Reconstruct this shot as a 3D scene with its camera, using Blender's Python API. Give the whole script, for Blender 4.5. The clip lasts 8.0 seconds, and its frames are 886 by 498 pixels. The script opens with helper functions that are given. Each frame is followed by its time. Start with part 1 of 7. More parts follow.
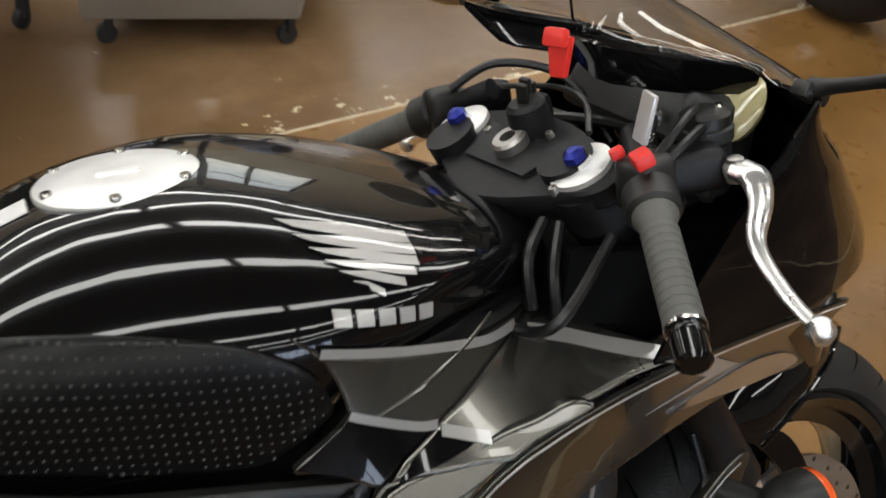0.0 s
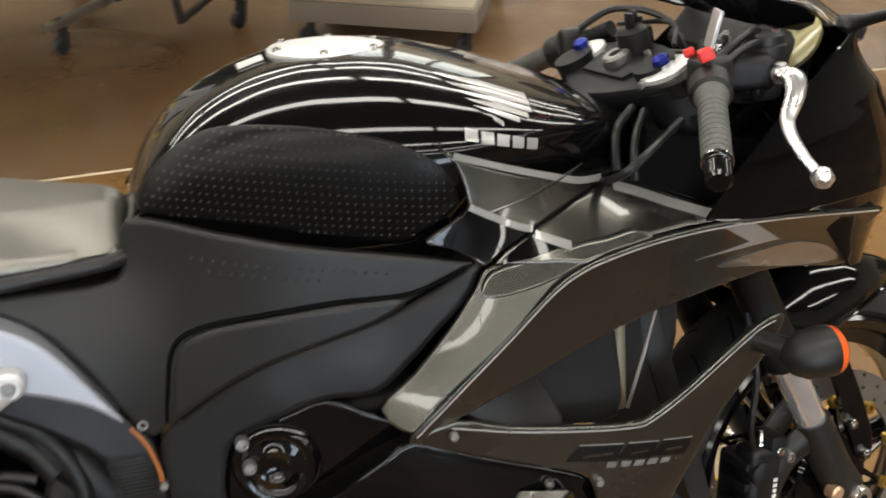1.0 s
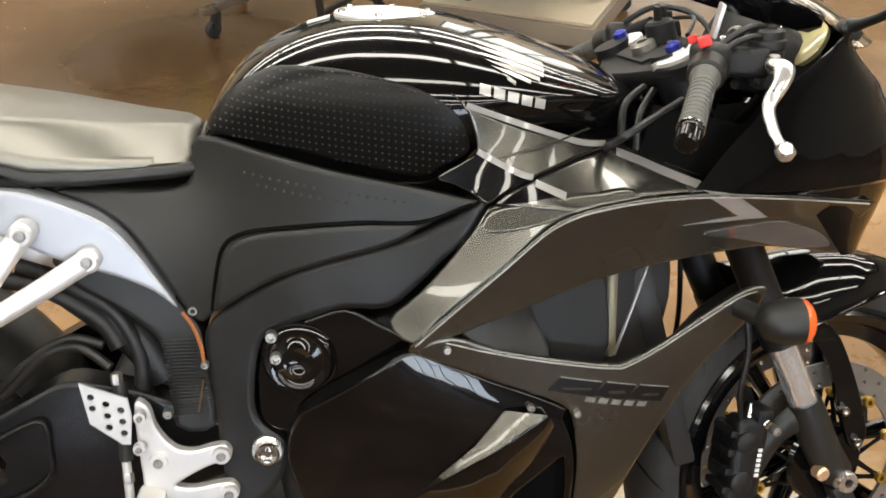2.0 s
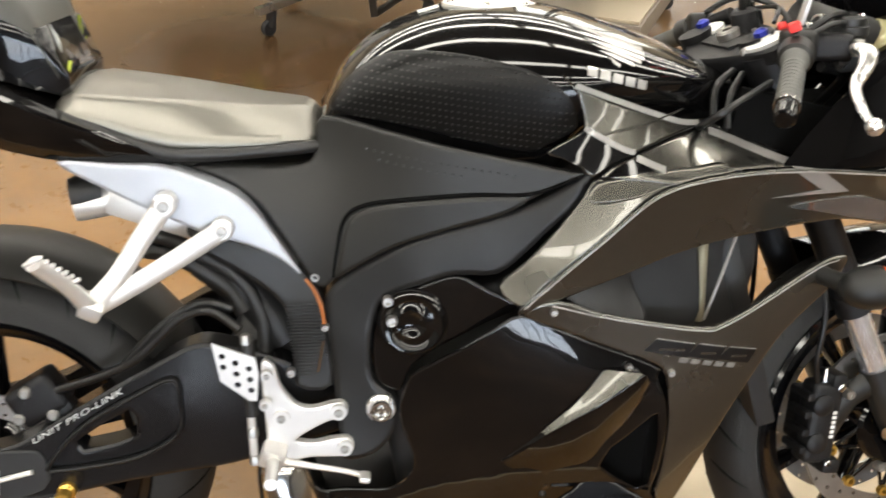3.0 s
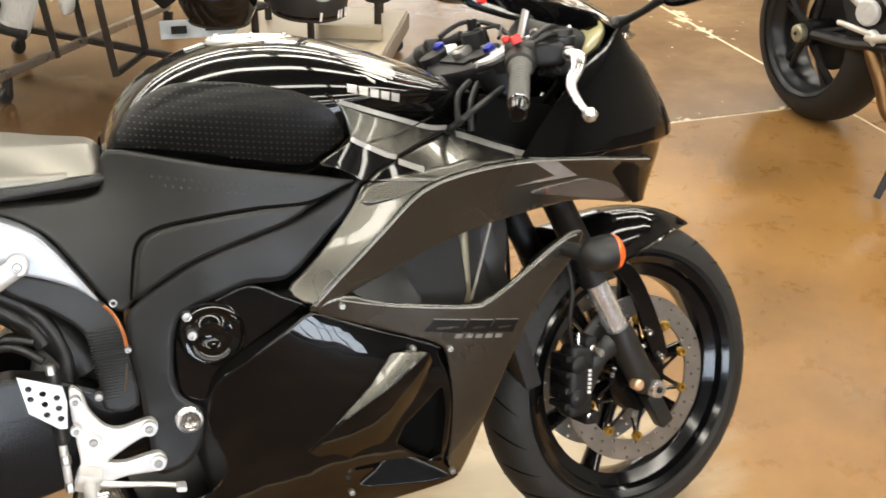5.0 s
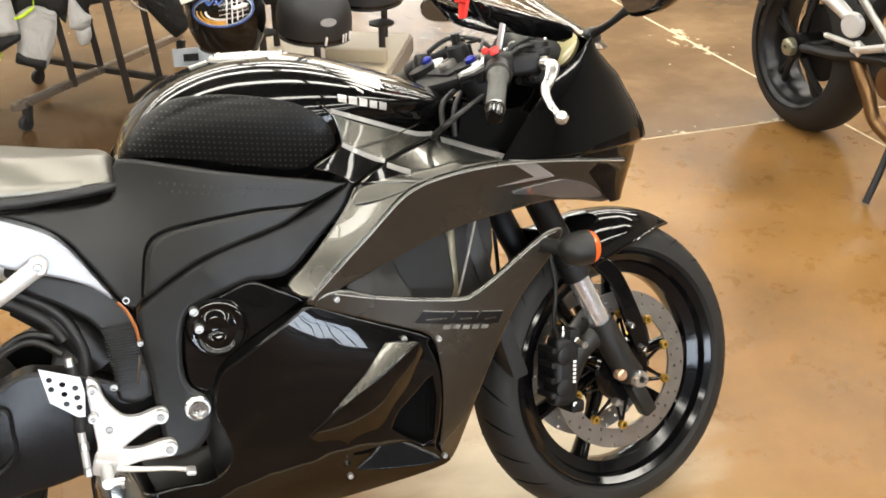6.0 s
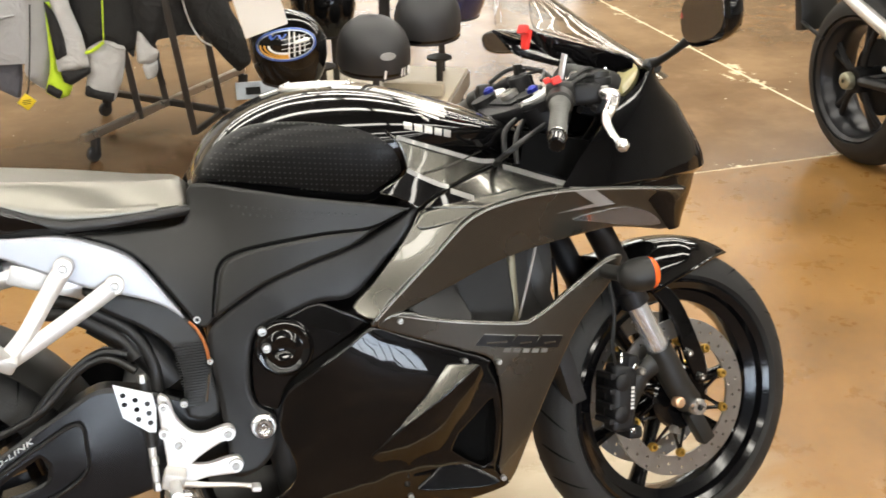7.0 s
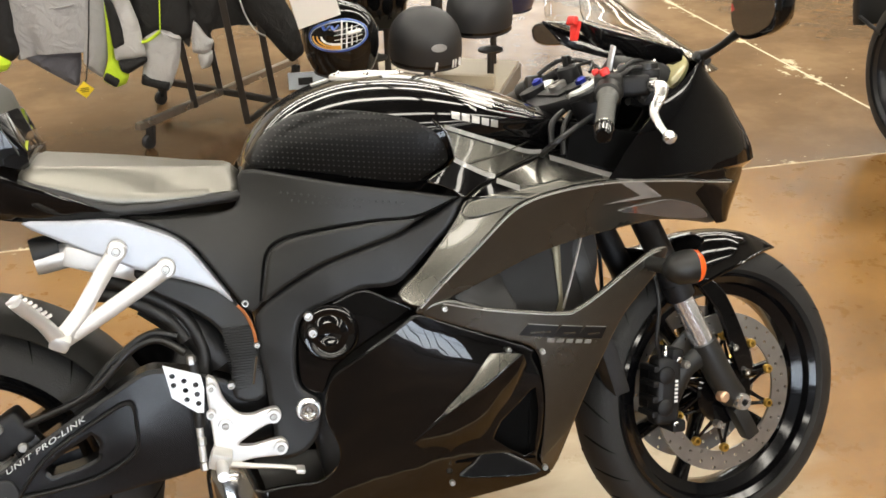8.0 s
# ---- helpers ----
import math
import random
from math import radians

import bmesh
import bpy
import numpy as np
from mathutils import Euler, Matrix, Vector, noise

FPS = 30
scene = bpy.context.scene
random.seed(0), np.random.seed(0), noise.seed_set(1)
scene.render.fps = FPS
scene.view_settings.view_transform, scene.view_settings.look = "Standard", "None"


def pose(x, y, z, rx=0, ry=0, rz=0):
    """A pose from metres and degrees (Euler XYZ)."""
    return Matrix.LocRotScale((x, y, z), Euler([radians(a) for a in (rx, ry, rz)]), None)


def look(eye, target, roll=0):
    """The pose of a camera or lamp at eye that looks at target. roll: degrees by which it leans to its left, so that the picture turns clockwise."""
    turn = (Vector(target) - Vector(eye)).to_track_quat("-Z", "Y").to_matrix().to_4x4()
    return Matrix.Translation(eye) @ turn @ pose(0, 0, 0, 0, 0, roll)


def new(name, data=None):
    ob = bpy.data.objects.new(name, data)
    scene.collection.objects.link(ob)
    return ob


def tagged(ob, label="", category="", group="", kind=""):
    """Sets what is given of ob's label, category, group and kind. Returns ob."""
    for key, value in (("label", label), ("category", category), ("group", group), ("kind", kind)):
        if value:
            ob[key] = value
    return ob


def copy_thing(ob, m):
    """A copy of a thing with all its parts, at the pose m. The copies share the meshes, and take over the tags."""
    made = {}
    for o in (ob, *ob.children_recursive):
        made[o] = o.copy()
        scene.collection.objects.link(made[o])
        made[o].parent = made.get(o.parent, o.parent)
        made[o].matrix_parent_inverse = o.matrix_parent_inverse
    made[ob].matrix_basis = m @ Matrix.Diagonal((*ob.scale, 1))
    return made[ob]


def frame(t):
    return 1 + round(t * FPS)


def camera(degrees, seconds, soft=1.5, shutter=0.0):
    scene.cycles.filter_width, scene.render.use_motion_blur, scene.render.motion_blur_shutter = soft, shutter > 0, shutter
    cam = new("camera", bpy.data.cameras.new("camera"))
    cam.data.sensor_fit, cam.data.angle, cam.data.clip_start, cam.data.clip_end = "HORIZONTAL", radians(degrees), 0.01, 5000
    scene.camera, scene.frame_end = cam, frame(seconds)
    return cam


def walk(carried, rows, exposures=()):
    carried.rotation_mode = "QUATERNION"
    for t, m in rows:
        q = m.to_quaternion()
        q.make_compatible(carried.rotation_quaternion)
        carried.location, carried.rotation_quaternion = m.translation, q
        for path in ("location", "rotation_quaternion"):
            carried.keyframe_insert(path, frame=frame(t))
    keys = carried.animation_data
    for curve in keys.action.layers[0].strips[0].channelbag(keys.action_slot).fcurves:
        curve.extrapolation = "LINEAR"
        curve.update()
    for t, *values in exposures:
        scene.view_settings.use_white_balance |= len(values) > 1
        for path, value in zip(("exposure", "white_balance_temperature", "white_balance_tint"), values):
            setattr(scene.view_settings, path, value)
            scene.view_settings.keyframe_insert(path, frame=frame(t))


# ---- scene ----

from mathutils.geometry import delaunay_2d_cdt

cam = camera(45.2, 8.0, soft=1.6, shutter=0.5)
PATH = [
    (0, (0.684, -0.511, 1.397), (1.347, 0.929, 0.176), -0.7),
    (0.2, (0.663, -0.577, 1.394), (1.302, 0.916, 0.225), -0.9),
    (0.4, (0.627, -0.664, 1.391), (1.245, 0.859, 0.251), -0.4),
    (0.6, (0.596, -0.746, 1.397), (1.169, 0.792, 0.254), -0.8),
    (0.8, (0.58, -0.811, 1.403), (1.088, 0.755, 0.267), -0.8),
    (1, (0.595, -0.873, 1.402), (1.002, 0.735, 0.285), -0.9),
    (1.2, (0.618, -0.915, 1.401), (0.945, 0.715, 0.289), -0.6),
    (2.3, (0.718, -1.146, 1.417), (0.84, 0.544, 0.354), 0.2),
    (2.5, (0.697, -1.161, 1.424), (0.814, 0.529, 0.361), -0.1),
    (3, (0.579, -1.205, 1.429), (0.697, 0.484, 0.365), -0.0),
    (3.5, (0.48, -1.252, 1.427), (0.703, 0.432, 0.37), 0.9),
    (4, (0.455, -1.277, 1.43), (0.907, 0.373, 0.393), 1.3),
    (4.5, (0.469, -1.311, 1.441), (1.015, 0.334, 0.443), 1.1),
    (5, (0.506, -1.37, 1.443), (1.085, 0.281, 0.475), 1.2),
    (5.2, (0.516, -1.401, 1.447), (1.097, 0.249, 0.478), 0.8),
    (6.3, (0.504, -1.531, 1.462), (1.044, 0.175, 0.569), -0.9),
    (6.5, (0.495, -1.537, 1.462), (1.022, 0.183, 0.588), -1.1),
    (7, (0.481, -1.544, 1.461), (0.953, 0.197, 0.598), -1.2),
    (7.5, (0.483, -1.555, 1.461), (0.881, 0.203, 0.594), -1.6),
    (8, (0.484, -1.561, 1.46), (0.864, 0.198, 0.588), -1.5),
]
walk(cam, [(t, look(eye, target, roll)) for t, eye, target, roll in PATH],
     exposures=[(0, -0.2, 5750, 10), (0.6, -0.1, 5850, 10), (1.2, 0.28, 6050, 10), (3, 0.70, 6150, 10), (4.5, 0.74, 6250, 10), (6.5, 0.83, 6100, 10), (8, 0.53, 6250, 10)])

# ---- world, lamps and exposure ----
scene.view_settings.exposure = 0.0
world = bpy.data.worlds.new("world")
scene.world = world
world.use_nodes = True
wn = world.node_tree.nodes
sky = wn.new("ShaderNodeTexSky")
sky.sky_type, sky.sun_disc, sky.sun_elevation, sky.sun_rotation = "NISHITA", False, radians(40), radians(200)
world.node_tree.links.new(sky.outputs["Color"], wn["Background"].inputs["Color"])
wn["Background"].inputs["Strength"].default_value = 0.12

CEIL = 3.3
TUBE_POWER = 11.7


# ---- materials ----
def material(name, colour, rough=0.5, metal=0.0, coat=0.0, grain=None, amount=0.25, bump=0.0, bump_scale=200.0, spec=0.5, flake=0.0, wear=0.1, coat_ior=1.5, wave=0.0):
    """Principled material with colour and roughness varied at two scales and a fine relief."""
    m = bpy.data.materials.new(name)
    m.use_nodes = True
    n, l = m.node_tree.nodes, m.node_tree.links
    b = n["Principled BSDF"]
    b.inputs["Metallic"].default_value, b.inputs["Roughness"].default_value = metal, rough
    b.inputs["Coat Weight"].default_value, b.inputs["Coat Roughness"].default_value = coat, 0.02
    b.inputs["Specular IOR Level"].default_value = spec
    b.inputs["Coat IOR"].default_value = coat_ior
    co = n.new("ShaderNodeTexCoord")
    big, small = n.new("ShaderNodeTexNoise"), n.new("ShaderNodeTexNoise")
    big.inputs["Scale"].default_value, big.inputs["Detail"].default_value = (grain or 6.0), 4.0
    small.inputs["Scale"].default_value, small.inputs["Detail"].default_value = bump_scale, 3.0
    for t in (big, small):
        l.new(co.outputs["Object"], t.inputs["Vector"])
    mix = n.new("ShaderNodeMix")
    mix.data_type = "RGBA"
    lo = [c * (1 - amount) for c in colour]
    hi = [min(1.0, c * (1 + amount)) for c in colour]
    mix.inputs[6].default_value, mix.inputs[7].default_value = (*lo, 1), (*hi, 1)
    l.new(big.outputs["Fac"], mix.inputs[0])
    out = mix.outputs[2]
    if flake:
        mix2 = n.new("ShaderNodeMix")
        mix2.data_type, mix2.blend_type = "RGBA", "MULTIPLY"
        mix2.inputs[0].default_value = flake
        l.new(out, mix2.inputs[6])
        l.new(small.outputs["Fac"], mix2.inputs[7])
        out = mix2.outputs[2]
    l.new(out, b.inputs["Base Color"])
    ra = n.new("ShaderNodeMapRange")
    ra.inputs["To Min"].default_value, ra.inputs["To Max"].default_value = max(0.0, rough - wear * rough - 0.02 * wear), min(1.0, rough + wear * rough + 0.05 * wear)
    l.new(big.outputs["Fac"], ra.inputs["Value"])
    l.new(ra.outputs["Result"], b.inputs["Roughness"])
    if bump:
        bp = n.new("ShaderNodeBump")
        bp.inputs["Strength"].default_value, bp.inputs["Distance"].default_value = bump, 0.002
        l.new(small.outputs["Fac"], bp.inputs["Height"])
        l.new(bp.outputs["Normal"], b.inputs["Normal"])
    if wave:
        slow, bp = n.new("ShaderNodeTexNoise"), n.new("ShaderNodeBump")
        slow.inputs["Scale"].default_value, slow.inputs["Detail"].default_value = 11.0, 1.5
        l.new(co.outputs["Object"], slow.inputs["Vector"])
        bp.inputs["Strength"].default_value, bp.inputs["Distance"].default_value = wave, 0.004
        l.new(slow.outputs["Fac"], bp.inputs["Height"])
        l.new(bp.outputs["Normal"], b.inputs["Coat Normal"])
    return m


def glowing(name, colour, strength):
    m = bpy.data.materials.new(name)
    m.use_nodes = True
    b = m.node_tree.nodes["Principled BSDF"]
    b.inputs["Base Color"].default_value = (*colour, 1)
    b.inputs["Emission Color"].default_value = (*colour, 1)
    b.inputs["Emission Strength"].default_value = strength
    return m


def glass(name, colour=(1, 1, 1), rough=0.0, ior=1.45):
    m = bpy.data.materials.new(name)
    m.use_nodes = True
    b = m.node_tree.nodes["Principled BSDF"]
    b.inputs["Base Color"].default_value = (*colour, 1)
    b.inputs["Transmission Weight"].default_value = 1.0
    b.inputs["Roughness"].default_value, b.inputs["IOR"].default_value = rough, ior
    return m


GLOSS = material("gloss_black_paint", (0.0035, 0.0033, 0.0034), 0.15, coat=1.0, spec=0.06, coat_ior=1.46, grain=9, amount=0.3, wear=0.5, wave=0.28)
GREY = material("grey_metallic_paint", (0.133, 0.129, 0.113), 0.27, metal=0.9, coat=0.8, grain=7, amount=0.1, bump_scale=1500, flake=0.15, spec=0.3, coat_ior=1.45, wave=0.3)
BELLY_GLOSS = material("filmed_gloss_black_paint", (0.0035, 0.0033, 0.0034), 0.12, coat=1.0, spec=0.06, coat_ior=1.5, grain=9, amount=0.3, wear=0.5, wave=0.5)
PLATE_PAINT = material("silver_paint", (0.43, 0.45, 0.49), 0.40, metal=0.35, grain=20, amount=0.06, bump=0.05, bump_scale=600)
STRIPE = material("light_grey_stripe", (0.30, 0.29, 0.275), 0.35, metal=0.3, coat=1.0, amount=0.1)
EDGE = material("silver_pinstripe", (0.55, 0.54, 0.52), 0.3, metal=0.4, coat=1.0, amount=0.1)
MATTE = material("matte_black_plastic", (0.0120, 0.0118, 0.0105), 0.42, spec=0.46, grain=14, bump=0.08, bump_scale=900)
FRAME = material("satin_grey_frame_paint", (0.024, 0.024, 0.024), 0.38, metal=0.5, grain=18, bump=0.06, bump_scale=700)
SWING_PAINT = material("satin_black_swingarm_paint", (0.010, 0.010, 0.011), 0.24, metal=0.25, grain=18, spec=0.5, bump=0.02, bump_scale=500, wear=0.08)
CAST = material("black_cast_alloy", (0.014, 0.014, 0.015), 0.45, metal=0.5, grain=25, bump=0.25, bump_scale=500)
DARK = material("dark_engine_plastic", (0.012, 0.012, 0.012), 0.5, grain=20, bump=0.15, bump_scale=400)
# near-black colour stands in for the shade inside gaps and cavities
CAVITY_SHADE = material("black_cavity_shade", (0.003, 0.003, 0.003), 0.75, spec=0.06, grain=20, bump=0.1, bump_scale=500)
SILVER = material("silver_alloy", (0.70, 0.69, 0.675), 0.34, metal=0.55, grain=20, amount=0.08, bump=0.06, bump_scale=600)
ALLOY = material("polished_alloy", (0.88, 0.87, 0.85), 0.27, metal=0.95, grain=20, amount=0.06)
CAP_ALLOY = material("bright_cap_alloy", (0.9, 0.9, 0.88), 0.38, metal=0.6, grain=30, amount=0.06)
CHROME = material("polished_steel", (0.60, 0.59, 0.57), 0.12, metal=1.0, grain=20, amount=0.08)
SLIDER = material("chromed_fork_slider", (0.86, 0.86, 0.88), 0.20, metal=0.82, grain=20, amount=0.05)
CALIPER = material("grey_cast_alloy", (0.34, 0.33, 0.31), 0.4, metal=0.7, grain=30, amount=0.3, bump=0.2, bump_scale=300)
BADGE = material("silver_print", (0.42, 0.41, 0.39), 0.35, metal=0.3, coat=1.0, amount=0.1)
FAINT = material("dull_grey_print", (0.16, 0.155, 0.145), 0.4, amount=0.3, grain=160)
LENS = material("silvered_lens", (0.34, 0.34, 0.35), 0.14, metal=0.85, coat=1.0, grain=30, amount=0.4, wave=0.6)
STEEL = material("brake_steel", (0.40, 0.385, 0.36), 0.33, metal=0.9, grain=30, amount=0.2, bump=0.05, bump_scale=300)
RUBBER = material("tyre_rubber", (0.0125, 0.012, 0.011), 0.64, spec=0.4, grain=12, amount=0.35, bump=0.3, bump_scale=350)
GRIP = material("grip_rubber", (0.10, 0.10, 0.09), 0.55, grain=30, amount=0.2, bump=0.3, bump_scale=600)
VINYL = material("seat_vinyl", (0.240, 0.229, 0.199), 0.37, metal=0.82, grain=10, amount=0.1, bump=0.06, bump_scale=1100, spec=1.0)
TAILPAD = material("passenger_vinyl", (0.05, 0.05, 0.043), 0.4, grain=10, amount=0.2, bump=0.05, bump_scale=900)
# mirror colour darkened to imitate a reflection of dark surroundings
DIM_MIRROR = material("dimmed_mirror", (0.32, 0.33, 0.35), 0.05, metal=1.0, amount=0.05)
PIPING = material("black_seat_edge", (0.012, 0.012, 0.012), 0.4, grain=20)
PAD_DOT = material("grip_pad_dots", (0.018, 0.0175, 0.015), 0.5, grain=30)
PAD = material("textured_grip_pad", (0.004, 0.004, 0.004), 0.30, spec=0.24, grain=20, bump=0.1, bump_scale=1200)
ORANGE = material("orange_lens", (0.9, 0.12, 0.015), 0.15, coat=0.6, amount=0.1)
GOLD = material("gold_anodised", (0.75, 0.48, 0.1), 0.3, metal=0.9, amount=0.15)
BLUE = material("blue_anodised", (0.03, 0.04, 0.32), 0.3, metal=0.6, amount=0.15)
RED = material("red_plastic", (0.75, 0.03, 0.02), 0.4, amount=0.15)
SCREEN = glass("clear_windscreen", (0.92, 0.92, 0.9))
WHITE = material("white_print", (0.75, 0.74, 0.72), 0.5, amount=0.06)
SWING_PRINT = material("pale_grey_print", (0.48, 0.48, 0.47), 0.5, amount=0.06)
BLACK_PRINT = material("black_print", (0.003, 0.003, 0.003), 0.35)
SATIN_RIM = material("gloss_black_wheel", (0.0035, 0.0035, 0.004), 0.09, grain=15, spec=0.5, wear=0.3)
HOSE = material("black_hose", (0.007, 0.007, 0.007), 0.35, grain=20)
BRAID = material("braided_hose", (0.3, 0.28, 0.2), 0.4, metal=0.4, bump=0.3, bump_scale=900)


# ---- mesh helpers ----
def part(name, bm, mat, parent=None, label="", smooth=True, sharp=38):
    me = bpy.data.meshes.new(name)
    bmesh.ops.recalc_face_normals(bm, faces=bm.faces[:])
    bm.to_mesh(me)
    bm.free()
    for p in me.polygons:
        p.use_smooth = smooth
    if smooth:
        me.set_sharp_from_angle(angle=radians(sharp))
    if "true_normal" in me.attributes:
        aim = me.attributes["true_normal"].data
        corners = [Vector(c.vector) for c in me.corner_normals]
        for p in me.polygons:
            want = [Vector(aim[v].vector) for v in p.vertices]
            if all(w.length > 0.5 for w in want):
                for i, w in zip(p.loop_indices, want):
                    corners[i] = w
        me.attributes.remove(me.attributes["true_normal"])
        me.normals_split_custom_set(corners)
    me.materials.append(mat)
    ob = new(name, me)
    if parent:
        ob.parent = parent
    if label:
        ob["label"] = label
    return ob


def thing(name, label, category, group="", m=None):
    ob = new(name)
    ob.empty_display_size = 0.05
    if m is not None:
        ob.matrix_basis = m
    return tagged(ob, label, category, group)


def box(sx, sy, sz, m=None, bevel=0.003, seg=2, taper=None):
    bm = bmesh.new()
    bmesh.ops.create_cube(bm, size=1.0)
    for v in bm.verts:
        v.co = Vector((v.co.x * sx, v.co.y * sy, v.co.z * sz))
        if taper and v.co.z > 0:
            v.co.x *= taper[0]
            v.co.y *= taper[1]
    if bevel:
        bmesh.ops.bevel(bm, geom=bm.edges[:], offset=min(bevel, 0.45 * min(sx, sy, sz)), segments=seg, affect="EDGES", profile=0.6)
    if m is not None:
        bm.transform(m)
    return bm


def join(*bms):
    out = bms[0]
    for b in bms[1:]:
        me = bpy.data.meshes.new("tmp")
        b.to_mesh(me)
        out.from_mesh(me)
        b.free()
        bpy.data.meshes.remove(me)
    return out


def lathe(profile, n=32, m=None, closed=False):
    """Revolves (radius, height) pairs about z."""
    bm = bmesh.new()
    rings = []
    for r, h in profile:
        if r < 1e-5:
            rings.append([bm.verts.new((0, 0, h))])
        else:
            rings.append([bm.verts.new((r * math.cos(2 * math.pi * k / n), r * math.sin(2 * math.pi * k / n), h)) for k in range(n)])
    pairs = list(zip(rings, rings[1:] + rings[:1])) if closed else list(zip(rings, rings[1:]))
    for a, b in pairs:
        for k in range(n):
            j = (k + 1) % n
            if len(a) == 1 and len(b) == 1:
                continue
            if len(a) == 1:
                bm.faces.new((a[0], b[k], b[j]))
            elif len(b) == 1:
                bm.faces.new((a[k], b[0], a[j]))
            else:
                bm.faces.new((a[k], b[k], b[j], a[j]))
    if m is not None:
        bm.transform(m)
    return bm


def smooth_path(points, n=6, closed=False):
    """Catmull-Rom through the points."""
    p = [Vector(q) for q in points]
    out = []
    count = len(p) if closed else len(p) - 1
    for i in range(count):
        a, b, c, d = (p[(i + k) % len(p)] if closed else p[min(max(i + k, 0), len(p) - 1)] for k in (-1, 0, 1, 2))
        for k in range(n):
            t = k / n
            out.append(0.5 * (2 * b + (c - a) * t + (2 * a - 5 * b + 4 * c - d) * t * t + (3 * b - a - 3 * c + d) * t ** 3))
    if not closed:
        out.append(p[-1])
    return out


def tube(points, radius, n=10, flat=1.0, steps=6, up=(0, 0, 1)):
    """A round or flattened bar along a smooth path; radius a number or one for each point."""
    path = smooth_path(points, steps) if steps > 1 else [Vector(q) for q in points]
    rs = [radius] * len(points) if isinstance(radius, (int, float)) else list(radius)
    rr = [float(v) for v in np.interp(np.linspace(0, len(points) - 1, len(path)), range(len(points)), rs)]
    bm = bmesh.new()
    rings = []
    side = None
    for i, c in enumerate(path):
        d = (path[min(i + 1, len(path) - 1)] - path[max(i - 1, 0)]).normalized()
        if side is None:
            side = d.cross(Vector(up))
            if side.length < 1e-3:
                side = d.cross(Vector((1, 0, 0)))
        side = (side - d * side.dot(d)).normalized()
        other = d.cross(side)
        rings.append([bm.verts.new(c + rr[i] * (math.cos(2 * math.pi * k / n) * side + flat * math.sin(2 * math.pi * k / n) * other)) for k in range(n)])
    for a, b in zip(rings, rings[1:]):
        for k in range(n):
            j = (k + 1) % n
            bm.faces.new((a[k], a[j], b[j], b[k]))
    bm.faces.new(rings[0][::-1])
    bm.faces.new(rings[-1])
    return bm


def loft(rings, caps=True, closed=True):
    bm = bmesh.new()
    vs = [[bm.verts.new(q) for q in r] for r in rings]
    n = len(vs[0])
    for a, b in zip(vs, vs[1:]):
        for k in range(n if closed else n - 1):
            j = (k + 1) % n
            bm.faces.new((a[k], a[j], b[j], b[k]))
    if caps and closed:
        bm.faces.new(vs[0][::-1])
        bm.faces.new(vs[-1])
    return bm


def thicken(bm, t):
    """Gives an open shell a thickness, inward along its normals."""
    bmesh.ops.recalc_face_normals(bm, faces=bm.faces[:])
    bmesh.ops.solidify(bm, geom=bm.faces[:], thickness=t)
    return bm


def plate_fit(points, stiff=1.2e-3):
    """A thin-plate surface y(x, z) through points (x, y, z)."""
    p = np.array(points, float)
    a, y = p[:, [0, 2]], p[:, 1]
    n = len(a)

    def kern(d2):
        return 0.5 * d2 * np.log(d2 + 1e-9)

    k = kern(((a[:, None] - a[None]) ** 2).sum(-1)) + stiff * np.eye(n)
    q = np.c_[np.ones(n), a]
    s = np.linalg.solve(np.block([[k, q], [q.T, np.zeros((3, 3))]]), np.r_[y, 0, 0, 0])

    def value(xz):
        xz = np.atleast_2d(xz)
        return kern(((xz[:, None] - a[None]) ** 2).sum(-1)) @ s[:n] + s[n] + xz @ s[n + 1:]

    return value


def poly_fit(points, degree=3):
    """A smooth polynomial surface y(x, z) near points (x, y, z)."""
    p = np.array(points, float)
    mid = p[:, [0, 2]].mean(0)

    def terms(a):
        u, v = ((a - mid) / 0.25).T
        return np.stack([u ** i * v ** j for i in range(degree + 1) for j in range(degree + 1 - i)], 1)

    t = terms(p[:, [0, 2]])
    s = np.linalg.solve(t.T @ t + 1e-3 * np.eye(t.shape[1]), t.T @ p[:, 1])
    return lambda xz: terms(np.atleast_2d(xz)) @ s


def inside(poly, q):
    c = False
    for (x0, z0), (x1, z1) in zip(poly, poly[-1:] + poly[:-1]):
        if (z0 > q[1]) != (z1 > q[1]) and q[0] < (x1 - x0) * (q[1] - z0) / (z1 - z0) + x0:
            c = not c
    return c


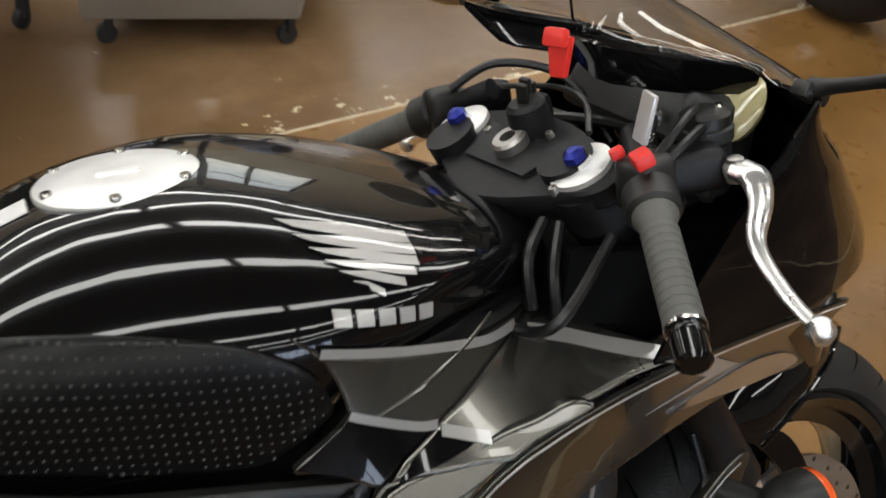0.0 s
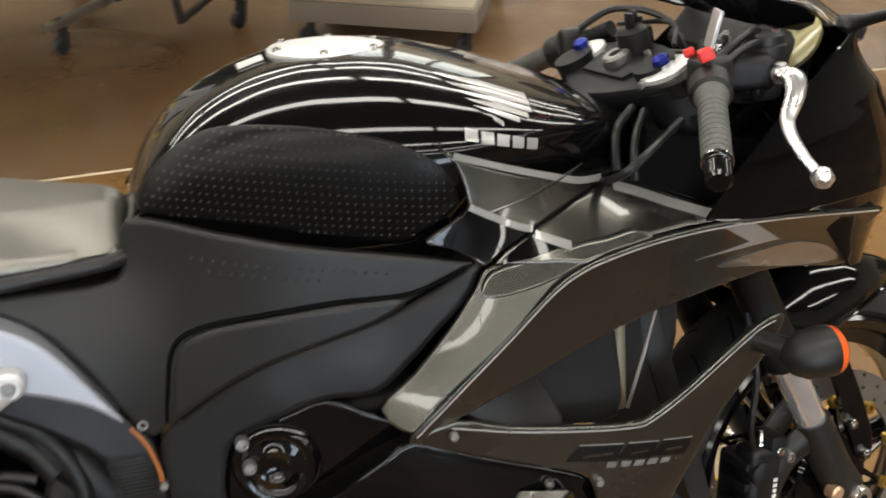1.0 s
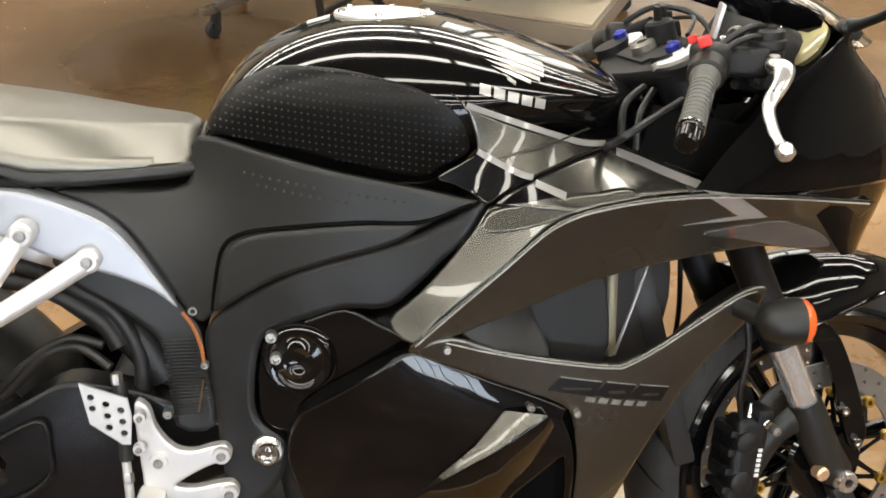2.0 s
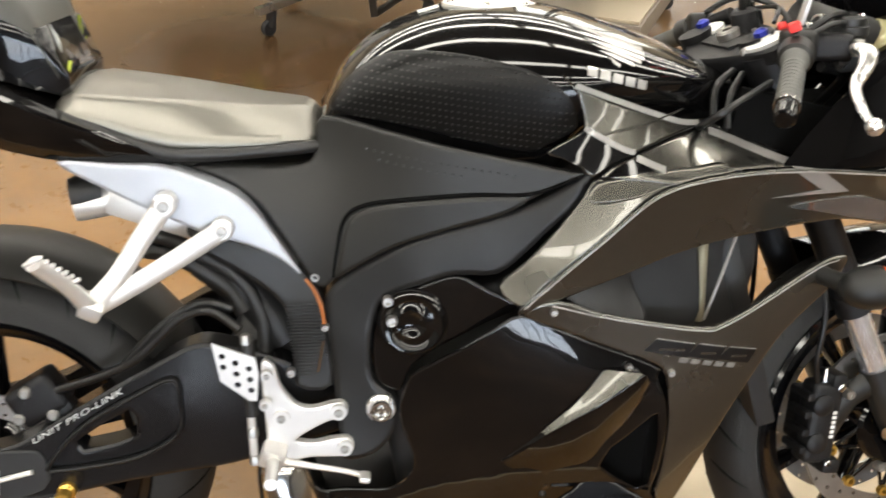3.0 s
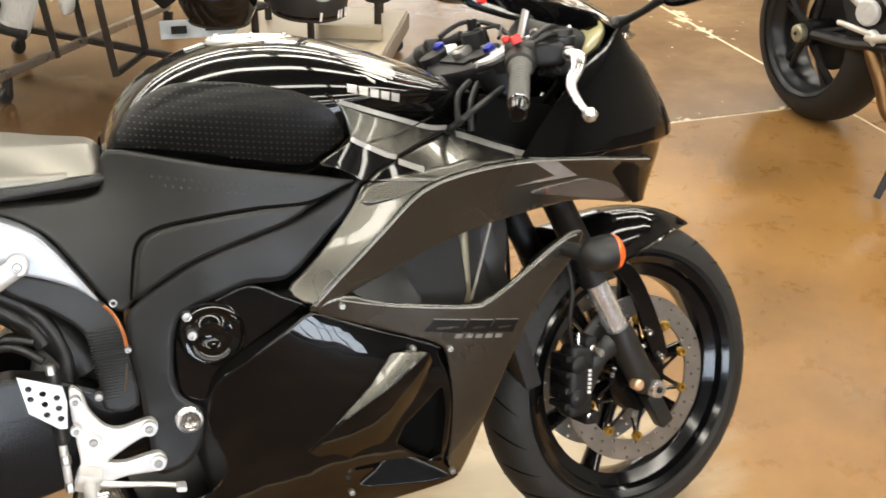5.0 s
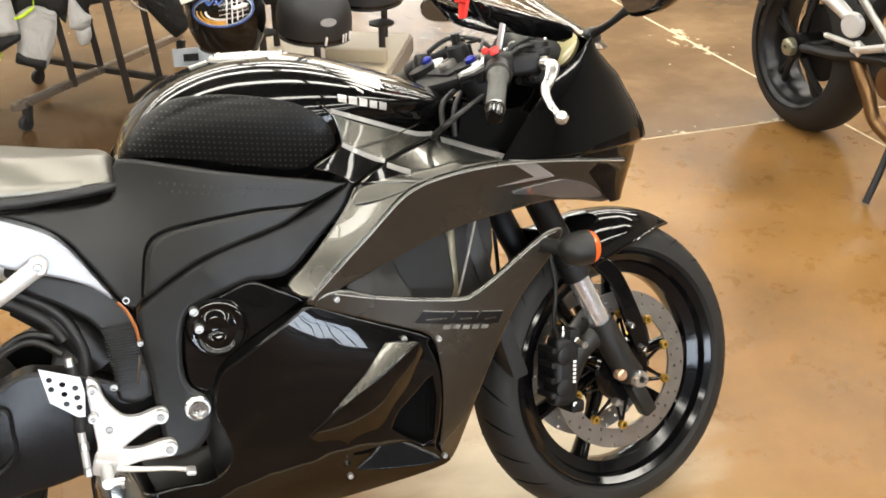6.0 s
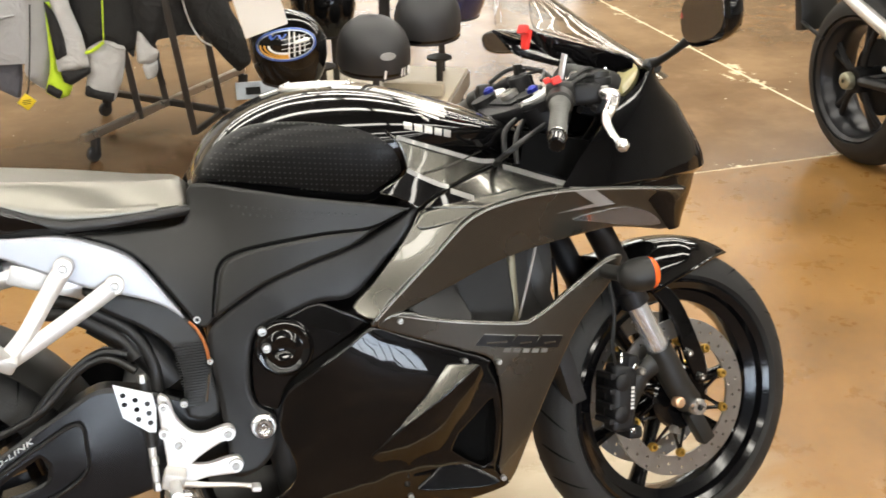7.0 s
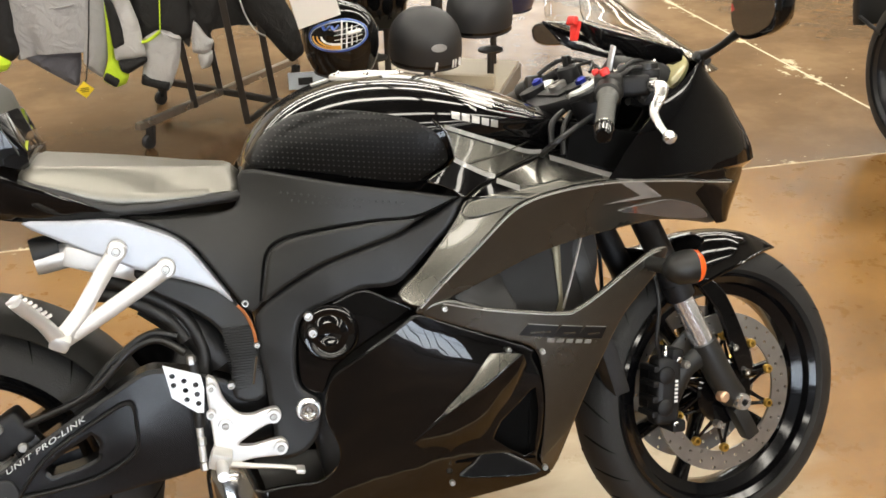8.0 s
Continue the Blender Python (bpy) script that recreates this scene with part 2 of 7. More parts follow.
def panel(outline, thick=0.004, extra=(), holes=(), step=0.016, lip=0.004, left=False, lift=0.0, surface=None, rounded=True):
    """A shell whose edge runs smoothly through (x, y, z) points seen from the bike's side, bulged through the extra points, with rolled edges and thickness."""
    surf = surface or plate_fit(list(outline) + list(extra))
    pts = [(q.x, q.z) for q in (smooth_path([(x, 0, z) for x, _, z in outline], 3, closed=True) if rounded else [Vector((x, 0, z)) for x, _, z in outline])]
    def finer(lp):
        """Splits long edges so that the rolled rim stays even."""
        most, res = max(1.6 * lip, 0.0055), []
        for a, b in zip(lp, lp[1:] + lp[:1]):
            k = max(1, int(math.ceil(math.hypot(b[0] - a[0], b[1] - a[1]) / most)))
            res += [(a[0] + (b[0] - a[0]) * i / k, a[1] + (b[1] - a[1]) * i / k) for i in range(k)]
        return res
    pts = finer(pts)
    loops = [pts] + [finer([(x, z) for x, z in h]) if len(h) < 12 else [(x, z) for x, z in h] for h in holes]
    verts, edges = [], []
    for lp in loops:
        s = len(verts)
        verts += lp
        edges += [(s + i, s + (i + 1) % len(lp)) for i in range(len(lp))]
    rim = np.array([p for lp in loops for p in lp])
    x0, x1, z0, z1 = min(p[0] for p in pts), max(p[0] for p in pts), min(p[1] for p in pts), max(p[1] for p in pts)
    # one ring just inside the edge, then a grid
    def room(q):
        return ((rim - np.array(q)) ** 2).sum(1).min() ** 0.5
    inner = []
    for lp in loops:
        for i in range(len(lp)):
            a, b = Vector(lp[i - 1]), Vector(lp[(i + 1) % len(lp)])
            d = (b - a)
            if d.length < 1e-6:
                continue
            d.normalize()
            for sgn in (1, -1):
                q = (lp[i][0] - sgn * d.y * lip, lp[i][1] + sgn * d.x * lip)
                if inside(pts, q) and not any(inside(h, q) for h in loops[1:]) and room(q) > 0.8 * lip:
                    inner.append(q)
    zi = z0
    row = 0
    while zi < z1:
        xi = x0 + (row % 2) * step / 2
        while xi < x1:
            q = (xi, zi)
            if inside(pts, q) and not any(inside(h, q) for h in loops[1:]) and room(q) > 1.8 * lip:
                inner.append(q)
            xi += step
        zi += step * 0.87
        row += 1
    co, _, faces, *_ = delaunay_2d_cdt([Vector(v) for v in verts + inner], edges, [], 0, 1e-6)
    kept = []
    for f in faces:
        mid = (sum(co[i].x for i in f) / len(f), sum(co[i].y for i in f) / len(f))
        if inside(pts, mid) and not any(inside(h, mid) for h in loops[1:]):
            kept.append(f)
    faces = kept
    xz = np.array([(c.x, c.y) for c in co])
    y = surf(xz)
    bm = bmesh.new()
    dist = np.sqrt(((xz[:, None] - rim[None]) ** 2).sum(-1)).min(1)
    roll = np.where(dist < 0.5 * lip, 0.45 * lip, 0.0)
    sgn = -1 if left else 1
    layer = bm.verts.layers.float_vector.new("true_normal")
    edge_way = []
    for n_loop, lp in enumerate(loops):
        for i in range(len(lp)):
            d = Vector(lp[(i + 1) % len(lp)]) - Vector(lp[i - 1])
            if d.length < 1e-9:
                edge_way.append(Vector((0, 0, 0)))
                continue
            w = Vector((d.y, -d.x)).normalized()
            if inside(lp, (lp[i][0] + w.x * 0.002, lp[i][1] + w.y * 0.002)) != (n_loop > 0):
                w = -w
            edge_way.append(Vector((w.x, 0, w.y)))
    e = 0.003
    gx = (surf(xz + [e, 0]) - surf(xz - [e, 0])) / (2 * e)
    gz = (surf(xz + [0, e]) - surf(xz - [0, e])) / (2 * e)
    out = [bm.verts.new((p[0], sgn * (yy - lift + r), p[1])) for p, yy, r in zip(xz, y, roll)]
    for v, a, b, r, p in zip(out, gx, gz, roll, xz):
        nrm = Vector((a, -sgn, b)).normalized()
        if r > 0 and lip >= 0.003:
            nrm = (nrm + 0.75 * edge_way[int(((rim - p) ** 2).sum(1).argmin())]).normalized()
        v[layer] = nrm
    back = [bm.verts.new((p[0], sgn * (yy - lift + r + thick), p[1])) for p, yy, r in zip(xz, y, roll)]
    count = {}
    for f in faces:
        for i in range(len(f)):
            e = (f[i], f[(i + 1) % len(f)])
            count[tuple(sorted(e))] = count.get(tuple(sorted(e)), []) + [e]
        bm.faces.new([out[i] for i in f])
        bm.faces.new([back[i] for i in reversed(f)])
    for e in count.values():
        if len(e) == 1:
            a, b = e[0]
            bm.faces.new((out[b], out[a], back[a], back[b]))
    return bm


# ---- the room ----
def floor_material(name, tones, gloss=(0.12, 0.22), spec=0.5, nicked=4.0, spared=0.03):
    """Acid-stained concrete; tones: dark, middle and light stain."""
    m = material(name, (0.16, 0.085, 0.04), 0.2, grain=1.3, amount=0.45, bump=0.1, bump_scale=60, coat=0.0)
    n, l = m.node_tree.nodes, m.node_tree.links
    b = n["Principled BSDF"]
    geo = n.new("ShaderNodeNewGeometry")
    clouds, chips = n.new("ShaderNodeTexNoise"), n.new("ShaderNodeTexNoise")
    clouds.inputs["Scale"].default_value, clouds.inputs["Detail"].default_value, clouds.inputs["Roughness"].default_value = 1.1, 7, 0.62
    chips.inputs["Scale"].default_value, chips.inputs["Detail"].default_value, chips.inputs["Roughness"].default_value = 9, 6, 0.7
    for t in (clouds, chips):
        l.new(geo.outputs["Position"], t.inputs["Vector"])
    ramp = n.new("ShaderNodeValToRGB")
    ramp.color_ramp.elements[0].position, ramp.color_ramp.elements[0].color = 0.33, (*tones[0], 1)
    ramp.color_ramp.elements[1].position, ramp.color_ramp.elements[1].color = 0.64, (*tones[2], 1)
    mid = ramp.color_ramp.elements.new(0.5)
    mid.color = (*tones[1], 1)
    l.new(clouds.outputs["Fac"], ramp.inputs["Fac"])
    # worn pale patches, denser beside the saw cuts
    sep = n.new("ShaderNodeSeparateXYZ")
    l.new(geo.outputs["Position"], sep.inputs["Vector"])

    def calc(op, a, b_=None):
        x = n.new("ShaderNodeMath")
        x.operation = op
        for i, v in enumerate((a, b_)):
            if v is None:
                continue
            if isinstance(v, (int, float)):
                x.inputs[i].default_value = v
            else:
                l.new(v, x.inputs[i])
        return x.outputs[0]

    dx = calc("ABSOLUTE", calc("SUBTRACT", sep.outputs["X"], JOINT_X))
    dy = calc("ABSOLUTE", calc("SUBTRACT", sep.outputs["Y"], JOINT_Y))
    near = calc("MINIMUM", dx, dy)
    # crumbled edges come and go along the cuts
    lumps = n.new("ShaderNodeTexNoise")
    lumps.inputs["Scale"].default_value, lumps.inputs["Detail"].default_value = 2.3, 3
    l.new(geo.outputs["Position"], lumps.inputs["Vector"])
    reach = calc("ADD", calc("MULTIPLY", calc("MAXIMUM", calc("SUBTRACT", lumps.outputs["Fac"], 0.42), 0.0), 1.1), 0.05)
    bonus = calc("MULTIPLY", calc("MAXIMUM", calc("SUBTRACT", 1.0, calc("DIVIDE", near, reach)), 0.0), 0.26)
    # small nicks scattered over the slab
    nicks = n.new("ShaderNodeTexNoise")
    nicks.inputs["Scale"].default_value, nicks.inputs["Detail"].default_value, nicks.inputs["Roughness"].default_value = 21, 4, 0.6
    l.new(geo.outputs["Position"], nicks.inputs["Vector"])
    scattered = calc("MULTIPLY", calc("MAXIMUM", calc("SUBTRACT", nicks.outputs["Fac"], 0.66), 0.0), nicked)
    total = calc("ADD", calc("ADD", calc("SUBTRACT", chips.outputs["Fac"], spared), bonus), scattered)
    wear = n.new("ShaderNodeMapRange")
    wear.inputs["From Min"].default_value, wear.inputs["From Max"].default_value = 0.755, 0.79
    l.new(total, wear.inputs["Value"])
    mix = n.new("ShaderNodeMix")
    mix.data_type = "RGBA"
    l.new(wear.outputs["Result"], mix.inputs[0])
    l.new(ramp.outputs["Color"], mix.inputs[6])
    mix.inputs[7].default_value = (0.66, 0.55, 0.36, 1)
    # one broad spot, pale and streaky
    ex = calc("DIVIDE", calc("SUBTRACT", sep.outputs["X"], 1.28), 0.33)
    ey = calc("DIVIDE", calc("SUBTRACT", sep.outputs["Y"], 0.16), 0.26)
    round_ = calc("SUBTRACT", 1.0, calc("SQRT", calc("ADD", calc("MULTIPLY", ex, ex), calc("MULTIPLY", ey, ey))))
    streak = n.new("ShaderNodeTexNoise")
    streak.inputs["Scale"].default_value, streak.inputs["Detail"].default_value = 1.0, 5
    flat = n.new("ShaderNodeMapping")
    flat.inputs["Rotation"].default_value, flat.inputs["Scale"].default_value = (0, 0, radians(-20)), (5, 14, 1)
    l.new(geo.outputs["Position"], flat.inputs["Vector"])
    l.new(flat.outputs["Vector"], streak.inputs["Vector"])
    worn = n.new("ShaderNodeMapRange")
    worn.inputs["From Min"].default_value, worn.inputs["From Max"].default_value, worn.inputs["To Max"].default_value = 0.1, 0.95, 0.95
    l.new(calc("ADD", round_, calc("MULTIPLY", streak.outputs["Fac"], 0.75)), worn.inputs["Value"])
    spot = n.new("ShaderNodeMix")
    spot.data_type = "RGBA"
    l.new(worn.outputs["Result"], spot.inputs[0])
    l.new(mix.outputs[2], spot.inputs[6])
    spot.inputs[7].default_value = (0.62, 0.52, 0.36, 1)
    # brown patch: the rack's shade and dark reflection put into the floor colour
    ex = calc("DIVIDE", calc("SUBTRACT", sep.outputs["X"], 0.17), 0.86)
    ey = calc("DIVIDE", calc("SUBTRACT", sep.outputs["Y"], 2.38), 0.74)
    rack_shade = calc("SUBTRACT", 1.0, calc("SQRT", calc("ADD", calc("MULTIPLY", ex, ex), calc("MULTIPLY", ey, ey))))
    shade_mask = n.new("ShaderNodeMapRange")
    shade_mask.inputs["From Min"].default_value, shade_mask.inputs["From Max"].default_value, shade_mask.inputs["To Max"].default_value = 0.25, 1.0, 0.86
    l.new(calc("ADD", rack_shade, calc("MULTIPLY", clouds.outputs["Fac"], 0.9)), shade_mask.inputs["Value"])
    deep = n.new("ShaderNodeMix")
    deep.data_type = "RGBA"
    l.new(shade_mask.outputs["Result"], deep.inputs[0])
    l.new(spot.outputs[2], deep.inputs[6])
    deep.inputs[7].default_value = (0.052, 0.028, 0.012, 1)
    l.new(deep.outputs[2], b.inputs["Base Color"])
    rough = n.new("ShaderNodeMapRange")
    rough.inputs["From Min"].default_value, rough.inputs["From Max"].default_value = 0.3, 0.7
    rough.inputs["To Min"].default_value, rough.inputs["To Max"].default_value = gloss
    b.inputs["Specular IOR Level"].default_value = spec
    l.new(chips.outputs["Fac"], rough.inputs["Value"])
    l.new(rough.outputs["Result"], b.inputs["Roughness"])
    return m


JOINT_X, JOINT_Y = 3.156, 1.745
# joint out of view, added where the darker unseen slab begins
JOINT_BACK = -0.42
X0, X1, Y0, Y1 = -6.0, 9.0, -14.5, 10.0
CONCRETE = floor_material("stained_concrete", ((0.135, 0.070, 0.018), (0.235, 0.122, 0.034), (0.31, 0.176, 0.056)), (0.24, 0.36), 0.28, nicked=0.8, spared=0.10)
CONCRETE_DARK = floor_material("dark_stained_concrete", ((0.125, 0.072, 0.033), (0.178, 0.105, 0.048), (0.27, 0.168, 0.084)), (0.15, 0.26), 0.32, nicked=5.5)
# floor out of view, made dark and matte so glossy panels reflect black
FLOOR_UNSEEN = floor_material("unseen_dark_concrete", ((0.035, 0.022, 0.014), (0.075, 0.046, 0.027), (0.14, 0.088, 0.053)), (0.75, 0.9), 0.05)
FILLER = material("pale_joint_filler", (0.58, 0.48, 0.32), 0.7, grain=40, amount=0.35, bump=0.4, bump_scale=300)
WALL = material("painted_wall", (0.22, 0.195, 0.16), 0.8, grain=3, amount=0.08, bump=0.1, bump_scale=300)
# pale tone added to the unseen north wall to brighten the floor's reflections
PALE_BOUNCE = material("pale_bounce_wall", (0.52, 0.45, 0.33), 0.8, grain=3, amount=0.08, bump=0.1, bump_scale=300)
CEILING = material("dark_ceiling", (0.055, 0.05, 0.045), 0.85, grain=3, amount=0.2)

floor = tagged(new("floor"), "brown acid-stained polished concrete floor with saw cuts", "floor", kind="structure")
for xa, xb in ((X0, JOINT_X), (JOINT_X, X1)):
    for ya, yb, stain in ((Y0, JOINT_BACK, FLOOR_UNSEEN), (JOINT_BACK, JOINT_Y, CONCRETE), (JOINT_Y, Y1, CONCRETE_DARK)):
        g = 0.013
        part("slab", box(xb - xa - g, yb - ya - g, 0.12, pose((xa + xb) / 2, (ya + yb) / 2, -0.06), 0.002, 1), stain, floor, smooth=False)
part("joint_filler", box(0.03, Y1 - Y0, 0.05, pose(JOINT_X, (Y0 + Y1) / 2, -0.0262), 0), FILLER, floor, "pale crumbling filler", smooth=False)
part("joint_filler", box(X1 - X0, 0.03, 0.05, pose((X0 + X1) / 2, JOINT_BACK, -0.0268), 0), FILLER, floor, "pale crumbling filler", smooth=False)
part("joint_filler", box(X1 - X0, 0.03, 0.05, pose((X0 + X1) / 2, JOINT_Y, -0.0268), 0), FILLER, floor, "pale crumbling filler", smooth=False)

LAMP = glowing("fluorescent_tube", (1.0, 0.925, 0.79), TUBE_POWER)
PANE = glass("window_glass", (0.80, 0.81, 0.82))
TRIM = material("dark_window_frame", (0.05, 0.045, 0.04), 0.4, metal=0.5)
tagged(part("ceiling", box(X1 - X0, Y1 - Y0, 0.1, pose((X0 + X1) / 2, (Y0 + Y1) / 2, CEIL + 0.05), 0), CEILING, smooth=False), "dark painted open ceiling", "ceiling", kind="structure")


def wall(name, x0, y0, x1, y1, openings=(), paint=None):
    """A wall between two corners; openings: (from, to, sill, head) along it."""
    w = tagged(new(name), "plain painted showroom wall", "wall", kind="structure")
    d = Vector((x1 - x0, y1 - y0, 0))
    length = d.length
    turn = pose(x0, y0, 0, 0, 0, math.degrees(math.atan2(d.y, d.x)))
    marks = [0.0] + [v for a, b, _, _ in openings for v in (a, b)] + [length]
    blocks = [(marks[i], marks[i + 1], 0.0, CEIL) for i in range(0, len(marks), 2)]
    for a, b, s, h in openings:
        blocks += [(a, b, 0.0, s), (a, b, h, CEIL)]
    for a, b, s, h in blocks:
        if b - a > 0.01 and h - s > 0.01:
            part("wall_block", box(b - a, 0.16, h - s, turn @ pose((a + b) / 2, 0, (s + h) / 2), 0), paint or WALL, w, smooth=False)
    return w, turn


def window(name, turn, a, b, s, h, panes):
    w = tagged(new(name), "tall shop window in a dark metal frame", "window", kind="structure")
    w.matrix_basis = turn
    for c, sx, z, sz in (((a + b) / 2, b - a, s + 0.03, 0.06), ((a + b) / 2, b - a, h - 0.03, 0.06)):
        part("window_frame", box(sx, 0.1, sz, pose(c, 0, z), 0.004), TRIM, w)
    part("transom", box(b - a - 0.12, 0.09, 0.05, pose((a + b) / 2, 0, s + 0.68 * (h - s)), 0.004), TRIM, w)
    for k in range(panes + 1):
        part("window_frame", box(0.09, 0.098, h - s - 0.12, pose(a + 0.03 + (b - a - 0.06) * k / panes, 0, (s + h) / 2), 0.004), TRIM, w)
    for k in range(panes):
        c = a + (b - a) * (k + 0.5) / panes
        p = part("pane", box((b - a) / panes - 0.07, 0.008, h - s - 0.13, pose(c, 0, (s + h) / 2), 0), PANE, w, smooth=False)
        p.visible_shadow = False
    return w


WIN_S, WIN_N = (3.0, 11.0, 0.5, 2.8), (8.2, 11.4, 0.9, 2.6)
_, turn_s = wall("wall_south", X0, Y0, X1, Y0, [WIN_S])
_, turn_n = wall("wall_north", X0, Y1, X1, Y1, [WIN_N], PALE_BOUNCE)
wall("wall_west", X0, Y0, X0, Y1)
wall("wall_east", X1, Y0, X1, Y1)
window("window_1", turn_s, *WIN_S, 8)
window("window_2", turn_n, *WIN_N, 3)

# light of the sky in the two shop windows
for name, turn, (a, b, s, h), power, face in (("window_light_south", turn_s, WIN_S, 430, 1), ("window_light_north", turn_n, WIN_N, 40, -1)):
    d = bpy.data.lights.new(name, "AREA")
    d.shape, d.size, d.size_y, d.energy, d.color = "RECTANGLE", b - a, h - s, power, ((0.84, 0.91, 1.0) if face > 0 else (1.0, 0.88, 0.68))
    o = new(name, d)
    o.matrix_basis = turn @ pose((a + b) / 2, -0.14 * face, (s + h) / 2, 90 * face, 0, 0)

GROUND = material("outside_paving", (0.3, 0.29, 0.27), 0.8, grain=2)
tagged(part("ground", box(400, 400, 0.2, pose(0, 0, -0.32), 0), GROUND, smooth=False), "grey paving outside the shop", "ground", kind="structure")


CACHE = {}


def material_cache(name, *a, **k):
    if name not in CACHE:
        CACHE[name] = material(name, *a, **k)
    return CACHE[name]


def ceiling_light(x, y, turn=0.0, length=3.12):
    t = thing("ceiling_light", "long fluorescent ceiling batten with a glowing diffuser", "light", "ceiling lights", pose(x, y, CEIL - 0.06, 0, 0, turn))
    part("housing", box(0.325, length, 0.06, pose(0, 0, 0.028), 0.01), material_cache("batten_white", (0.7, 0.69, 0.66), 0.4), t)
    part("diffuser", box(0.28, length - 0.06, 0.03, pose(0, 0, -0.017), 0.012), LAMP, t, "glowing diffuser")
    return t


first_light = ceiling_light(-3.6, -7.0, 90)
for ix in range(4):
    for iy in range(8):
        if ix or iy:
            copy_thing(first_light, pose(-3.6 + 3.2 * ix, -7.0 + 2.1 * iy, CEIL - 0.06, 0, 0, 90))
# ---- the motorcycle: x forward from the rear axle, y to its left, z up from the tyres, then leant onto its side stand ----
LEANED = pose(0, 0, 0, -14, 0, 0)
bike = thing("motorcycle", "black and dark grey sport motorcycle leaning on its side stand", "motorcycle", m=LEANED)


def both(name, mat, outline, label="", **k):
    """A panel on each side of the bike."""
    a = part(name, panel(outline, **k), mat, bike, label)
    part(name, panel(outline, left=True, **k), mat, bike, label)
    return a


def wheel_profile(radius, width, bead):
    """Tyre cross section, (radius, height), closed."""
    half, out = width / 2, []
    for k in range(17):
        a = math.pi * (k / 16 - 0.5)
        out.append((radius - half * 0.92 * (1 - math.cos(a) ** 0.9), half * math.sin(a)))
    side = [(bead + 0.012, half * 0.86), (bead - 0.004, half * 0.66)]
    return [(r, -h) for r, h in side[::-1]] + out + side


def bolt(parent, at, r=0.008, h=0.006, axis=-1, mat=None, name="bolt", hexed=True):
    """A screw head that faces the bike's right side, with a socket."""
    r *= 0.85
    prof = [(0, h * 0.35), (r * 0.5, h * 0.35), (r * 0.55, h), (r * 0.85, h), (r, h * 0.7), (r, -0.004)]
    return part(name, lathe(prof, 12, pose(*at, 90, 0, 0) if axis < 0 else pose(*at, -90, 0, 0)), mat or STEEL, parent)


# --- front end, turned a little about the steering axis ---
HEAD = Vector((1.105, 0, 0.90))
RAKE = Vector((math.sin(radians(-24)), 0, math.cos(radians(-24))))
STEER = Matrix.Translation(HEAD) @ Matrix.Rotation(radians(12.0), 4, RAKE) @ Matrix.Translation(-HEAD)
FRONT = Matrix.Translation((0, 0.005, 0)) @ STEER
SWUNG = Matrix.Translation(HEAD) @ Matrix.Rotation(radians(10.0), 4, RAKE) @ Matrix.Translation(-HEAD)
AX = Vector((1.366, 0, 0.287))
front_wheel = part("front_wheel", lathe([(0.018, -0.055), (0.034, -0.055), (0.036, -0.03), (0.03, 0), (0.036, 0.03), (0.034, 0.055), (0.018, 0.055)], 24, FRONT @ pose(*AX, 90, 0, 0), closed=True), GLOSS, bike, "gloss black cast wheel")
part("tyre", lathe(wheel_profile(0.293, 0.116, 0.222), 96, FRONT @ pose(*AX, 90, 0, 0)), RUBBER, front_wheel, "black sport tyre")


def tread(parent, at, radius, width, m, count, turn=1):
    """Curved strips just above the tyre's shoulders; their dark colour stands in for shaded rain grooves."""
    half, bm = width / 2, bmesh.new()
    for k in range(count):
        for s in (-1, 1):
            rows = []
            for i in range(9):
                u = i / 8
                a = (0.12 + 0.68 * u) * math.pi / 2
                spin = 2 * math.pi * (k + (0.5 if s > 0 else 0)) / count + turn * 0.16 * u ** 1.3
                r = radius - half * 0.92 * (1 - math.cos(a) ** 0.9) + 0.0004
                w = 0.0028 * math.sin(math.pi * min(1, u * 0.9 + 0.1)) / radius
                rows.append([bm.verts.new((r * math.cos(spin + d), r * math.sin(spin + d), s * half * math.sin(a))) for d in (-w, w)])
            for p, q in zip(rows, rows[1:]):
                bm.faces.new((p[0], p[1], q[1], q[0]))
    bm.transform(m)
    groove = part("tread", thicken(bm, 0.0006), GROOVE_SHADE, parent)
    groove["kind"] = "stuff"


# near-black colour stands in for the shade inside the rain grooves
GROOVE_SHADE = material("groove_shade", (0.003, 0.003, 0.003), 0.9, spec=0.1)
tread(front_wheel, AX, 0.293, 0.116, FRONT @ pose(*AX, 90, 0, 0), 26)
RIM = [(0.232, -0.052), (0.226, -0.056), (0.214, -0.05), (0.209, -0.036), (0.196, -0.028), (0.188, -0.012), (0.186, 0.012), (0.188, 0.028), (0.209, 0.036), (0.214, 0.05), (0.226, 0.056), (0.232, 0.052), (0.205, 0.03), (0.2, 0.0), (0.205, -0.03)]
part("rim", lathe(RIM, 96, FRONT @ pose(*AX, 90, 0, 0), closed=True), SATIN_RIM, front_wheel)


def spokes(at, parent, radius, turn, mat, inner=0.032):
    for k in range(6):
        a = radians(60 * k + turn)
        d = Vector((math.cos(a), 0, math.sin(a)))
        off = Vector((-d.z, 0, d.x)) * (0.012 if k % 2 else -0.012)
        pts = [at + d * inner + off * 0.6, at + d * radius * 0.5 + off, at + d * radius + off * 1.9]
        part("spoke", tube(pts, [0.017, 0.012, 0.016], 10, 1.5, 4, up=(0, 1, 0)), mat, parent)


def steered(bm):
    bm.transform(FRONT)
    return bm


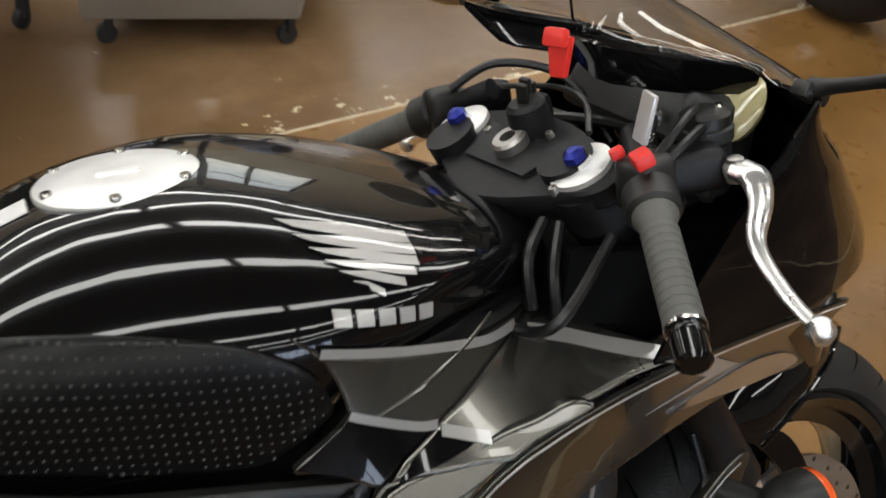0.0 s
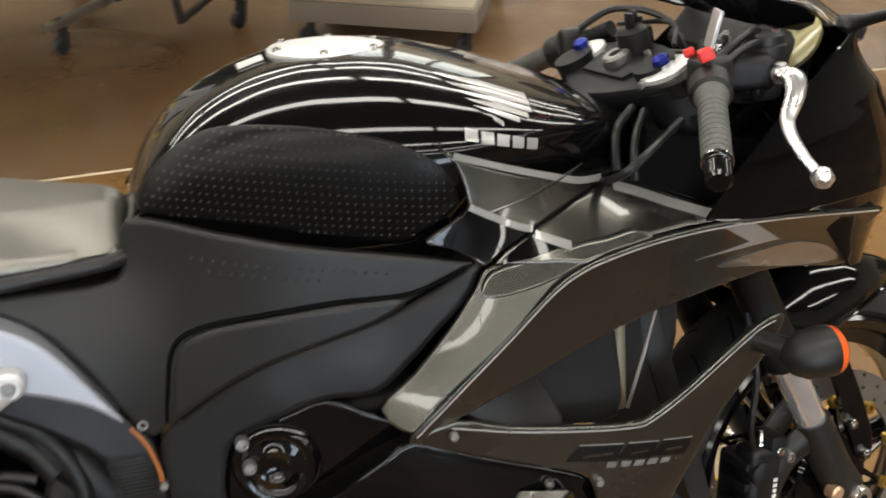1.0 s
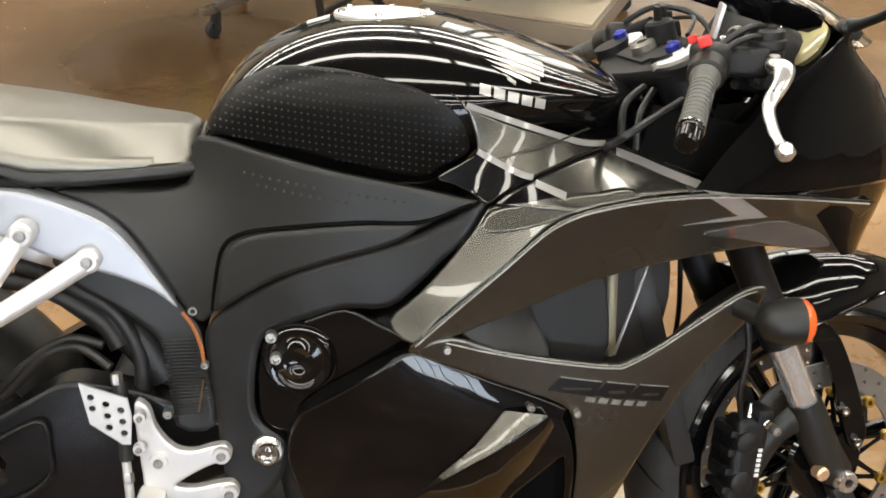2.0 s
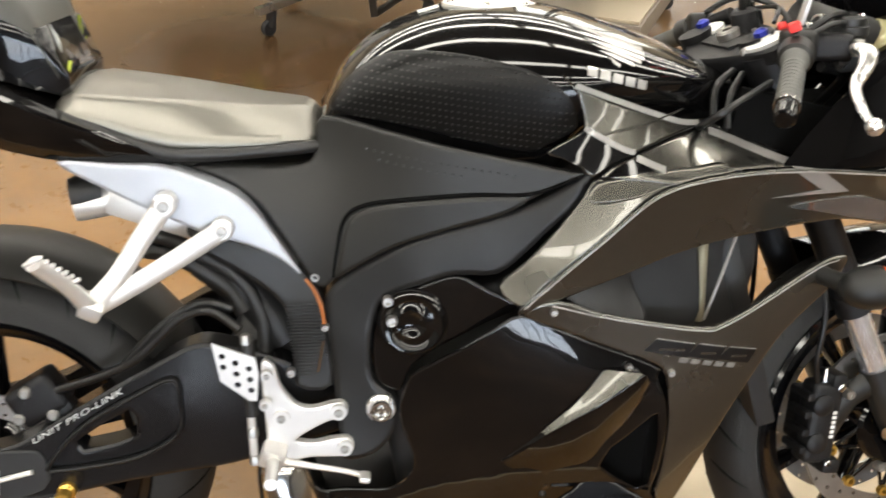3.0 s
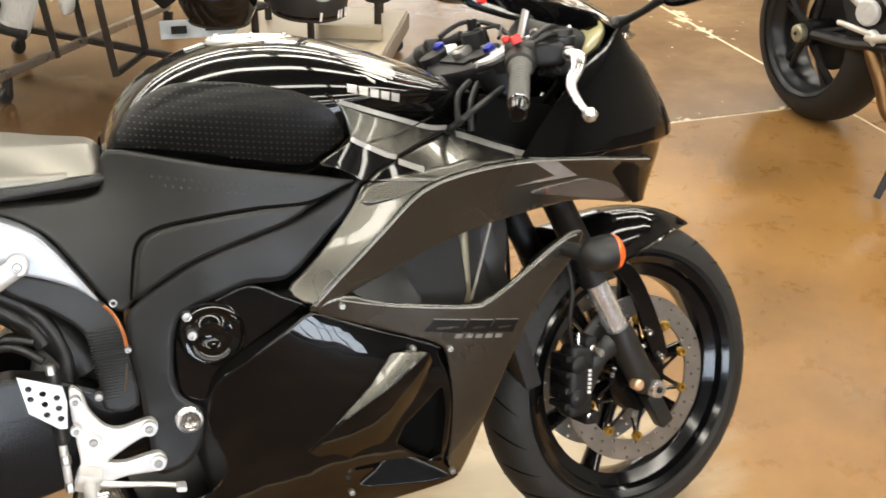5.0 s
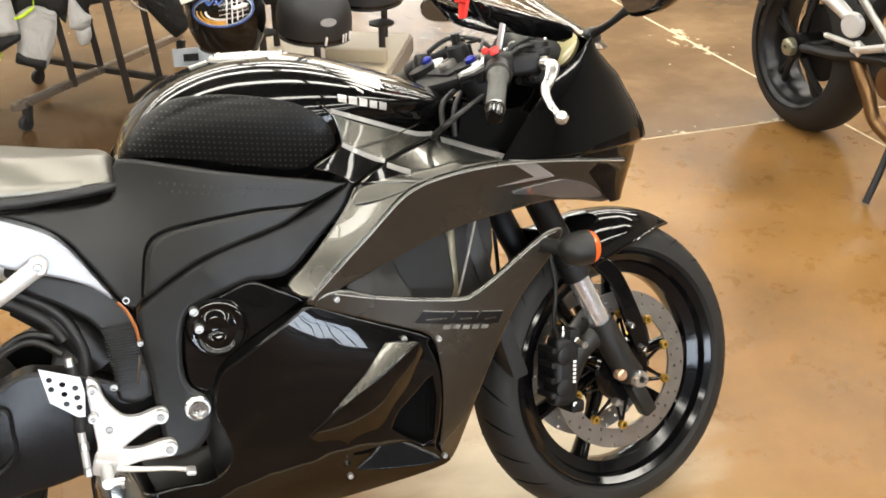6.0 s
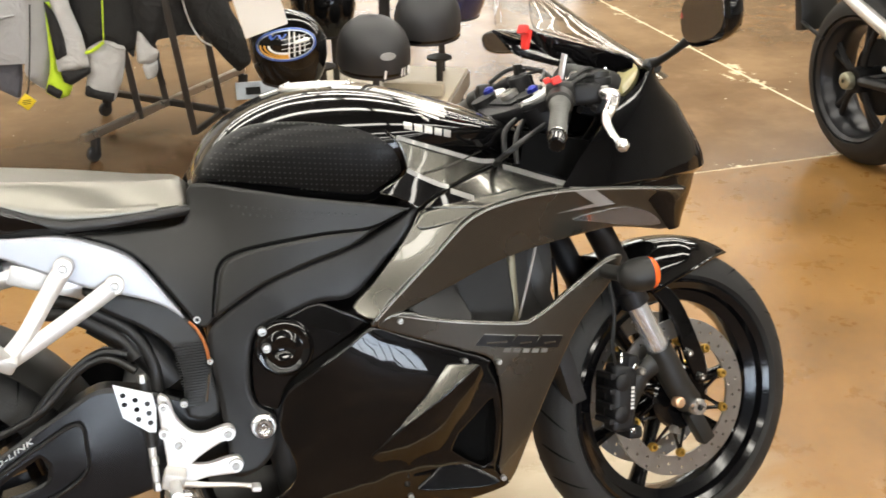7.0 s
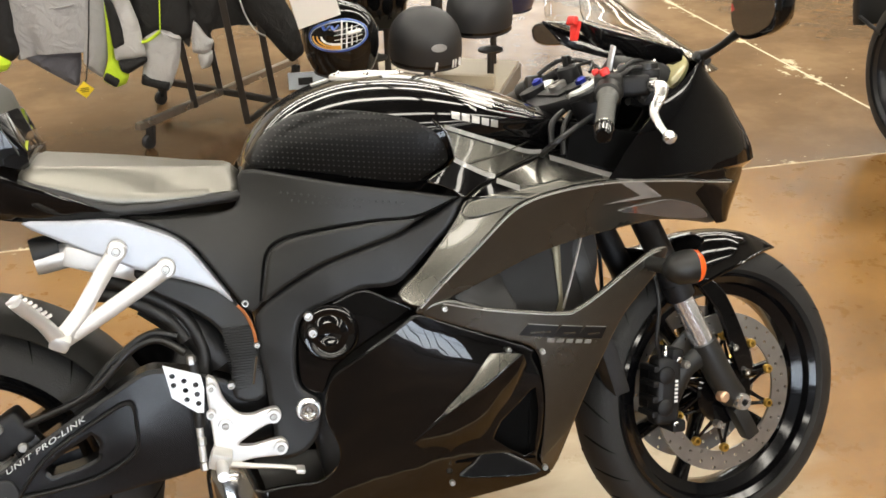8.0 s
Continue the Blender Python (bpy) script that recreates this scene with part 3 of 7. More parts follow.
def held(bm, side=-1):
    """Bar parts are laid out as the right one stands; the left one has swung twice as far."""
    if side > 0:
        bm.transform(SWUNG)
    return bm


for k in range(6):
    a = radians(60 * k + 12)
    d = Vector((math.cos(a), 0, math.sin(a)))
    off = Vector((-d.z, 0, d.x)) * (0.013 if k % 2 else -0.013)
    part("spoke", steered(tube([AX + d * 0.03 + off * 0.6, AX + d * 0.1 + off, AX + d * 0.192 + off * 2.0], [0.017, 0.011, 0.016], 10, 1.5, 4, up=(0, 1, 0))), GLOSS, front_wheel)


def disc(parent, at, r_in, r_out, side, drilled=True, m=Matrix()):
    """A drilled brake rotor on a spidered carrier with bobbins."""
    n = 120
    holes = []
    if drilled:
        for k in range(30):
            for j, rr in enumerate((0.16, 0.4, 0.64, 0.86)):
                if (k + j) % 2:
                    continue
                a = 2 * math.pi * (k + 0.13 * j) / 30
                rad = r_in + (r_out - r_in) * rr
                holes.append([(at.x + rad * math.cos(a) + 0.0034 * math.cos(b), at.z + rad * math.sin(a) + 0.0034 * math.sin(b)) for b in [2 * math.pi * q / 8 for q in range(8)]])
    circle = lambda r: [(at.x + r * math.cos(2 * math.pi * k / n), at.z + r * math.sin(2 * math.pi * k / n)) for k in range(n)]
    loops = [circle(r_out), circle(r_in)] + holes
    verts, edges = [], []
    for lp in loops:
        s = len(verts)
        verts += lp
        edges += [(s + i, s + (i + 1) % len(lp)) for i in range(len(lp))]
    co, _, faces, *_ = delaunay_2d_cdt([Vector(v) for v in verts], edges, [], 0, 1e-6)
    centres = [(sum(p[0] for p in h) / 8, sum(p[1] for p in h) / 8) for h in holes]
    kept = []
    for f in faces:
        q = (sum(co[i].x for i in f) / 3, sum(co[i].y for i in f) / 3)
        if r_in < math.hypot(q[0] - at.x, q[1] - at.z) < r_out and not any(math.hypot(q[0] - h[0], q[1] - h[1]) < 0.0031 for h in centres):
            kept.append(f)
    faces = kept
    bm = bmesh.new()
    a, b = ([bm.verts.new((c.x, at.y + s * 0.0025, c.y)) for c in co] for s in (-1, 1))
    count = {}
    for f in faces:
        bm.faces.new([a[i] for i in f])
        bm.faces.new([b[i] for i in reversed(f)])
        for i in range(len(f)):
            e = (f[i], f[(i + 1) % len(f)])
            count.setdefault(tuple(sorted(e)), []).append(e)
    for e in count.values():
        if len(e) == 1:
            p, q = e[0]
            bm.faces.new((a[q], a[p], b[p], b[q]))
    bm.transform(m)
    rotor = part("brake_disc", bm, STEEL, parent, "drilled steel brake disc")
    return rotor


for side in (-1, 1):
    at = AX + Vector((0, 0.052 * side, 0))
    disc(front_wheel, at, 0.117, 0.155, side, m=FRONT)
    hub = at + Vector((0, 0.004 * side, 0))
    part("disc_carrier", lathe([(0.03, -0.004), (0.058, -0.005), (0.063, 0), (0.058, 0.005), (0.03, 0.004)], 32, FRONT @ pose(*hub, 90, 0, 0), closed=True), GLOSS, front_wheel)
    for k in range(10):
        a = radians(36 * k + 13.5)
        q = at + Vector((math.cos(a), 0, math.sin(a))) * 0.1105
        for da in (-0.24, 0.24):
            p0 = at + Vector((math.cos(a + da), 0, math.sin(a + da))) * 0.058
            part("carrier_arm", steered(tube([p0, p0.lerp(q, 0.5), q], [0.0052, 0.0036, 0.0042], 6, 0.7, 2, up=(0, 1, 0))), GLOSS, front_wheel)
        q = q + Vector((0, 0.0035 * side, 0))
        part("bobbin", lathe([(0.0042, 0.005), (0.008, 0.005), (0.0095, 0.0), (0.008, -0.006), (0.0042, -0.006)], 16, FRONT @ pose(*q, 90, 0, 0), closed=True), GOLD, front_wheel, "gold disc bobbin")

# fork legs, slider chrome and lower castings
fork = part("fork", lathe([(0, -0.09), (0.02, -0.09), (0.022, -0.08), (0.022, 0.08), (0.02, 0.09), (0, 0.09)], 16, FRONT @ pose(*AX, 90, 0, 0)), CAST, bike, "black inverted front fork")
UPF = Vector((math.sin(radians(-24)), 0, math.cos(radians(-24))))
for side in (-1, 1):
    base = Vector((1.325, 0.086 * side, 0.357))
    bottom, mid, seal, top = base, base + UPF * 0.045, base + UPF * 0.165, base + UPF * 0.6
    part("slider", steered(tube([bottom + UPF * 0.02, seal], 0.0205, 20, 1, 1)), SLIDER, fork, "polished fork slider")
    part("outer_tube", steered(tube([seal - UPF * 0.012, seal + UPF * 0.02, seal + UPF * 0.021, top], [0.027, 0.027, 0.0255, 0.0255], 20, 1, 1)), CAST, fork)
    foot = [bottom + UPF * 0.052, bottom + UPF * 0.02, bottom + Vector((0.016, 0, -0.035)), Vector((1.366, 0.084 * side, 0.283))]
    part("fork_foot", steered(tube(foot, [0.0245, 0.0265, 0.0265, 0.026], 16, 1, 5)), MATTE, fork)
    lug = [bottom + Vector((-0.01, 0, 0.03)), bottom + Vector((-0.06, -0.005 * side, 0.0)), bottom + Vector((-0.10, -0.01 * side, -0.055))]
    part("caliper_lug", steered(tube(lug, [0.026, 0.019, 0.022], 10, 0.6, 4, up=(0, 1, 0))), MATTE, fork)
    cal = Vector((1.212, 0.082 * side, 0.328))
    lean = pose(*cal, 0, 8, 0)
    body = join(box(0.052, 0.040, 0.128, lean, 0.012, 3), box(0.036, 0.074, 0.086, lean @ pose(-0.004, -0.016 * side, 0), 0.009, 3), box(0.03, 0.05, 0.024, lean @ pose(0.022, 0, -0.066), 0.007), box(0.026, 0.046, 0.022, lean @ pose(0.014, 0, 0.068), 0.007))
    cali = part("brake_caliper", steered(body), CAST, bike, "black radial brake caliper")
    for dz in (-0.03, 0.03):
        part("piston_cover", steered(lathe([(0, 0.025), (0.012, 0.025), (0.0165, 0.022), (0.0185, 0.015), (0.0185, 0)], 20, lean @ pose(-0.008, 0, dz, -90 * side, 0, 0))), CAST, cali)
    for k in range(4):
        part("cooling_nub", steered(box(0.012, 0.05, 0.011, lean @ pose(-0.03, -0.004 * side, -0.042 + 0.028 * k), 0.003)), CAST, cali)
    part("bleed_nipple", steered(lathe([(0, 0.02), (0.003, 0.02), (0.004, 0.012), (0.0055, 0.01), (0.0055, 0)], 8, lean @ pose(-0.004, 0.006 * side, 0.064))), CHROME, cali)
    part("brake_line", steered(tube([lean @ Vector((-0.018, 0.01 * side, 0.062)), lean @ Vector((-0.03, 0.015 * side, 0.10)), (1.205, 0.10 * side, 0.50), (1.20, 0.09 * side, 0.58)], 0.0042, 8)), HOSE, cali)
    for dz in (-0.048, 0.045):
        q = lean @ Vector((0.016, 0.022 * side, dz * 1.3))
        part("bolt", lathe([(0, 0.003), (0.004, 0.003), (0.006, 0.002), (0.006, -0.008)], 10, FRONT @ pose(*q, 90 * -side, 0, 0)), CHROME, cali)
    for k in range(6):
        part("lettering", steered(box(0.0065, 0.0015, 0.0048, lean @ pose(0.014, 0.0206 * side, (k - 2.5) * 0.0075, 0, 0, 0), 0)), WHITE, cali)
    # axle end and pinch bolt
    q = Vector((1.366, 0.108 * side, 0.279))
    part("axle_nut", lathe([(0.007, -0.008), (0.007, 0.010), (0.0145, 0.010), (0.0165, 0.006), (0.0165, -0.012)], 18, FRONT @ pose(*q, -90 * side, 0, 0)), ALLOY, fork, "bright axle end")
    q = Vector((1.327, 0.110 * side, 0.296))
    part("pinch_bolt", lathe([(0, 0.004), (0.007, 0.004), (0.0105, 0.001), (0.0105, -0.014)], 12, FRONT @ pose(*q, -90 * side, 0, 0)), material("copper_bolt", (0.75, 0.5, 0.32), 0.35, metal=0.8) if side < 0 else CHROME, fork, "copper-tinted pinch bolt")

for q, mt in ((Vector((1.369, -0.094, 0.381)), CHROME), (Vector((1.393, -0.094, 0.329)), CHROME), (Vector((1.250, -0.105, 0.372)), STEEL), (Vector((1.318, -0.098, 0.242)), STEEL)):
    part("bolt", lathe([(0, 0.002), (0.0035, 0.002), (0.004, 0.005), (0.0065, 0.005), (0.0075, 0.003), (0.0075, -0.01)], 12, FRONT @ pose(*q, 90, 0, 0)), mt, fork)
part("axle_block", steered(box(0.03, 0.03, 0.075, pose(1.386, -0.080, 0.232, 0, -26, 0), 0.006)), MATTE, fork)

# front mudguard
fend = []
LOW_EDGE = [(1.238, -.080, 0.575), (1.272, -.082, 0.535), (1.308, -.082, 0.509), (1.345, -.080, 0.519), (1.408, -.073, 0.534), (1.462, -.056, 0.543), (1.505, -.034, 0.5455), (1.536, -.015, 0.543), (1.553, -.002, 0.540)]
for k in range(33):
    t = k / 32
    a = radians(112 - 58.5 * t)
    u, i = t * 8, min(int(t * 8), 7)
    lx, ly, lz = (LOW_EDGE[i][j] + (u - i) * (LOW_EDGE[i + 1][j] - LOW_EDGE[i][j]) for j in range(3))
    cx, cz = AX.x + 0.315 * math.cos(a), AX.z + 0.315 * math.sin(a)
    half = []
    for j in range(9):
        v = j / 8
        w = math.cos(v * math.pi / 2) ** 0.62
        h = math.sin(v * math.pi / 2) ** 1.25
        flank = 0.006 * math.sin(v * math.pi) * (1 - t)
        half.append((lx + (cx - lx) * h, (ly - flank) * w, lz + (cz - lz) * h))
    fend.append([Vector(q) for q in half] + [Vector((x, -y, z)) for x, y, z in half[-2::-1]])
bm = loft(fend, closed=False)
mudguard = part("front_mudguard", steered(thicken(bm, 0.003)), GLOSS, bike, "gloss black front mudguard")
for side in (-1, 1):
    outline = [(1.300, -.083, 0.520), (1.335, -.083, 0.517), (1.364, -.086, 0.485), (1.393, -.088, 0.414), (1.412, -.089, 0.345), (1.404, -.089, 0.318), (1.386, -.089, 0.322), (1.364, -.088, 0.385), (1.350, -.086, 0.440), (1.325, -.084, 0.484)]
    part("mudguard_stay", steered(panel(outline, 0.008, left=side > 0, lip=0.003)), GLOSS, mudguard)
    part("lower_lip", steered(tube([(x, (y - 0.001) * -side, z) for x, y, z in LOW_EDGE[2:-1]], 0.0028, 8, 1, 3)), GLOSS, mudguard)

# front turn signals on the lower fairing edge
for side in (-1, 1):
    at = Vector((1.212, 0.245 * side, 0.602))
    sig = part("turn_signal", lathe([(0, -0.034), (0.012, -0.032), (0.021, -0.024), (0.0275, -0.010), (0.0295, 0.006), (0.029, 0.020), (0, 0.020)], 28, pose(*at, 0, 90, 0)), MATTE, bike, "black turn signal with an orange lens")
    part("stalk", tube([(1.165, 0.185 * side, 0.606), (1.18, 0.21 * side, 0.604), (1.195, 0.235 * side, 0.602)], [0.013, 0.013, 0.014], 14, 1, 4), MATTE, sig)
    part("lens", lathe([(0, 0.036), (0.012, 0.0355), (0.021, 0.033), (0.027, 0.0275), (0.029, 0.0203), (0, 0.0203)], 28, pose(*at, 0, 90, 0)), ORANGE, sig, "orange lens")

# --- tank ---
TX = [0.505, 0.53, 0.57, 0.62, 0.68, 0.75, 0.82, 0.90, 0.97, 1.03, 1.07]
TTOP = [0.822, 0.868, 0.909, 0.936, 0.953, 0.958, 0.952, 0.930, 0.905, 0.88, 0.862]
TWID = [0.085, 0.098, 0.115, 0.138, 0.162, 0.186, 0.202, 0.193, 0.158, 0.120, 0.09]
TSHO = [0.80, 0.825, 0.845, 0.855, 0.86, 0.862, 0.864, 0.868, 0.862, 0.85, 0.838]


def along(x, values):
    """Smooth interpolation of a tank measure along its length."""
    x = min(max(x, TX[0]), TX[-1])
    i = min(max(int(np.searchsorted(TX, x)) - 1, 0), len(TX) - 2)
    t = (x - TX[i]) / (TX[i + 1] - TX[i])

    def slope(j):
        a, b = max(j - 1, 0), min(j + 1, len(TX) - 1)
        return (values[b] - values[a]) / (TX[b] - TX[a])
    h = TX[i + 1] - TX[i]
    return (values[i] * (1 + 2 * t) * (1 - t) ** 2 + slope(i) * h * t * (1 - t) ** 2 + values[i + 1] * t * t * (3 - 2 * t) - slope(i + 1) * h * t * t * (1 - t))


def tank_half(x, z):
    top, wide, sho = along(x, TTOP), along(x, TWID), along(x, TSHO)
    if z >= sho:
        f = min((z - sho) / max(top - sho, 1e-4), 1.0)
        return wide * (1 - f ** 2.3) ** (1 / 2.3)
    fall = 0.25 - 0.14 * min(1.0, max(0.0, (x - 0.80) / 0.08))
    return max(0.3 * wide, wide * (1 - 0.9 * ((sho - z) / fall) ** 2))


def tank_surface(xz):
    return np.array([-tank_half(x, z) for x, z in np.atleast_2d(xz)])


def tank_ring(x, low=0.75):
    top, wide, sho = along(x, TTOP), along(x, TWID), along(x, TSHO)
    half = []
    for k in range(15):
        u = math.pi / 2 * k / 14
        f = math.sin(u) ** (2 / 2.3)
        half.append((wide * math.cos(u) ** (2 / 2.3), sho + (top - sho) * f))
    for z in np.linspace(sho, low, 7)[1:]:
        half.insert(0, (tank_half(x, z), z))
    ring = [(-y, z) for y, z in half] + [(y, z) for y, z in half[-2::-1]]
    return [Vector((x, y + 0.02 * (1 + y / wide), z)) for y, z in ring]


stations = [TX[0] + (TX[-1] - TX[0]) * (k / 40) ** 1.15 for k in range(41)]
tank = part("fuel_tank", loft([tank_ring(x) for x in stations]), GLOSS, bike, "gloss black fuel tank with a wing badge")
cap = part("fuel_cap", lathe([(0, 0.0085), (0.03, 0.009), (0.050, 0.0085), (0.053, 0.007), (0.064, 0.0062), (0.068, 0.003), (0.068, -0.015)], 48, pose(0.747, 0.02, 0.951, 0, 3, 0)), CAP_ALLOY, bike, "brushed silver fuel cap")
for k in range(6):
    a = radians(60 * k + 20)
    part("cap_bolt", lathe([(0, 0.004), (0.004, 0.004), (0.005, 0.002), (0.005, -0.003)], 10, pose(0.747 + 0.061 * math.cos(a), 0.02 + 0.061 * math.sin(a), 0.9565 - 0.052 * 0.061 * math.cos(a))), CHROME, cap)
part("key_cover", box(0.036, 0.016, 0.003, pose(0.747, 0.02, 0.9600, 0, 3, 0), 0.001), CAP_ALLOY, cap)
part("warning_label", box(0.03, 0.032, 0.0012, pose(0.659, 0.01, 0.9495, 0, -14, 0), 0), WHITE, tank, "white sticker", smooth=False)

PAD_EDGE = [(0.520, 0, 0.831), (0.530, 0, 0.855), (0.556, 0, 0.882), (0.593, 0, 0.903), (0.630, 0, 0.910), (0.691, 0, 0.908), (0.750, 0, 0.897), (0.788, 0, 0.884), (0.821, 0, 0.858), (0.834, 0, 0.826), (0.829, 0, 0.811), (0.798, 0, 0.795), (0.777, 0, 0.784), (0.730, 0, 0.791), (0.660, 0, 0.806), (0.590, 0, 0.819)]
for left in (False, True):
    pad = part("tank_pad", panel(PAD_EDGE, 0.004, surface=tank_surface, lift=0.0075, left=left, step=0.010), PAD, bike, "black rubber tank pad with raised dots")
    dots = bmesh.new()
    poly = [(x, z) for x, _, z in PAD_EDGE]
    for r in range(16):
        for c in range(46):
            x, z = 0.522 + c * 0.0078, 0.792 + r * 0.0086 - (c - 22) * 0.0009
            if inside(poly, (x, z)) and min((x - a) ** 2 + (z - b) ** 2 for a, b in poly) > 0.00008:
                s = -1 if not left else 1
                ring = [dots.verts.new((x + dx, s * (tank_half(x + dx, z + dz) + 0.0070), z + dz)) for dx, dz in ((-0.0017, -0.0015), (0.0017, -0.0015), (0.0017, 0.0015), (-0.0017, 0.0015))]
                tip = dots.verts.new((x, s * (tank_half(x, z) + 0.0089), z))
                for i in range(4):
                    dots.faces.new((ring[i], ring[(i + 1) % 4], tip))
    d = part("raised_dots", dots, PAD_DOT, pad)
    d["kind"] = "stuff"


def wrapped_text(word, x, z, size, surface, parent, mat, slant=0.0, tilt=0.0, lift=0.003, label="", left=False, name="lettering", weight=0.0, squash=1.0):
    """Letters laid on the side surface."""
    c = bpy.data.curves.new("tmp", "FONT")
    c.body, c.size, c.extrude, c.shear, c.space_character = word, size, 0.0, slant, 1.1
    c.offset = weight
    o = bpy.data.objects.new("tmp", c)
    scene.collection.objects.link(o)
    me = bpy.data.meshes.new_from_object(o.evaluated_get(bpy.context.evaluated_depsgraph_get()))
    bpy.data.objects.remove(o)
    bm = bmesh.new()
    bm.from_mesh(me)
    bmesh.ops.triangulate(bm, faces=bm.faces[:])
    for _ in range(2):
        bmesh.ops.subdivide_edges(bm, edges=[e for e in bm.edges if e.calc_length() > 0.007], cuts=1)
        bmesh.ops.triangulate(bm, faces=bm.faces[:])
    ca, sa = math.cos(radians(tilt)), math.sin(radians(tilt))
    for v in bm.verts:
        across, up = v.co.x, v.co.y * squash
        px, pz = x + across * ca - up * sa, z + across * sa + up * ca
        y = float(surface(np.array([[px, pz]]))[0]) - lift
        v.co = Vector((px, -y if left else y, pz))
    return part(name, bm, mat, parent, label, smooth=False)


# wing badge: plain feather bars above a row of letter bars
for left in (False, True):
    ends = ((0.930, 0.9075), (0.929, 0.9030), (0.927, 0.8985), (0.921, 0.8955), (0.909, 0.8940), (0.890, 0.8940))
    for k, (x1, z1) in enumerate(ends):
        x0, z0 = 0.837 + 0.0065 * k, 0.9385 - 0.0068 * k
        xm, zm = x0 + 0.5 * (x1 - x0), z0 + 0.5 * (z1 - z0)
        rows = [(x0, 0, z0), (xm, 0, zm + 0.0022), (x1, 0, z1), (x1 - 0.001, 0, z1 - 0.0040), (xm, 0, zm - 0.0026), (x0 + 0.010, 0, z0 - 0.0050)]
        part("badge_feather", panel(rows, 0.001, surface=tank_surface, lift=0.0012, left=left, step=0.01, lip=0.001, rounded=False), BADGE, tank, "silver grey wing badge")
    for k in range(5):
        x, z = 0.847 + 0.0165 * k, 0.8950 - 0.0050 * k
        bars = [(x, 0, z), (x + 0.0128, 0, z - 0.0037), (x + 0.0112, 0, z - 0.0150), (x - 0.0015, 0, z - 0.0113)]
        part("badge_bar", panel(bars, 0.001, surface=tank_surface, lift=0.0014, left=left, step=0.006, lip=0.001, rounded=False), BADGE, tank)
# --- fairing panels ---
TANK_COVER = [(0.812, -.203, 0.888), (0.834, -.205, 0.869), (0.892, -.190, 0.843), (0.960, -.165, 0.821), (1.011, -.135, 0.811), (1.026, -.129, 0.808), (0.968, -.168, 0.799), (0.915, -.198, 0.785), (0.875, -.217, 0.771), (0.852, -.220, 0.757), (0.835, -.214, 0.770), (0.814, -.208, 0.781), (0.796, -.206, 0.789), (0.836, -.208, 0.811), (0.842, -.210, 0.825), (0.832, -.210, 0.862)]
both("tank_side_cover", GREY, TANK_COVER, "dark grey panel with light stripes", thick=0.006, lift=0.003, surface=poly_fit(TANK_COVER, 2))
SHELF = [(0.862, -.2185, 0.756), (0.877, -.216, 0.767), (0.916, -.200, 0.782), (0.969, -.170, 0.795), (1.030, -.130, 0.804), (1.072, -.135, 0.785), (1.122, -.150, 0.763), (1.175, -.160, 0.762), (1.226, -.160, 0.751), (1.312, -.160, 0.732), (1.239, -.178, 0.743), (1.149, -.196, 0.753), (1.085, -.208, 0.757), (1.032, -.218, 0.757), (0.991, -.224, 0.753), (0.957, -.229, 0.7465), (0.93, -.228, 0.750), (0.90, -.225, 0.752)]
FACET = [(0.860, -.2145, 0.7535), (0.90, -.2190, 0.7500), (0.93, -.2225, 0.7475), (0.953, -.2265, 0.7445), (0.919, -.236, 0.729), (0.868, -.240, 0.685), (0.819, -.238, 0.644), (0.787, -.236, 0.616), (0.760, -.233, 0.590), (0.734, -.204, 0.608), (0.772, -.208, 0.645), (0.812, -.213, 0.691), (0.84, -.217, 0.727)]
both("upper_fairing", GREY, SHELF, "dark grey metallic fairing top", thick=0.005, surface=poly_fit(SHELF, 3), rounded=False)
both("fairing_facet", GREY, FACET, "dark grey metallic rear facet", thick=0.005, surface=poly_fit(FACET + [(0.86, -.2225, 0.735), (0.89, -.2290, 0.732), (0.84, -.2235, 0.70), (0.80, -.2235, 0.655)], 3), lip=0.003)
SHOULDER = [(0.858, 0, 0.7495), (0.907, 0, 0.7560), (0.955, 0, 0.7630), (0.986, 0, 0.7650), (1.018, 0, 0.7690), (1.034, 0, 0.7590), (0.991, 0, 0.7525), (0.956, 0, 0.7455), (0.925, 0, 0.7360), (0.888, 0, 0.7290), (0.846, 0, 0.7285)]
both("fairing_shoulder", GREY, SHOULDER, "dark grey metallic shoulder", thick=0.006, lip=0.003, lift=0.002, surface=lambda xz: -0.233 + 0.62 * (np.atleast_2d(xz)[:, 1] - 0.731 - 0.22 * (np.atleast_2d(xz)[:, 0] - 0.888)) + 0.10 * (np.atleast_2d(xz)[:, 0] - 0.888))
MID = [(0.757, -.235, 0.587), (0.787, -.238, 0.615), (0.818, -.241, 0.642), (0.868, -.243, 0.684), (0.919, -.239, 0.727), (0.955, -.233, 0.744), (0.991, -.227, 0.751), (1.032, -.221, 0.755), (1.084, -.211, 0.756), (1.149, -.199, 0.752), (1.238, -.181, 0.741), (1.310, -.165, 0.730), (1.358, -.150, 0.722), (1.345, -.142, 0.696), (1.333, -.125, 0.647), (1.269, -.140, 0.659), (1.210, -.155, 0.670), (1.157, -.168, 0.669), (1.089, -.185, 0.665), (1.023, -.200, 0.658), (0.959, -.213, 0.645), (0.897, -.224, 0.625), (0.816, -.234, 0.599), (0.766, -.236, 0.579)]
both("mid_fairing", GREY, MID, "dark grey metallic side fairing", thick=0.006, surface=poly_fit(MID, 3))
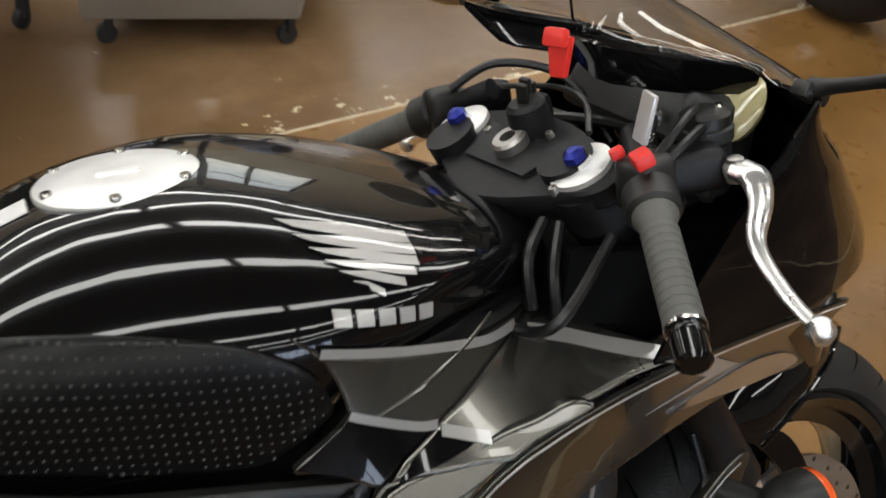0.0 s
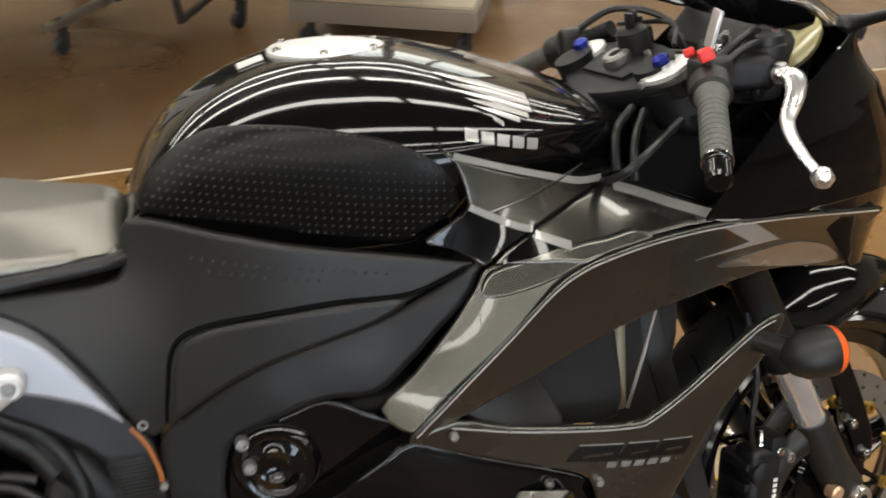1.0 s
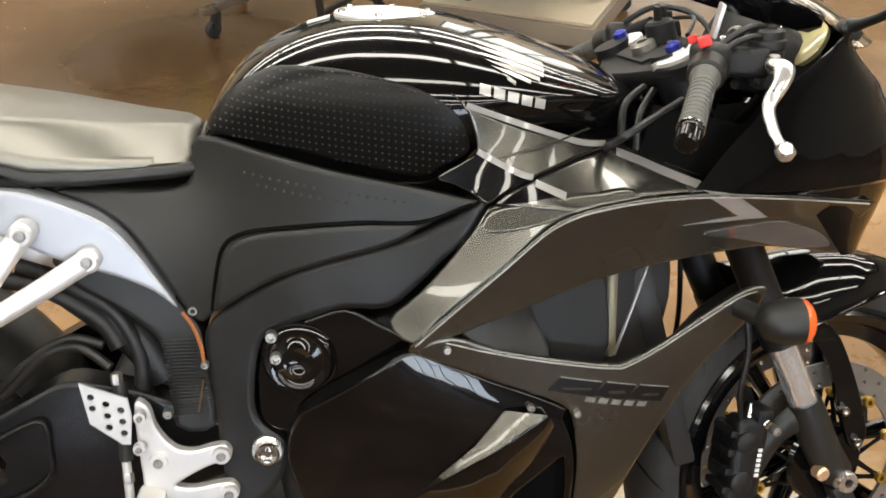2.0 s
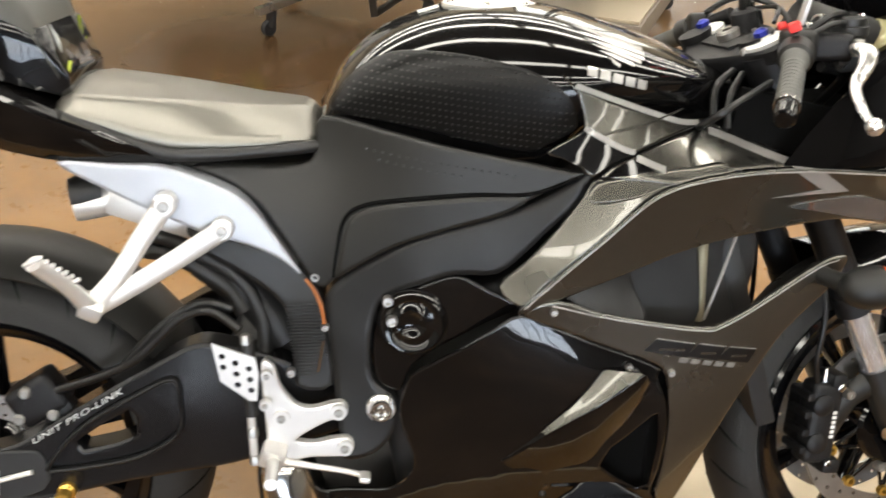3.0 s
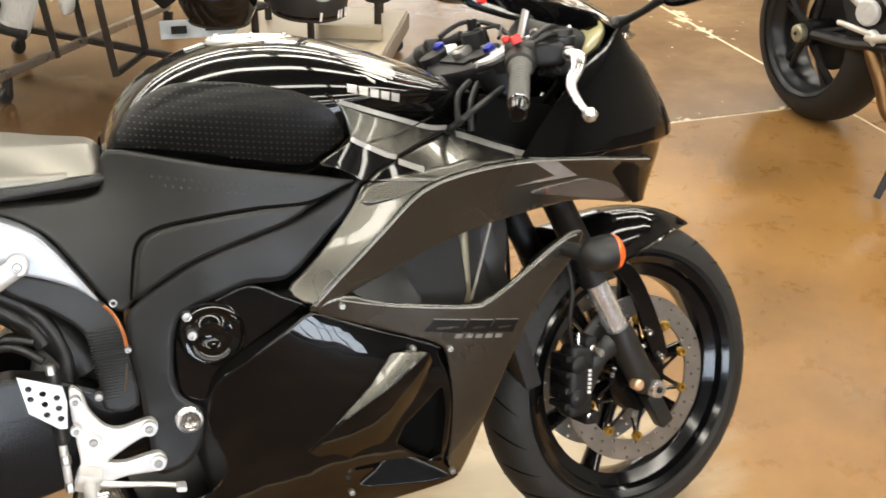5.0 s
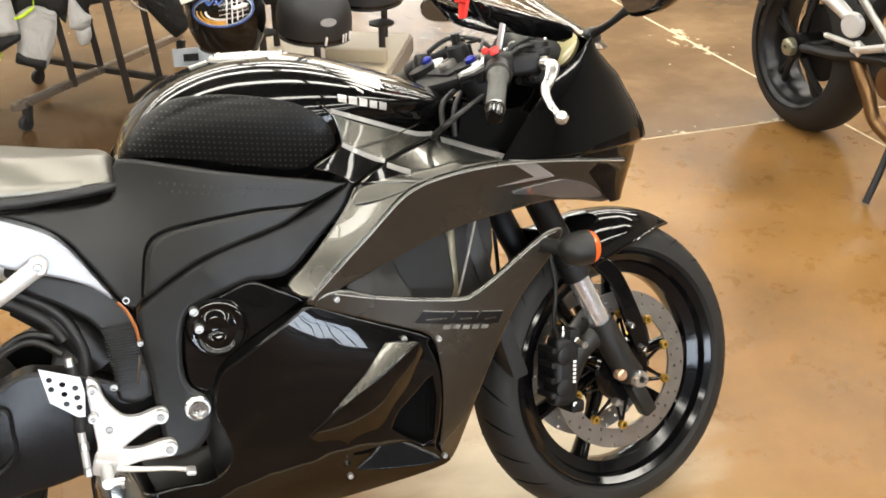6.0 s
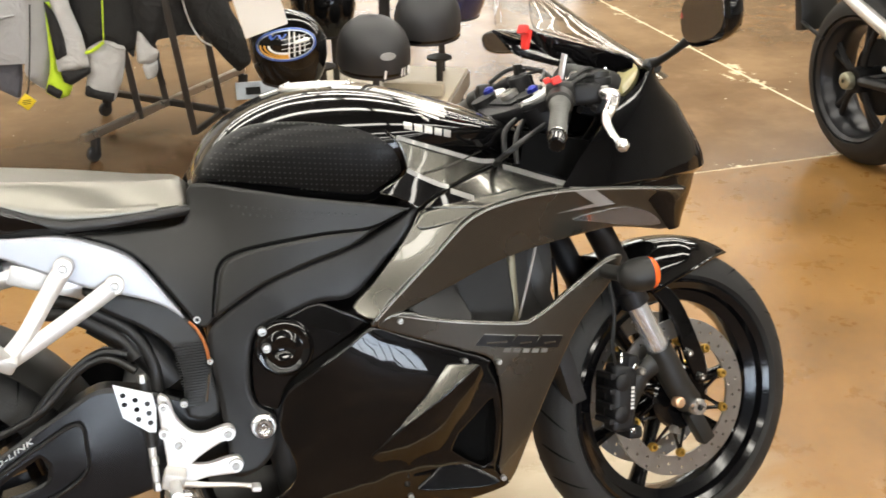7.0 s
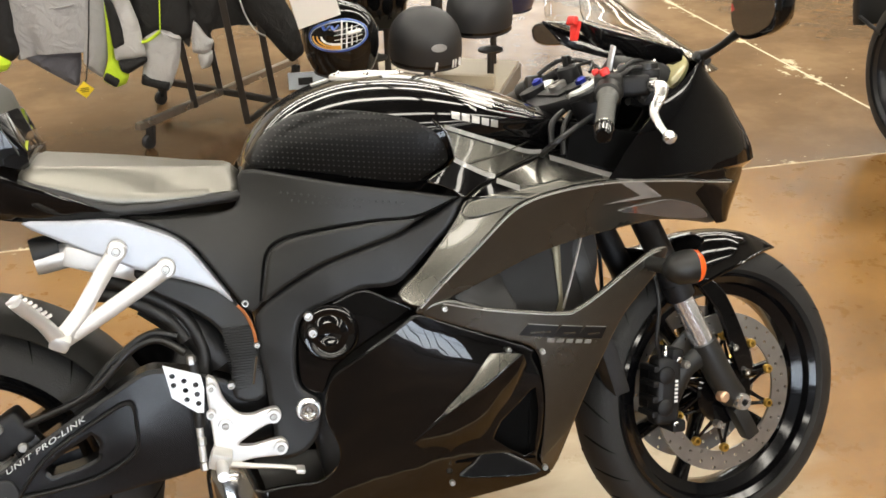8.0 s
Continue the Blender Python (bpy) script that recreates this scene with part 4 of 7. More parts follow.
CBR = [(0.763, -.234, 0.579), (0.806, -.238, 0.597), (0.861, -.238, 0.578), (0.937, -.236, 0.561), (1.006, -.232, 0.548), (1.029, -.230, 0.551), (1.071, -.222, 0.571), (1.116, -.212, 0.597), (1.168, -.200, 0.623), (1.196, -.195, 0.629), (1.211, -.190, 0.622), (1.189, -.195, 0.588), (1.148, -.205, 0.553), (1.113, -.210, 0.516), (1.080, -.210, 0.460), (1.048, -.205, 0.396), (1.017, -.195, 0.325), (0.983, -.183, 0.249), (0.959, -.198, 0.278), (0.964, -.210, 0.329), (0.967, -.220, 0.393), (0.964, -.225, 0.441), (0.953, -.228, 0.490), (0.912, -.230, 0.512), (0.869, -.232, 0.530), (0.813, -.233, 0.555)]
both("lower_fairing", GREY, CBR, "dark grey metallic lower fairing with a model badge", thick=0.006, surface=poly_fit(CBR, 3))
BELLY_BULGE = [(0.78, -.2262, 0.53), (0.72, -.2205, 0.525), (0.85, -.2265, 0.50), (0.78, -.2275, 0.49), (0.72, -.222, 0.48), (0.90, -.2245, 0.47), (0.66, -.206, 0.47), (0.78, -.228, 0.45), (0.78, -.2225, 0.40), (0.70, -.207, 0.38), (0.88, -.2215, 0.40), (0.78, -.203, 0.33), (0.88, -.203, 0.32), (0.70, -.186, 0.31), (0.78, -.172, 0.26), (0.64, -.190, 0.42)]
LOW = [(0.678, -.210, 0.524), (0.721, -.2205, 0.554), (0.761, -.2245, 0.576), (0.813, -.2260, 0.553), (0.869, -.2230, 0.528), (0.911, -.2232, 0.510), (0.950, -.225, 0.489), (0.946, -.226, 0.477), (0.958, -.224, 0.442), (0.962, -.220, 0.395), (0.958, -.210, 0.330), (0.953, -.198, 0.279), (0.979, -.183, 0.249), (0.935, -.165, 0.225), (0.844, -.145, 0.205), (0.743, -.135, 0.193), (0.643, -.133, 0.190), (0.53, -.130, 0.190), (0.45, -.125, 0.198), (0.43, -.122, 0.225), (0.45, -.128, 0.262), (0.52, -.140, 0.280), (0.578, -.155, 0.286), (0.610, -.165, 0.314), (0.615, -.170, 0.351), (0.599, -.165, 0.398), (0.600, -.168, 0.438), (0.616, -.185, 0.477), (0.645, -.203, 0.501)]
VENT = [(0.940, 0.419), (0.949, 0.424), (0.953, 0.38), (0.948, 0.30), (0.931, 0.291), (0.902, 0.311), (0.875, 0.336), (0.880, 0.352), (0.888, 0.369)]
belly_shape = poly_fit(LOW + 2 * BELLY_BULGE, 4)
both("belly_fairing", BELLY_GLOSS, LOW, "gloss black belly fairing", thick=0.005, lift=0.003, holes=[VENT], surface=belly_shape)
# black sheets behind vent and seam, in place of the shade inside
both("vent_duct", CAVITY_SHADE, [(0.89, -.195, 0.46), (0.95, -.20, 0.47), (0.955, -.19, 0.38), (0.95, -.175, 0.28), (0.86, -.165, 0.30), (0.875, -.18, 0.37)], thick=0.004)
both("seam_backing", CAVITY_SHADE, [(0.940, -.196, 0.49), (0.99, -.192, 0.50), (0.995, -.190, 0.38), (0.985, -.178, 0.26), (0.945, -.175, 0.25), (0.945, -.190, 0.38)], thick=0.004)
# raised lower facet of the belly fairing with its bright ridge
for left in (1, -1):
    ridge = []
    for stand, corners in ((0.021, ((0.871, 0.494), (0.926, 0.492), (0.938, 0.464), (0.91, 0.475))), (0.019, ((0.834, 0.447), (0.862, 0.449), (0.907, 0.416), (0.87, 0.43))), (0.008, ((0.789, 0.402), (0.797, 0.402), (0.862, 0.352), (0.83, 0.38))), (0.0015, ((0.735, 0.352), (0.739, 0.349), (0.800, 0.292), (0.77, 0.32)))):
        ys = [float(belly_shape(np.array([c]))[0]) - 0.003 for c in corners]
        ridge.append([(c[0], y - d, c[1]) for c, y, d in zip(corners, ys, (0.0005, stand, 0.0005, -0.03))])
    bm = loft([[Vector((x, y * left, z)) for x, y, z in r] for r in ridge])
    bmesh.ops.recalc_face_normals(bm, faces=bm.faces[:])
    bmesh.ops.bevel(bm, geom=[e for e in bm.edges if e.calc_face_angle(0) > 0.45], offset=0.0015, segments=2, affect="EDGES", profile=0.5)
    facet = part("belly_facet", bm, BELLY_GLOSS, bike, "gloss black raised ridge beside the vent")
    # grey sheet imitates the bright reflection on the ridge's black upper face
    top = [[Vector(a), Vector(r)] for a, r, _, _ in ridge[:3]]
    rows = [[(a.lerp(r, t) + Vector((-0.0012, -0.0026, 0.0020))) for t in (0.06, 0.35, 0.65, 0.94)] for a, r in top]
    part("facet_glare", thicken(loft([[Vector((q.x, q.y * left, q.z)) for q in r] for r in rows], closed=False), 0.0008), GREY, facet, "grey sheet standing in for the bright reflection on the ridge")
FLAP = [(0.811, -.205, 0.276), (0.837, -.199, 0.295), (0.871, -.193, 0.316), (0.918, -.200, 0.292), (0.955, -.206, 0.266), (0.934, -.208, 0.260), (0.875, -.207, 0.265)]
both("vent_flap", GLOSS, FLAP, "gloss black flap below the vent", thick=0.004, lift=0.004, lip=0.003, surface=poly_fit(FLAP, 1))
ENGINE = [(0.590, -.160, 0.583), (0.636, -.165, 0.601), (0.680, -.175, 0.616), (0.721, -.190, 0.598), (0.760, -.200, 0.575), (0.722, -.203, 0.553), (0.679, -.203, 0.527), (0.645, -.198, 0.505), (0.616, -.183, 0.479), (0.599, -.166, 0.444), (0.570, -.155, 0.454), (0.564, -.152, 0.482), (0.566, -.152, 0.531), (0.575, -.155, 0.565)]
inner_shape = lambda xz: -0.158 - 0.22 * (np.atleast_2d(xz)[:, 0] - 0.59)
both("inner_cover", GLOSS, ENGINE, "gloss black inner cover", thick=0.005, surface=inner_shape)
for left in (1, -1):
    # pressed round clutch housing with its arched ribs
    y = float(inner_shape(np.array([[0.620, 0.548]]))[0])
    m = pose(0.620, y * left, 0.548, 90 * left, 0, 0) @ pose(0, 0, 0, 0, -10 * left, 0)
    housing = part("clutch_housing", lathe([(0, 0.005), (0.008, 0.005), (0.014, 0.0085), (0.020, 0.0105), (0.026, 0.0080), (0.031, 0.0066), (0.036, 0.0098), (0.042, 0.0105), (0.047, 0.007), (0.052, -0.006)], 40, m), BELLY_GLOSS, bike, "black round clutch housing")
both("radiator_shroud", FRAME, [(0.86, -.192, 0.65), (0.93, -.187, 0.662), (0.995, -.180, 0.668), (1.01, -.178, 0.61), (1.005, -.182, 0.535), (0.93, -.196, 0.545), (0.84, -.205, 0.57)], "dark grey inner duct", thick=0.004, surface=poly_fit([(0.86, -.192, 0.65), (0.995, -.180, 0.668), (1.01, -.178, 0.61), (1.005, -.182, 0.535), (0.93, -.196, 0.545), (0.84, -.205, 0.57)], 1))
both("duct_wedge", FRAME, [(0.82, -.222, 0.595), (0.86, -.216, 0.615), (0.90, -.205, 0.632), (0.915, -.20, 0.60), (0.93, -.215, 0.553), (0.87, -.228, 0.567)], thick=0.003)
both("radiator_side", DARK, [(1.0, -.16, 0.70), (1.08, -.15, 0.70), (1.1, -.14, 0.60), (1.06, -.15, 0.5), (0.99, -.16, 0.5)], thick=0.01)
# dark box added to block the floor showing through the belly gap
part("gap_block", box(0.24, 0.23, 0.05, pose(0.54, 0, 0.215, 0, 0, 0), 0.015, 3), DARK, bike)
part("radiator", box(0.03, 0.30, 0.34, pose(1.09, 0, 0.52, 0, -15, 0), 0.006), DARK, bike)
part("engine_block", box(0.42, 0.26, 0.36, pose(0.78, 0, 0.42, 0, -8, 0), 0.04, 3), DARK, bike)
part("airbox", box(0.34, 0.24, 0.16, pose(0.92, 0, 0.74, 0, 8, 0), 0.04, 3), DARK, bike)
for left in (1, -1):
    part("radiator_edge", tube([(1.07, -.165 * left, 0.68), (1.045, -.175 * left, 0.61), (1.02, -.18 * left, 0.54)], 0.0022, 8), STEEL, bike)
    part("coolant_hose", tube([(1.02, -.155 * left, 0.67), (1.018, -.16 * left, 0.6), (1.02, -.155 * left, 0.53)], 0.008, 10), BRAID, bike)

upper_surf, mid_surf, cbr_surf, cover_surf = poly_fit(SHELF, 3), poly_fit(MID, 3), poly_fit(CBR, 3), poly_fit(TANK_COVER, 2)


def strip(name, points, width, surf, mat, lift=0.0015, left=False, parent=None):
    """A thin decal band along (x, z) points on a side surface."""
    path = smooth_path([(x, 0, z) for x, z in points], 8)
    bm = bmesh.new()
    rows = []
    for i, c in enumerate(path):
        d = (path[min(i + 1, len(path) - 1)] - path[max(i - 1, 0)]).normalized()
        nrm = Vector((-d.z, 0, d.x))
        row = []
        for j in range(3):
            q = c + nrm * width * (j - 1) / 2
            y = float(surf(np.array([[q.x, q.z]]))[0]) - lift
            row.append(bm.verts.new((q.x, -y if left else y, q.z)))
        rows.append(row)
    for a, b in zip(rows, rows[1:]):
        for j in range(2):
            bm.faces.new((a[j], a[j + 1], b[j + 1], b[j]))
    bm2 = thicken(bm, 0.0008)
    return part(name, bm2, mat, parent or bike)


for left in (False, True):
    part("black_field", panel([(0.842, 0, 0.817), (0.858, 0, 0.8065), (0.892, 0, 0.7875), (0.905, 0, 0.7835), (0.876, 0, 0.773), (0.853, 0, 0.760), (0.837, 0, 0.7705), (0.816, 0, 0.781), (0.797, 0, 0.789), (0.836, 0, 0.811)], 0.001, surface=cover_surf, lift=0.0042, left=left, lip=0.002, rounded=False), GLOSS, bike, "gloss black field")
    part("black_field", panel([(0.868, 0, 0.7560), (0.882, 0, 0.7665), (0.909, 0, 0.777), (0.940, 0, 0.7640), (0.925, 0, 0.7610), (0.90, 0, 0.7580)], 0.001, surface=upper_surf, lift=0.0012, left=left, lip=0.002, rounded=False), GLOSS, bike, "gloss black field")
    strip("stripe", [(0.830, 0.8725), (0.873, 0.855), (0.938, 0.829), (0.976, 0.8145), (1.008, 0.8085)], 0.0068, cover_surf, STRIPE, 0.0055, left)
    strip("stripe", [(0.842, 0.8190), (0.858, 0.809), (0.892, 0.790), (0.908, 0.7845)], 0.0068, cover_surf, STRIPE, 0.0055, left)
    bead = [(x, float(cover_surf(np.array([[x, z]]))[0]) - 0.0035, z) for x, z in ((0.853, 0.8085), (0.90, 0.8140), (0.95, 0.8225), (0.985, 0.8290))]
    part("cover_crease", tube([(x, -y if left else y, z) for x, y, z in bead], [0.0012, 0.0022, 0.0022, 0.0012], 8, 1, 5), GREY, bike)
    strip("stripe", [(1.022, 0.7975), (1.05, 0.787), (1.082, 0.774), (1.132, 0.7565), (1.15, 0.7525)], 0.0075, upper_surf, STRIPE, 0.0022, left)
    strip("stripe", [(0.911, 0.7775), (0.93, 0.769), (0.946, 0.7625)], 0.0075, upper_surf, STRIPE, 0.0022, left)
    part("chevron", panel([(1.124, 0, 0.7500), (1.167, 0, 0.7457), (1.210, 0, 0.7138), (1.095, 0, 0.7150), (1.167, 0, 0.7205)], 0.001, surface=mid_surf, lift=0.0022, left=left, step=0.01, lip=0.0012, rounded=False), STRIPE, bike, "light grey chevron")
    strip("pinstripe", [(0.763, 0.589), (0.818, 0.639), (0.868, 0.681), (0.919, 0.724), (0.955, 0.741), (0.991, 0.748), (1.032, 0.752), (1.084, 0.753), (1.149, 0.749), (1.238, 0.738), (1.31, 0.727), (1.348, 0.7215)], 0.0019, mid_surf, EDGE, 0.0022, left)
    strip("pinstripe", [(0.80, 0.592), (0.861, 0.574), (0.937, 0.557), (1.006, 0.5445), (1.029, 0.547), (1.071, 0.567), (1.116, 0.592), (1.168, 0.618), (1.196, 0.624)], 0.0017, cbr_surf, EDGE, 0.0018, left)
    # model badge drawn as plain slanted blocks with a light edge
    for x, w in ((0.934, 0.056), (0.993, 0.041), (1.037, 0.042)):
        z = 0.5360 - 0.20 * (x - 0.938)
        drop = 0.20 * w
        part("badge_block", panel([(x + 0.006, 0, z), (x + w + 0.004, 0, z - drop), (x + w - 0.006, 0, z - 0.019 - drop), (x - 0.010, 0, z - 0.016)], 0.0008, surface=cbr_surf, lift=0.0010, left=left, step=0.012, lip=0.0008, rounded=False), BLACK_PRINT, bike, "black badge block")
        strip("badge_slit", [(x + 0.010, z - 0.0095 - 0.1 * w), (x + w - 0.010, z - 0.0075 - drop)], 0.0034, cbr_surf, GREY, 0.0014, left)
        strip("badge_edge", [(x + 0.007, z + 0.0010), (x + w + 0.004, z + 0.0010 - drop)], 0.0008, cbr_surf, BADGE, 0.0013, left)
    for k in range(5):
        x = 0.973 + 0.0170 * k
        z = 0.5035 - 0.20 * (x - 0.973)
        part("badge_bar", panel([(x + 0.002, 0, z + 0.0035), (x + 0.014, 0, z + 0.0010), (x + 0.011, 0, z - 0.0055), (x - 0.001, 0, z - 0.0030)], 0.0006, surface=cbr_surf, lift=0.0010, left=left, step=0.008, lip=0.0006, rounded=False), FAINT, bike)
for at in ((0.801, -.243, 0.584), (0.963, -.233, 0.486), (0.963, -.206, 0.268), (0.80, -.195, 0.262), (0.905, -.233, 0.497)):
    bolt(bike, at, 0.0058, 0.004)

# --- front cowl, screen, lamps ---
cowl = []
for k in range(25):
    z = 0.724 + 0.216 * k / 24
    xr, xf = float(np.interp(z, (0.725, 0.76, 0.80, 0.86, 0.91, 0.94), (1.085, 1.112, 1.140, 1.195, 1.252, 1.288))), float(np.interp(z, (0.724, 0.735, 0.75, 0.77, 0.80, 0.87, 0.94), (1.420, 1.443, 1.450, 1.446, 1.432, 1.386, 1.303)))
    w = 0.192 - 0.6 * max(0, z - 0.79) ** 2 - 2.2 * max(0, 0.748 - z)
    ring = []
    for j in range(33):
        u = math.pi * j / 32
        c, s = math.cos(u), math.sin(u)
        ring.append(Vector((xr + (xf - xr) * abs(s) ** 0.85, -w * math.copysign(abs(c) ** (0.42 + 0.45 * s * s), c), z)))
    cowl.append(ring)
for s in (-1, 1):
    lip = [(1.070, 0.136, 0.783), (1.122, 0.150, 0.764), (1.175, 0.160, 0.757), (1.226, 0.166, 0.752), (1.27, 0.172, 0.760), (1.30, 0.174, 0.80)]
    rows = [[Vector((x, y * s, z)) for x, y, z in lip], [Vector((x + 0.008, (y - 0.016) * s, z - 0.002)) for x, y, z in lip], [Vector((x + 0.02, (y - 0.04) * s, z - 0.03)) for x, y, z in lip], [Vector((x + 0.03, (y - 0.07) * s, z - 0.07)) for x, y, z in lip]]
    part("cowl_liner", thicken(loft(rows, closed=False), 0.003), GLOSS, bike, "gloss black inner liner")
part("front_cowl", thicken(loft(cowl, closed=False), 0.004), GLOSS, bike, "gloss black front cowl")
chin = []
for k in range(7):
    z = 0.746 - 0.101 * k / 6
    xr, xf = 1.25 + 0.1 * k / 6 * 0.8, float(np.interp(z, (0.645, 0.69, 0.72, 0.746), (1.380, 1.405, 1.418, 1.425)))
    w = 0.172 - 0.40 * (0.746 - z)
    chin.append([Vector((xr + (xf - xr) * math.sin(math.pi * j / 24) ** 0.85, -w * math.copysign(abs(math.cos(math.pi * j / 24)) ** 0.85, math.cos(math.pi * j / 24)), z)) for j in range(25)])
part("cowl_chin", thicken(loft(chin, closed=False), 0.004), GLOSS, bike)
for left in (False, True):
    part("headlight", panel([(1.125, 0, 0.699), (1.185, 0, 0.704), (1.235, 0, 0.703), (1.285, 0, 0.686), (1.312, 0, 0.659), (1.25, 0, 0.666), (1.175, 0, 0.686)], 0.004, surface=mid_surf, lift=0.003, left=left, step=0.01, lip=0.002), LENS, bike, "silvery headlight lens")

scr = []
for k in range(15):
    z = 0.915 + 0.185 * k / 14
    xf = float(np.interp(z, (0.90, 0.926, 0.953, 0.999, 1.05, 1.10), (1.40, 1.371, 1.332, 1.273, 1.204, 1.130)))
    xr = max(1.105, 1.276 - 2.7 * (z - 0.959)) if z > 0.959 else 1.276 + 0.9 * (0.959 - z)
    xr = min(xr, xf - 0.02)
    w = 0.106 - 0.10 * max(0.0, z - 1.0) + 0.5 * max(0.0, 0.959 - z)
    scr.append([Vector((xr + (xf - xr) * math.sin(math.pi * j / 28) ** 1.2, -w * math.cos(math.pi * j / 28), z)) for j in range(29)])
screen = part("windscreen", thicken(loft(scr, closed=False), 0.004), SCREEN, bike, "clear acrylic windscreen")
screen.visible_shadow = False
part("screen_rim", tube(scr[-1], 0.0016, 8, 1, 1), CHROME, screen, "bright polished edge")
dash = part("instrument_panel", box(0.10, 0.21, 0.06, pose(1.25, 0, 0.905, 0, 28, 0), 0.02, 3, (0.9, 0.9)), DARK, bike)
for s in (-1, 1):
    hood = []
    for k in range(13):
        t = k / 12
        w, x, z = 0.100 + 0.006 * t, 1.098 + 0.190 * t, 1.022 - 0.066 * t ** 0.9
        h = min(1.0, 0.25 + 4 * t) - 0.45 * max(0.0, t - 0.6)
        sec = [(w - 0.014, z - 0.036 * h), (w - 0.005, z - 0.020 * h), (w, z - 0.004 * h), (w - 0.004, z), (w - 0.014, z - 0.004 * h)]
        hood.append([Vector((x, y * s, q)) for y, q in sec])
    part("screen_border", thicken(loft(hood, closed=False), 0.005), GLOSS, dash, "gloss black lower border of the screen")
part("dial_glass", lathe([(0, 0.007), (0.026, 0.006), (0.034, 0.003), (0.034, -0.006)], 24, pose(1.274, -0.092, 0.916, 34, -50, 0) @ Matrix.Diagonal((1, 0.6, 1, 1))), material("amber_dial", (0.5, 0.45, 0.22), 0.2, coat=1.0, amount=0.3), dash, "amber-green dial")
part("tachometer", lathe([(0, 0.006), (0.045, 0.006), (0.05, 0.004), (0.05, -0.006)], 32, pose(1.222, -0.03, 0.925, 0, -62, 0)), GLOSS, dash)
part("lcd_panel", box(0.002, 0.08, 0.045, pose(1.212, 0.045, 0.92, 0, 28, 0), 0.001), material("lcd_glass", (0.12, 0.13, 0.1), 0.15, coat=1.0), dash)

# mirrors: the right one stands out; the left one, folded and flattened to fit the camera's view, stands in for the
# screen border's left tip
def mirror(side, m, face_mat, high=0.047):
    mir = part("mirror", tube([m @ Vector(q) for q in ((1.298, 0.158 * side, 0.944), (1.302, 0.178 * side, 0.950), (1.303, 0.22 * side, 0.962), (1.302, 0.262 * side, 0.976), (1.306, 0.285 * side, 0.986))], [0.011, 0.0068, 0.0058, 0.0068, 0.010], 12, 1, 6), MATTE, bike, "black mirror on a slim stalk")
    cy, cz, rings = 0.331, 1.020, []
    for d, s in ((0.0, 0.86), (0.005, 0.98), (0.013, 1.0), (0.03, 0.88), (0.042, 0.55), (0.046, 0.12)):
        rr = []
        for j in range(24):
            a = 2 * math.pi * j / 24
            c, q = math.cos(a), math.sin(a)
            wide = 0.061 * math.copysign(abs(c) ** 0.75, c)
            tall = high * math.copysign(abs(q) ** 0.75, q) + 0.16 * wide
            rr.append(Vector((1.302 + d + 0.16 * wide, (cy + wide * s) * side, cz + tall * s)))
        rings.append(rr)
    part("mirror_shell", loft([[m @ q for q in r] for r in rings]), GLOSS, mir, "gloss black shell")
    face = [Vector((q.x, cy * side + (q.y - cy * side) * 0.97, cz + (q.z - cz) * 0.97)) for q in rings[0]]
    part("mirror_glass", loft([[m @ (q + Vector((dx, 0, 0))) for q in face] for dx in (-0.0015, -0.0002)]), face_mat, mir, "silvered glass")
    part("mirror_base", box(0.03, 0.022, 0.016, m @ pose(1.298, 0.155 * side, 0.940, 0, 35, 0), 0.006), MATTE, mir)


mirror(-1, Matrix(), DIM_MIRROR)
FOLD = Vector((1.302, 0.14, 0.945))
mirror(1, Matrix.Translation(FOLD) @ Matrix.Rotation(radians(38), 4, "Z") @ Matrix.Rotation(radians(-8), 4, "X") @ Matrix.Translation(-FOLD), DIM_MIRROR, 0.026)

# --- cockpit: top clamp, fork caps, bars, controls ---
ring = [2 * math.pi * k / 48 for k in range(48)]
clamp_shape = [((0.036 + 0.010 * math.cos(2 * a) ** 2) * math.sin(a) - (0.022 * (1 - abs(math.cos(a))) if math.sin(a) < 0 else 0), 0.140 * math.copysign(abs(math.cos(a)) ** 0.8, math.cos(a))) for a in ring]
CLAMP = Matrix.Translation((1.0955, 0, 0.902)) @ Matrix.Rotation(radians(-24), 4, "Y") @ Matrix.Rotation(radians(5.5), 4, "Z")
clamp = part("top_clamp", loft([[CLAMP @ Vector((x * s, y * s, z)) for x, y in clamp_shape] for z, s in ((-0.026, 0.97), (-0.022, 1), (-0.006, 1), (-0.003, 0.97))]), CAST, bike, "dark grey triple clamp")
part("clamp_web", loft([[CLAMP @ Vector((x, y, z)) for x, y in ((-0.03, -0.05), (0.014, -0.062), (0.014, 0.062), (-0.03, 0.05))] for z in (-0.004, 0.001)]), CAST, clamp)
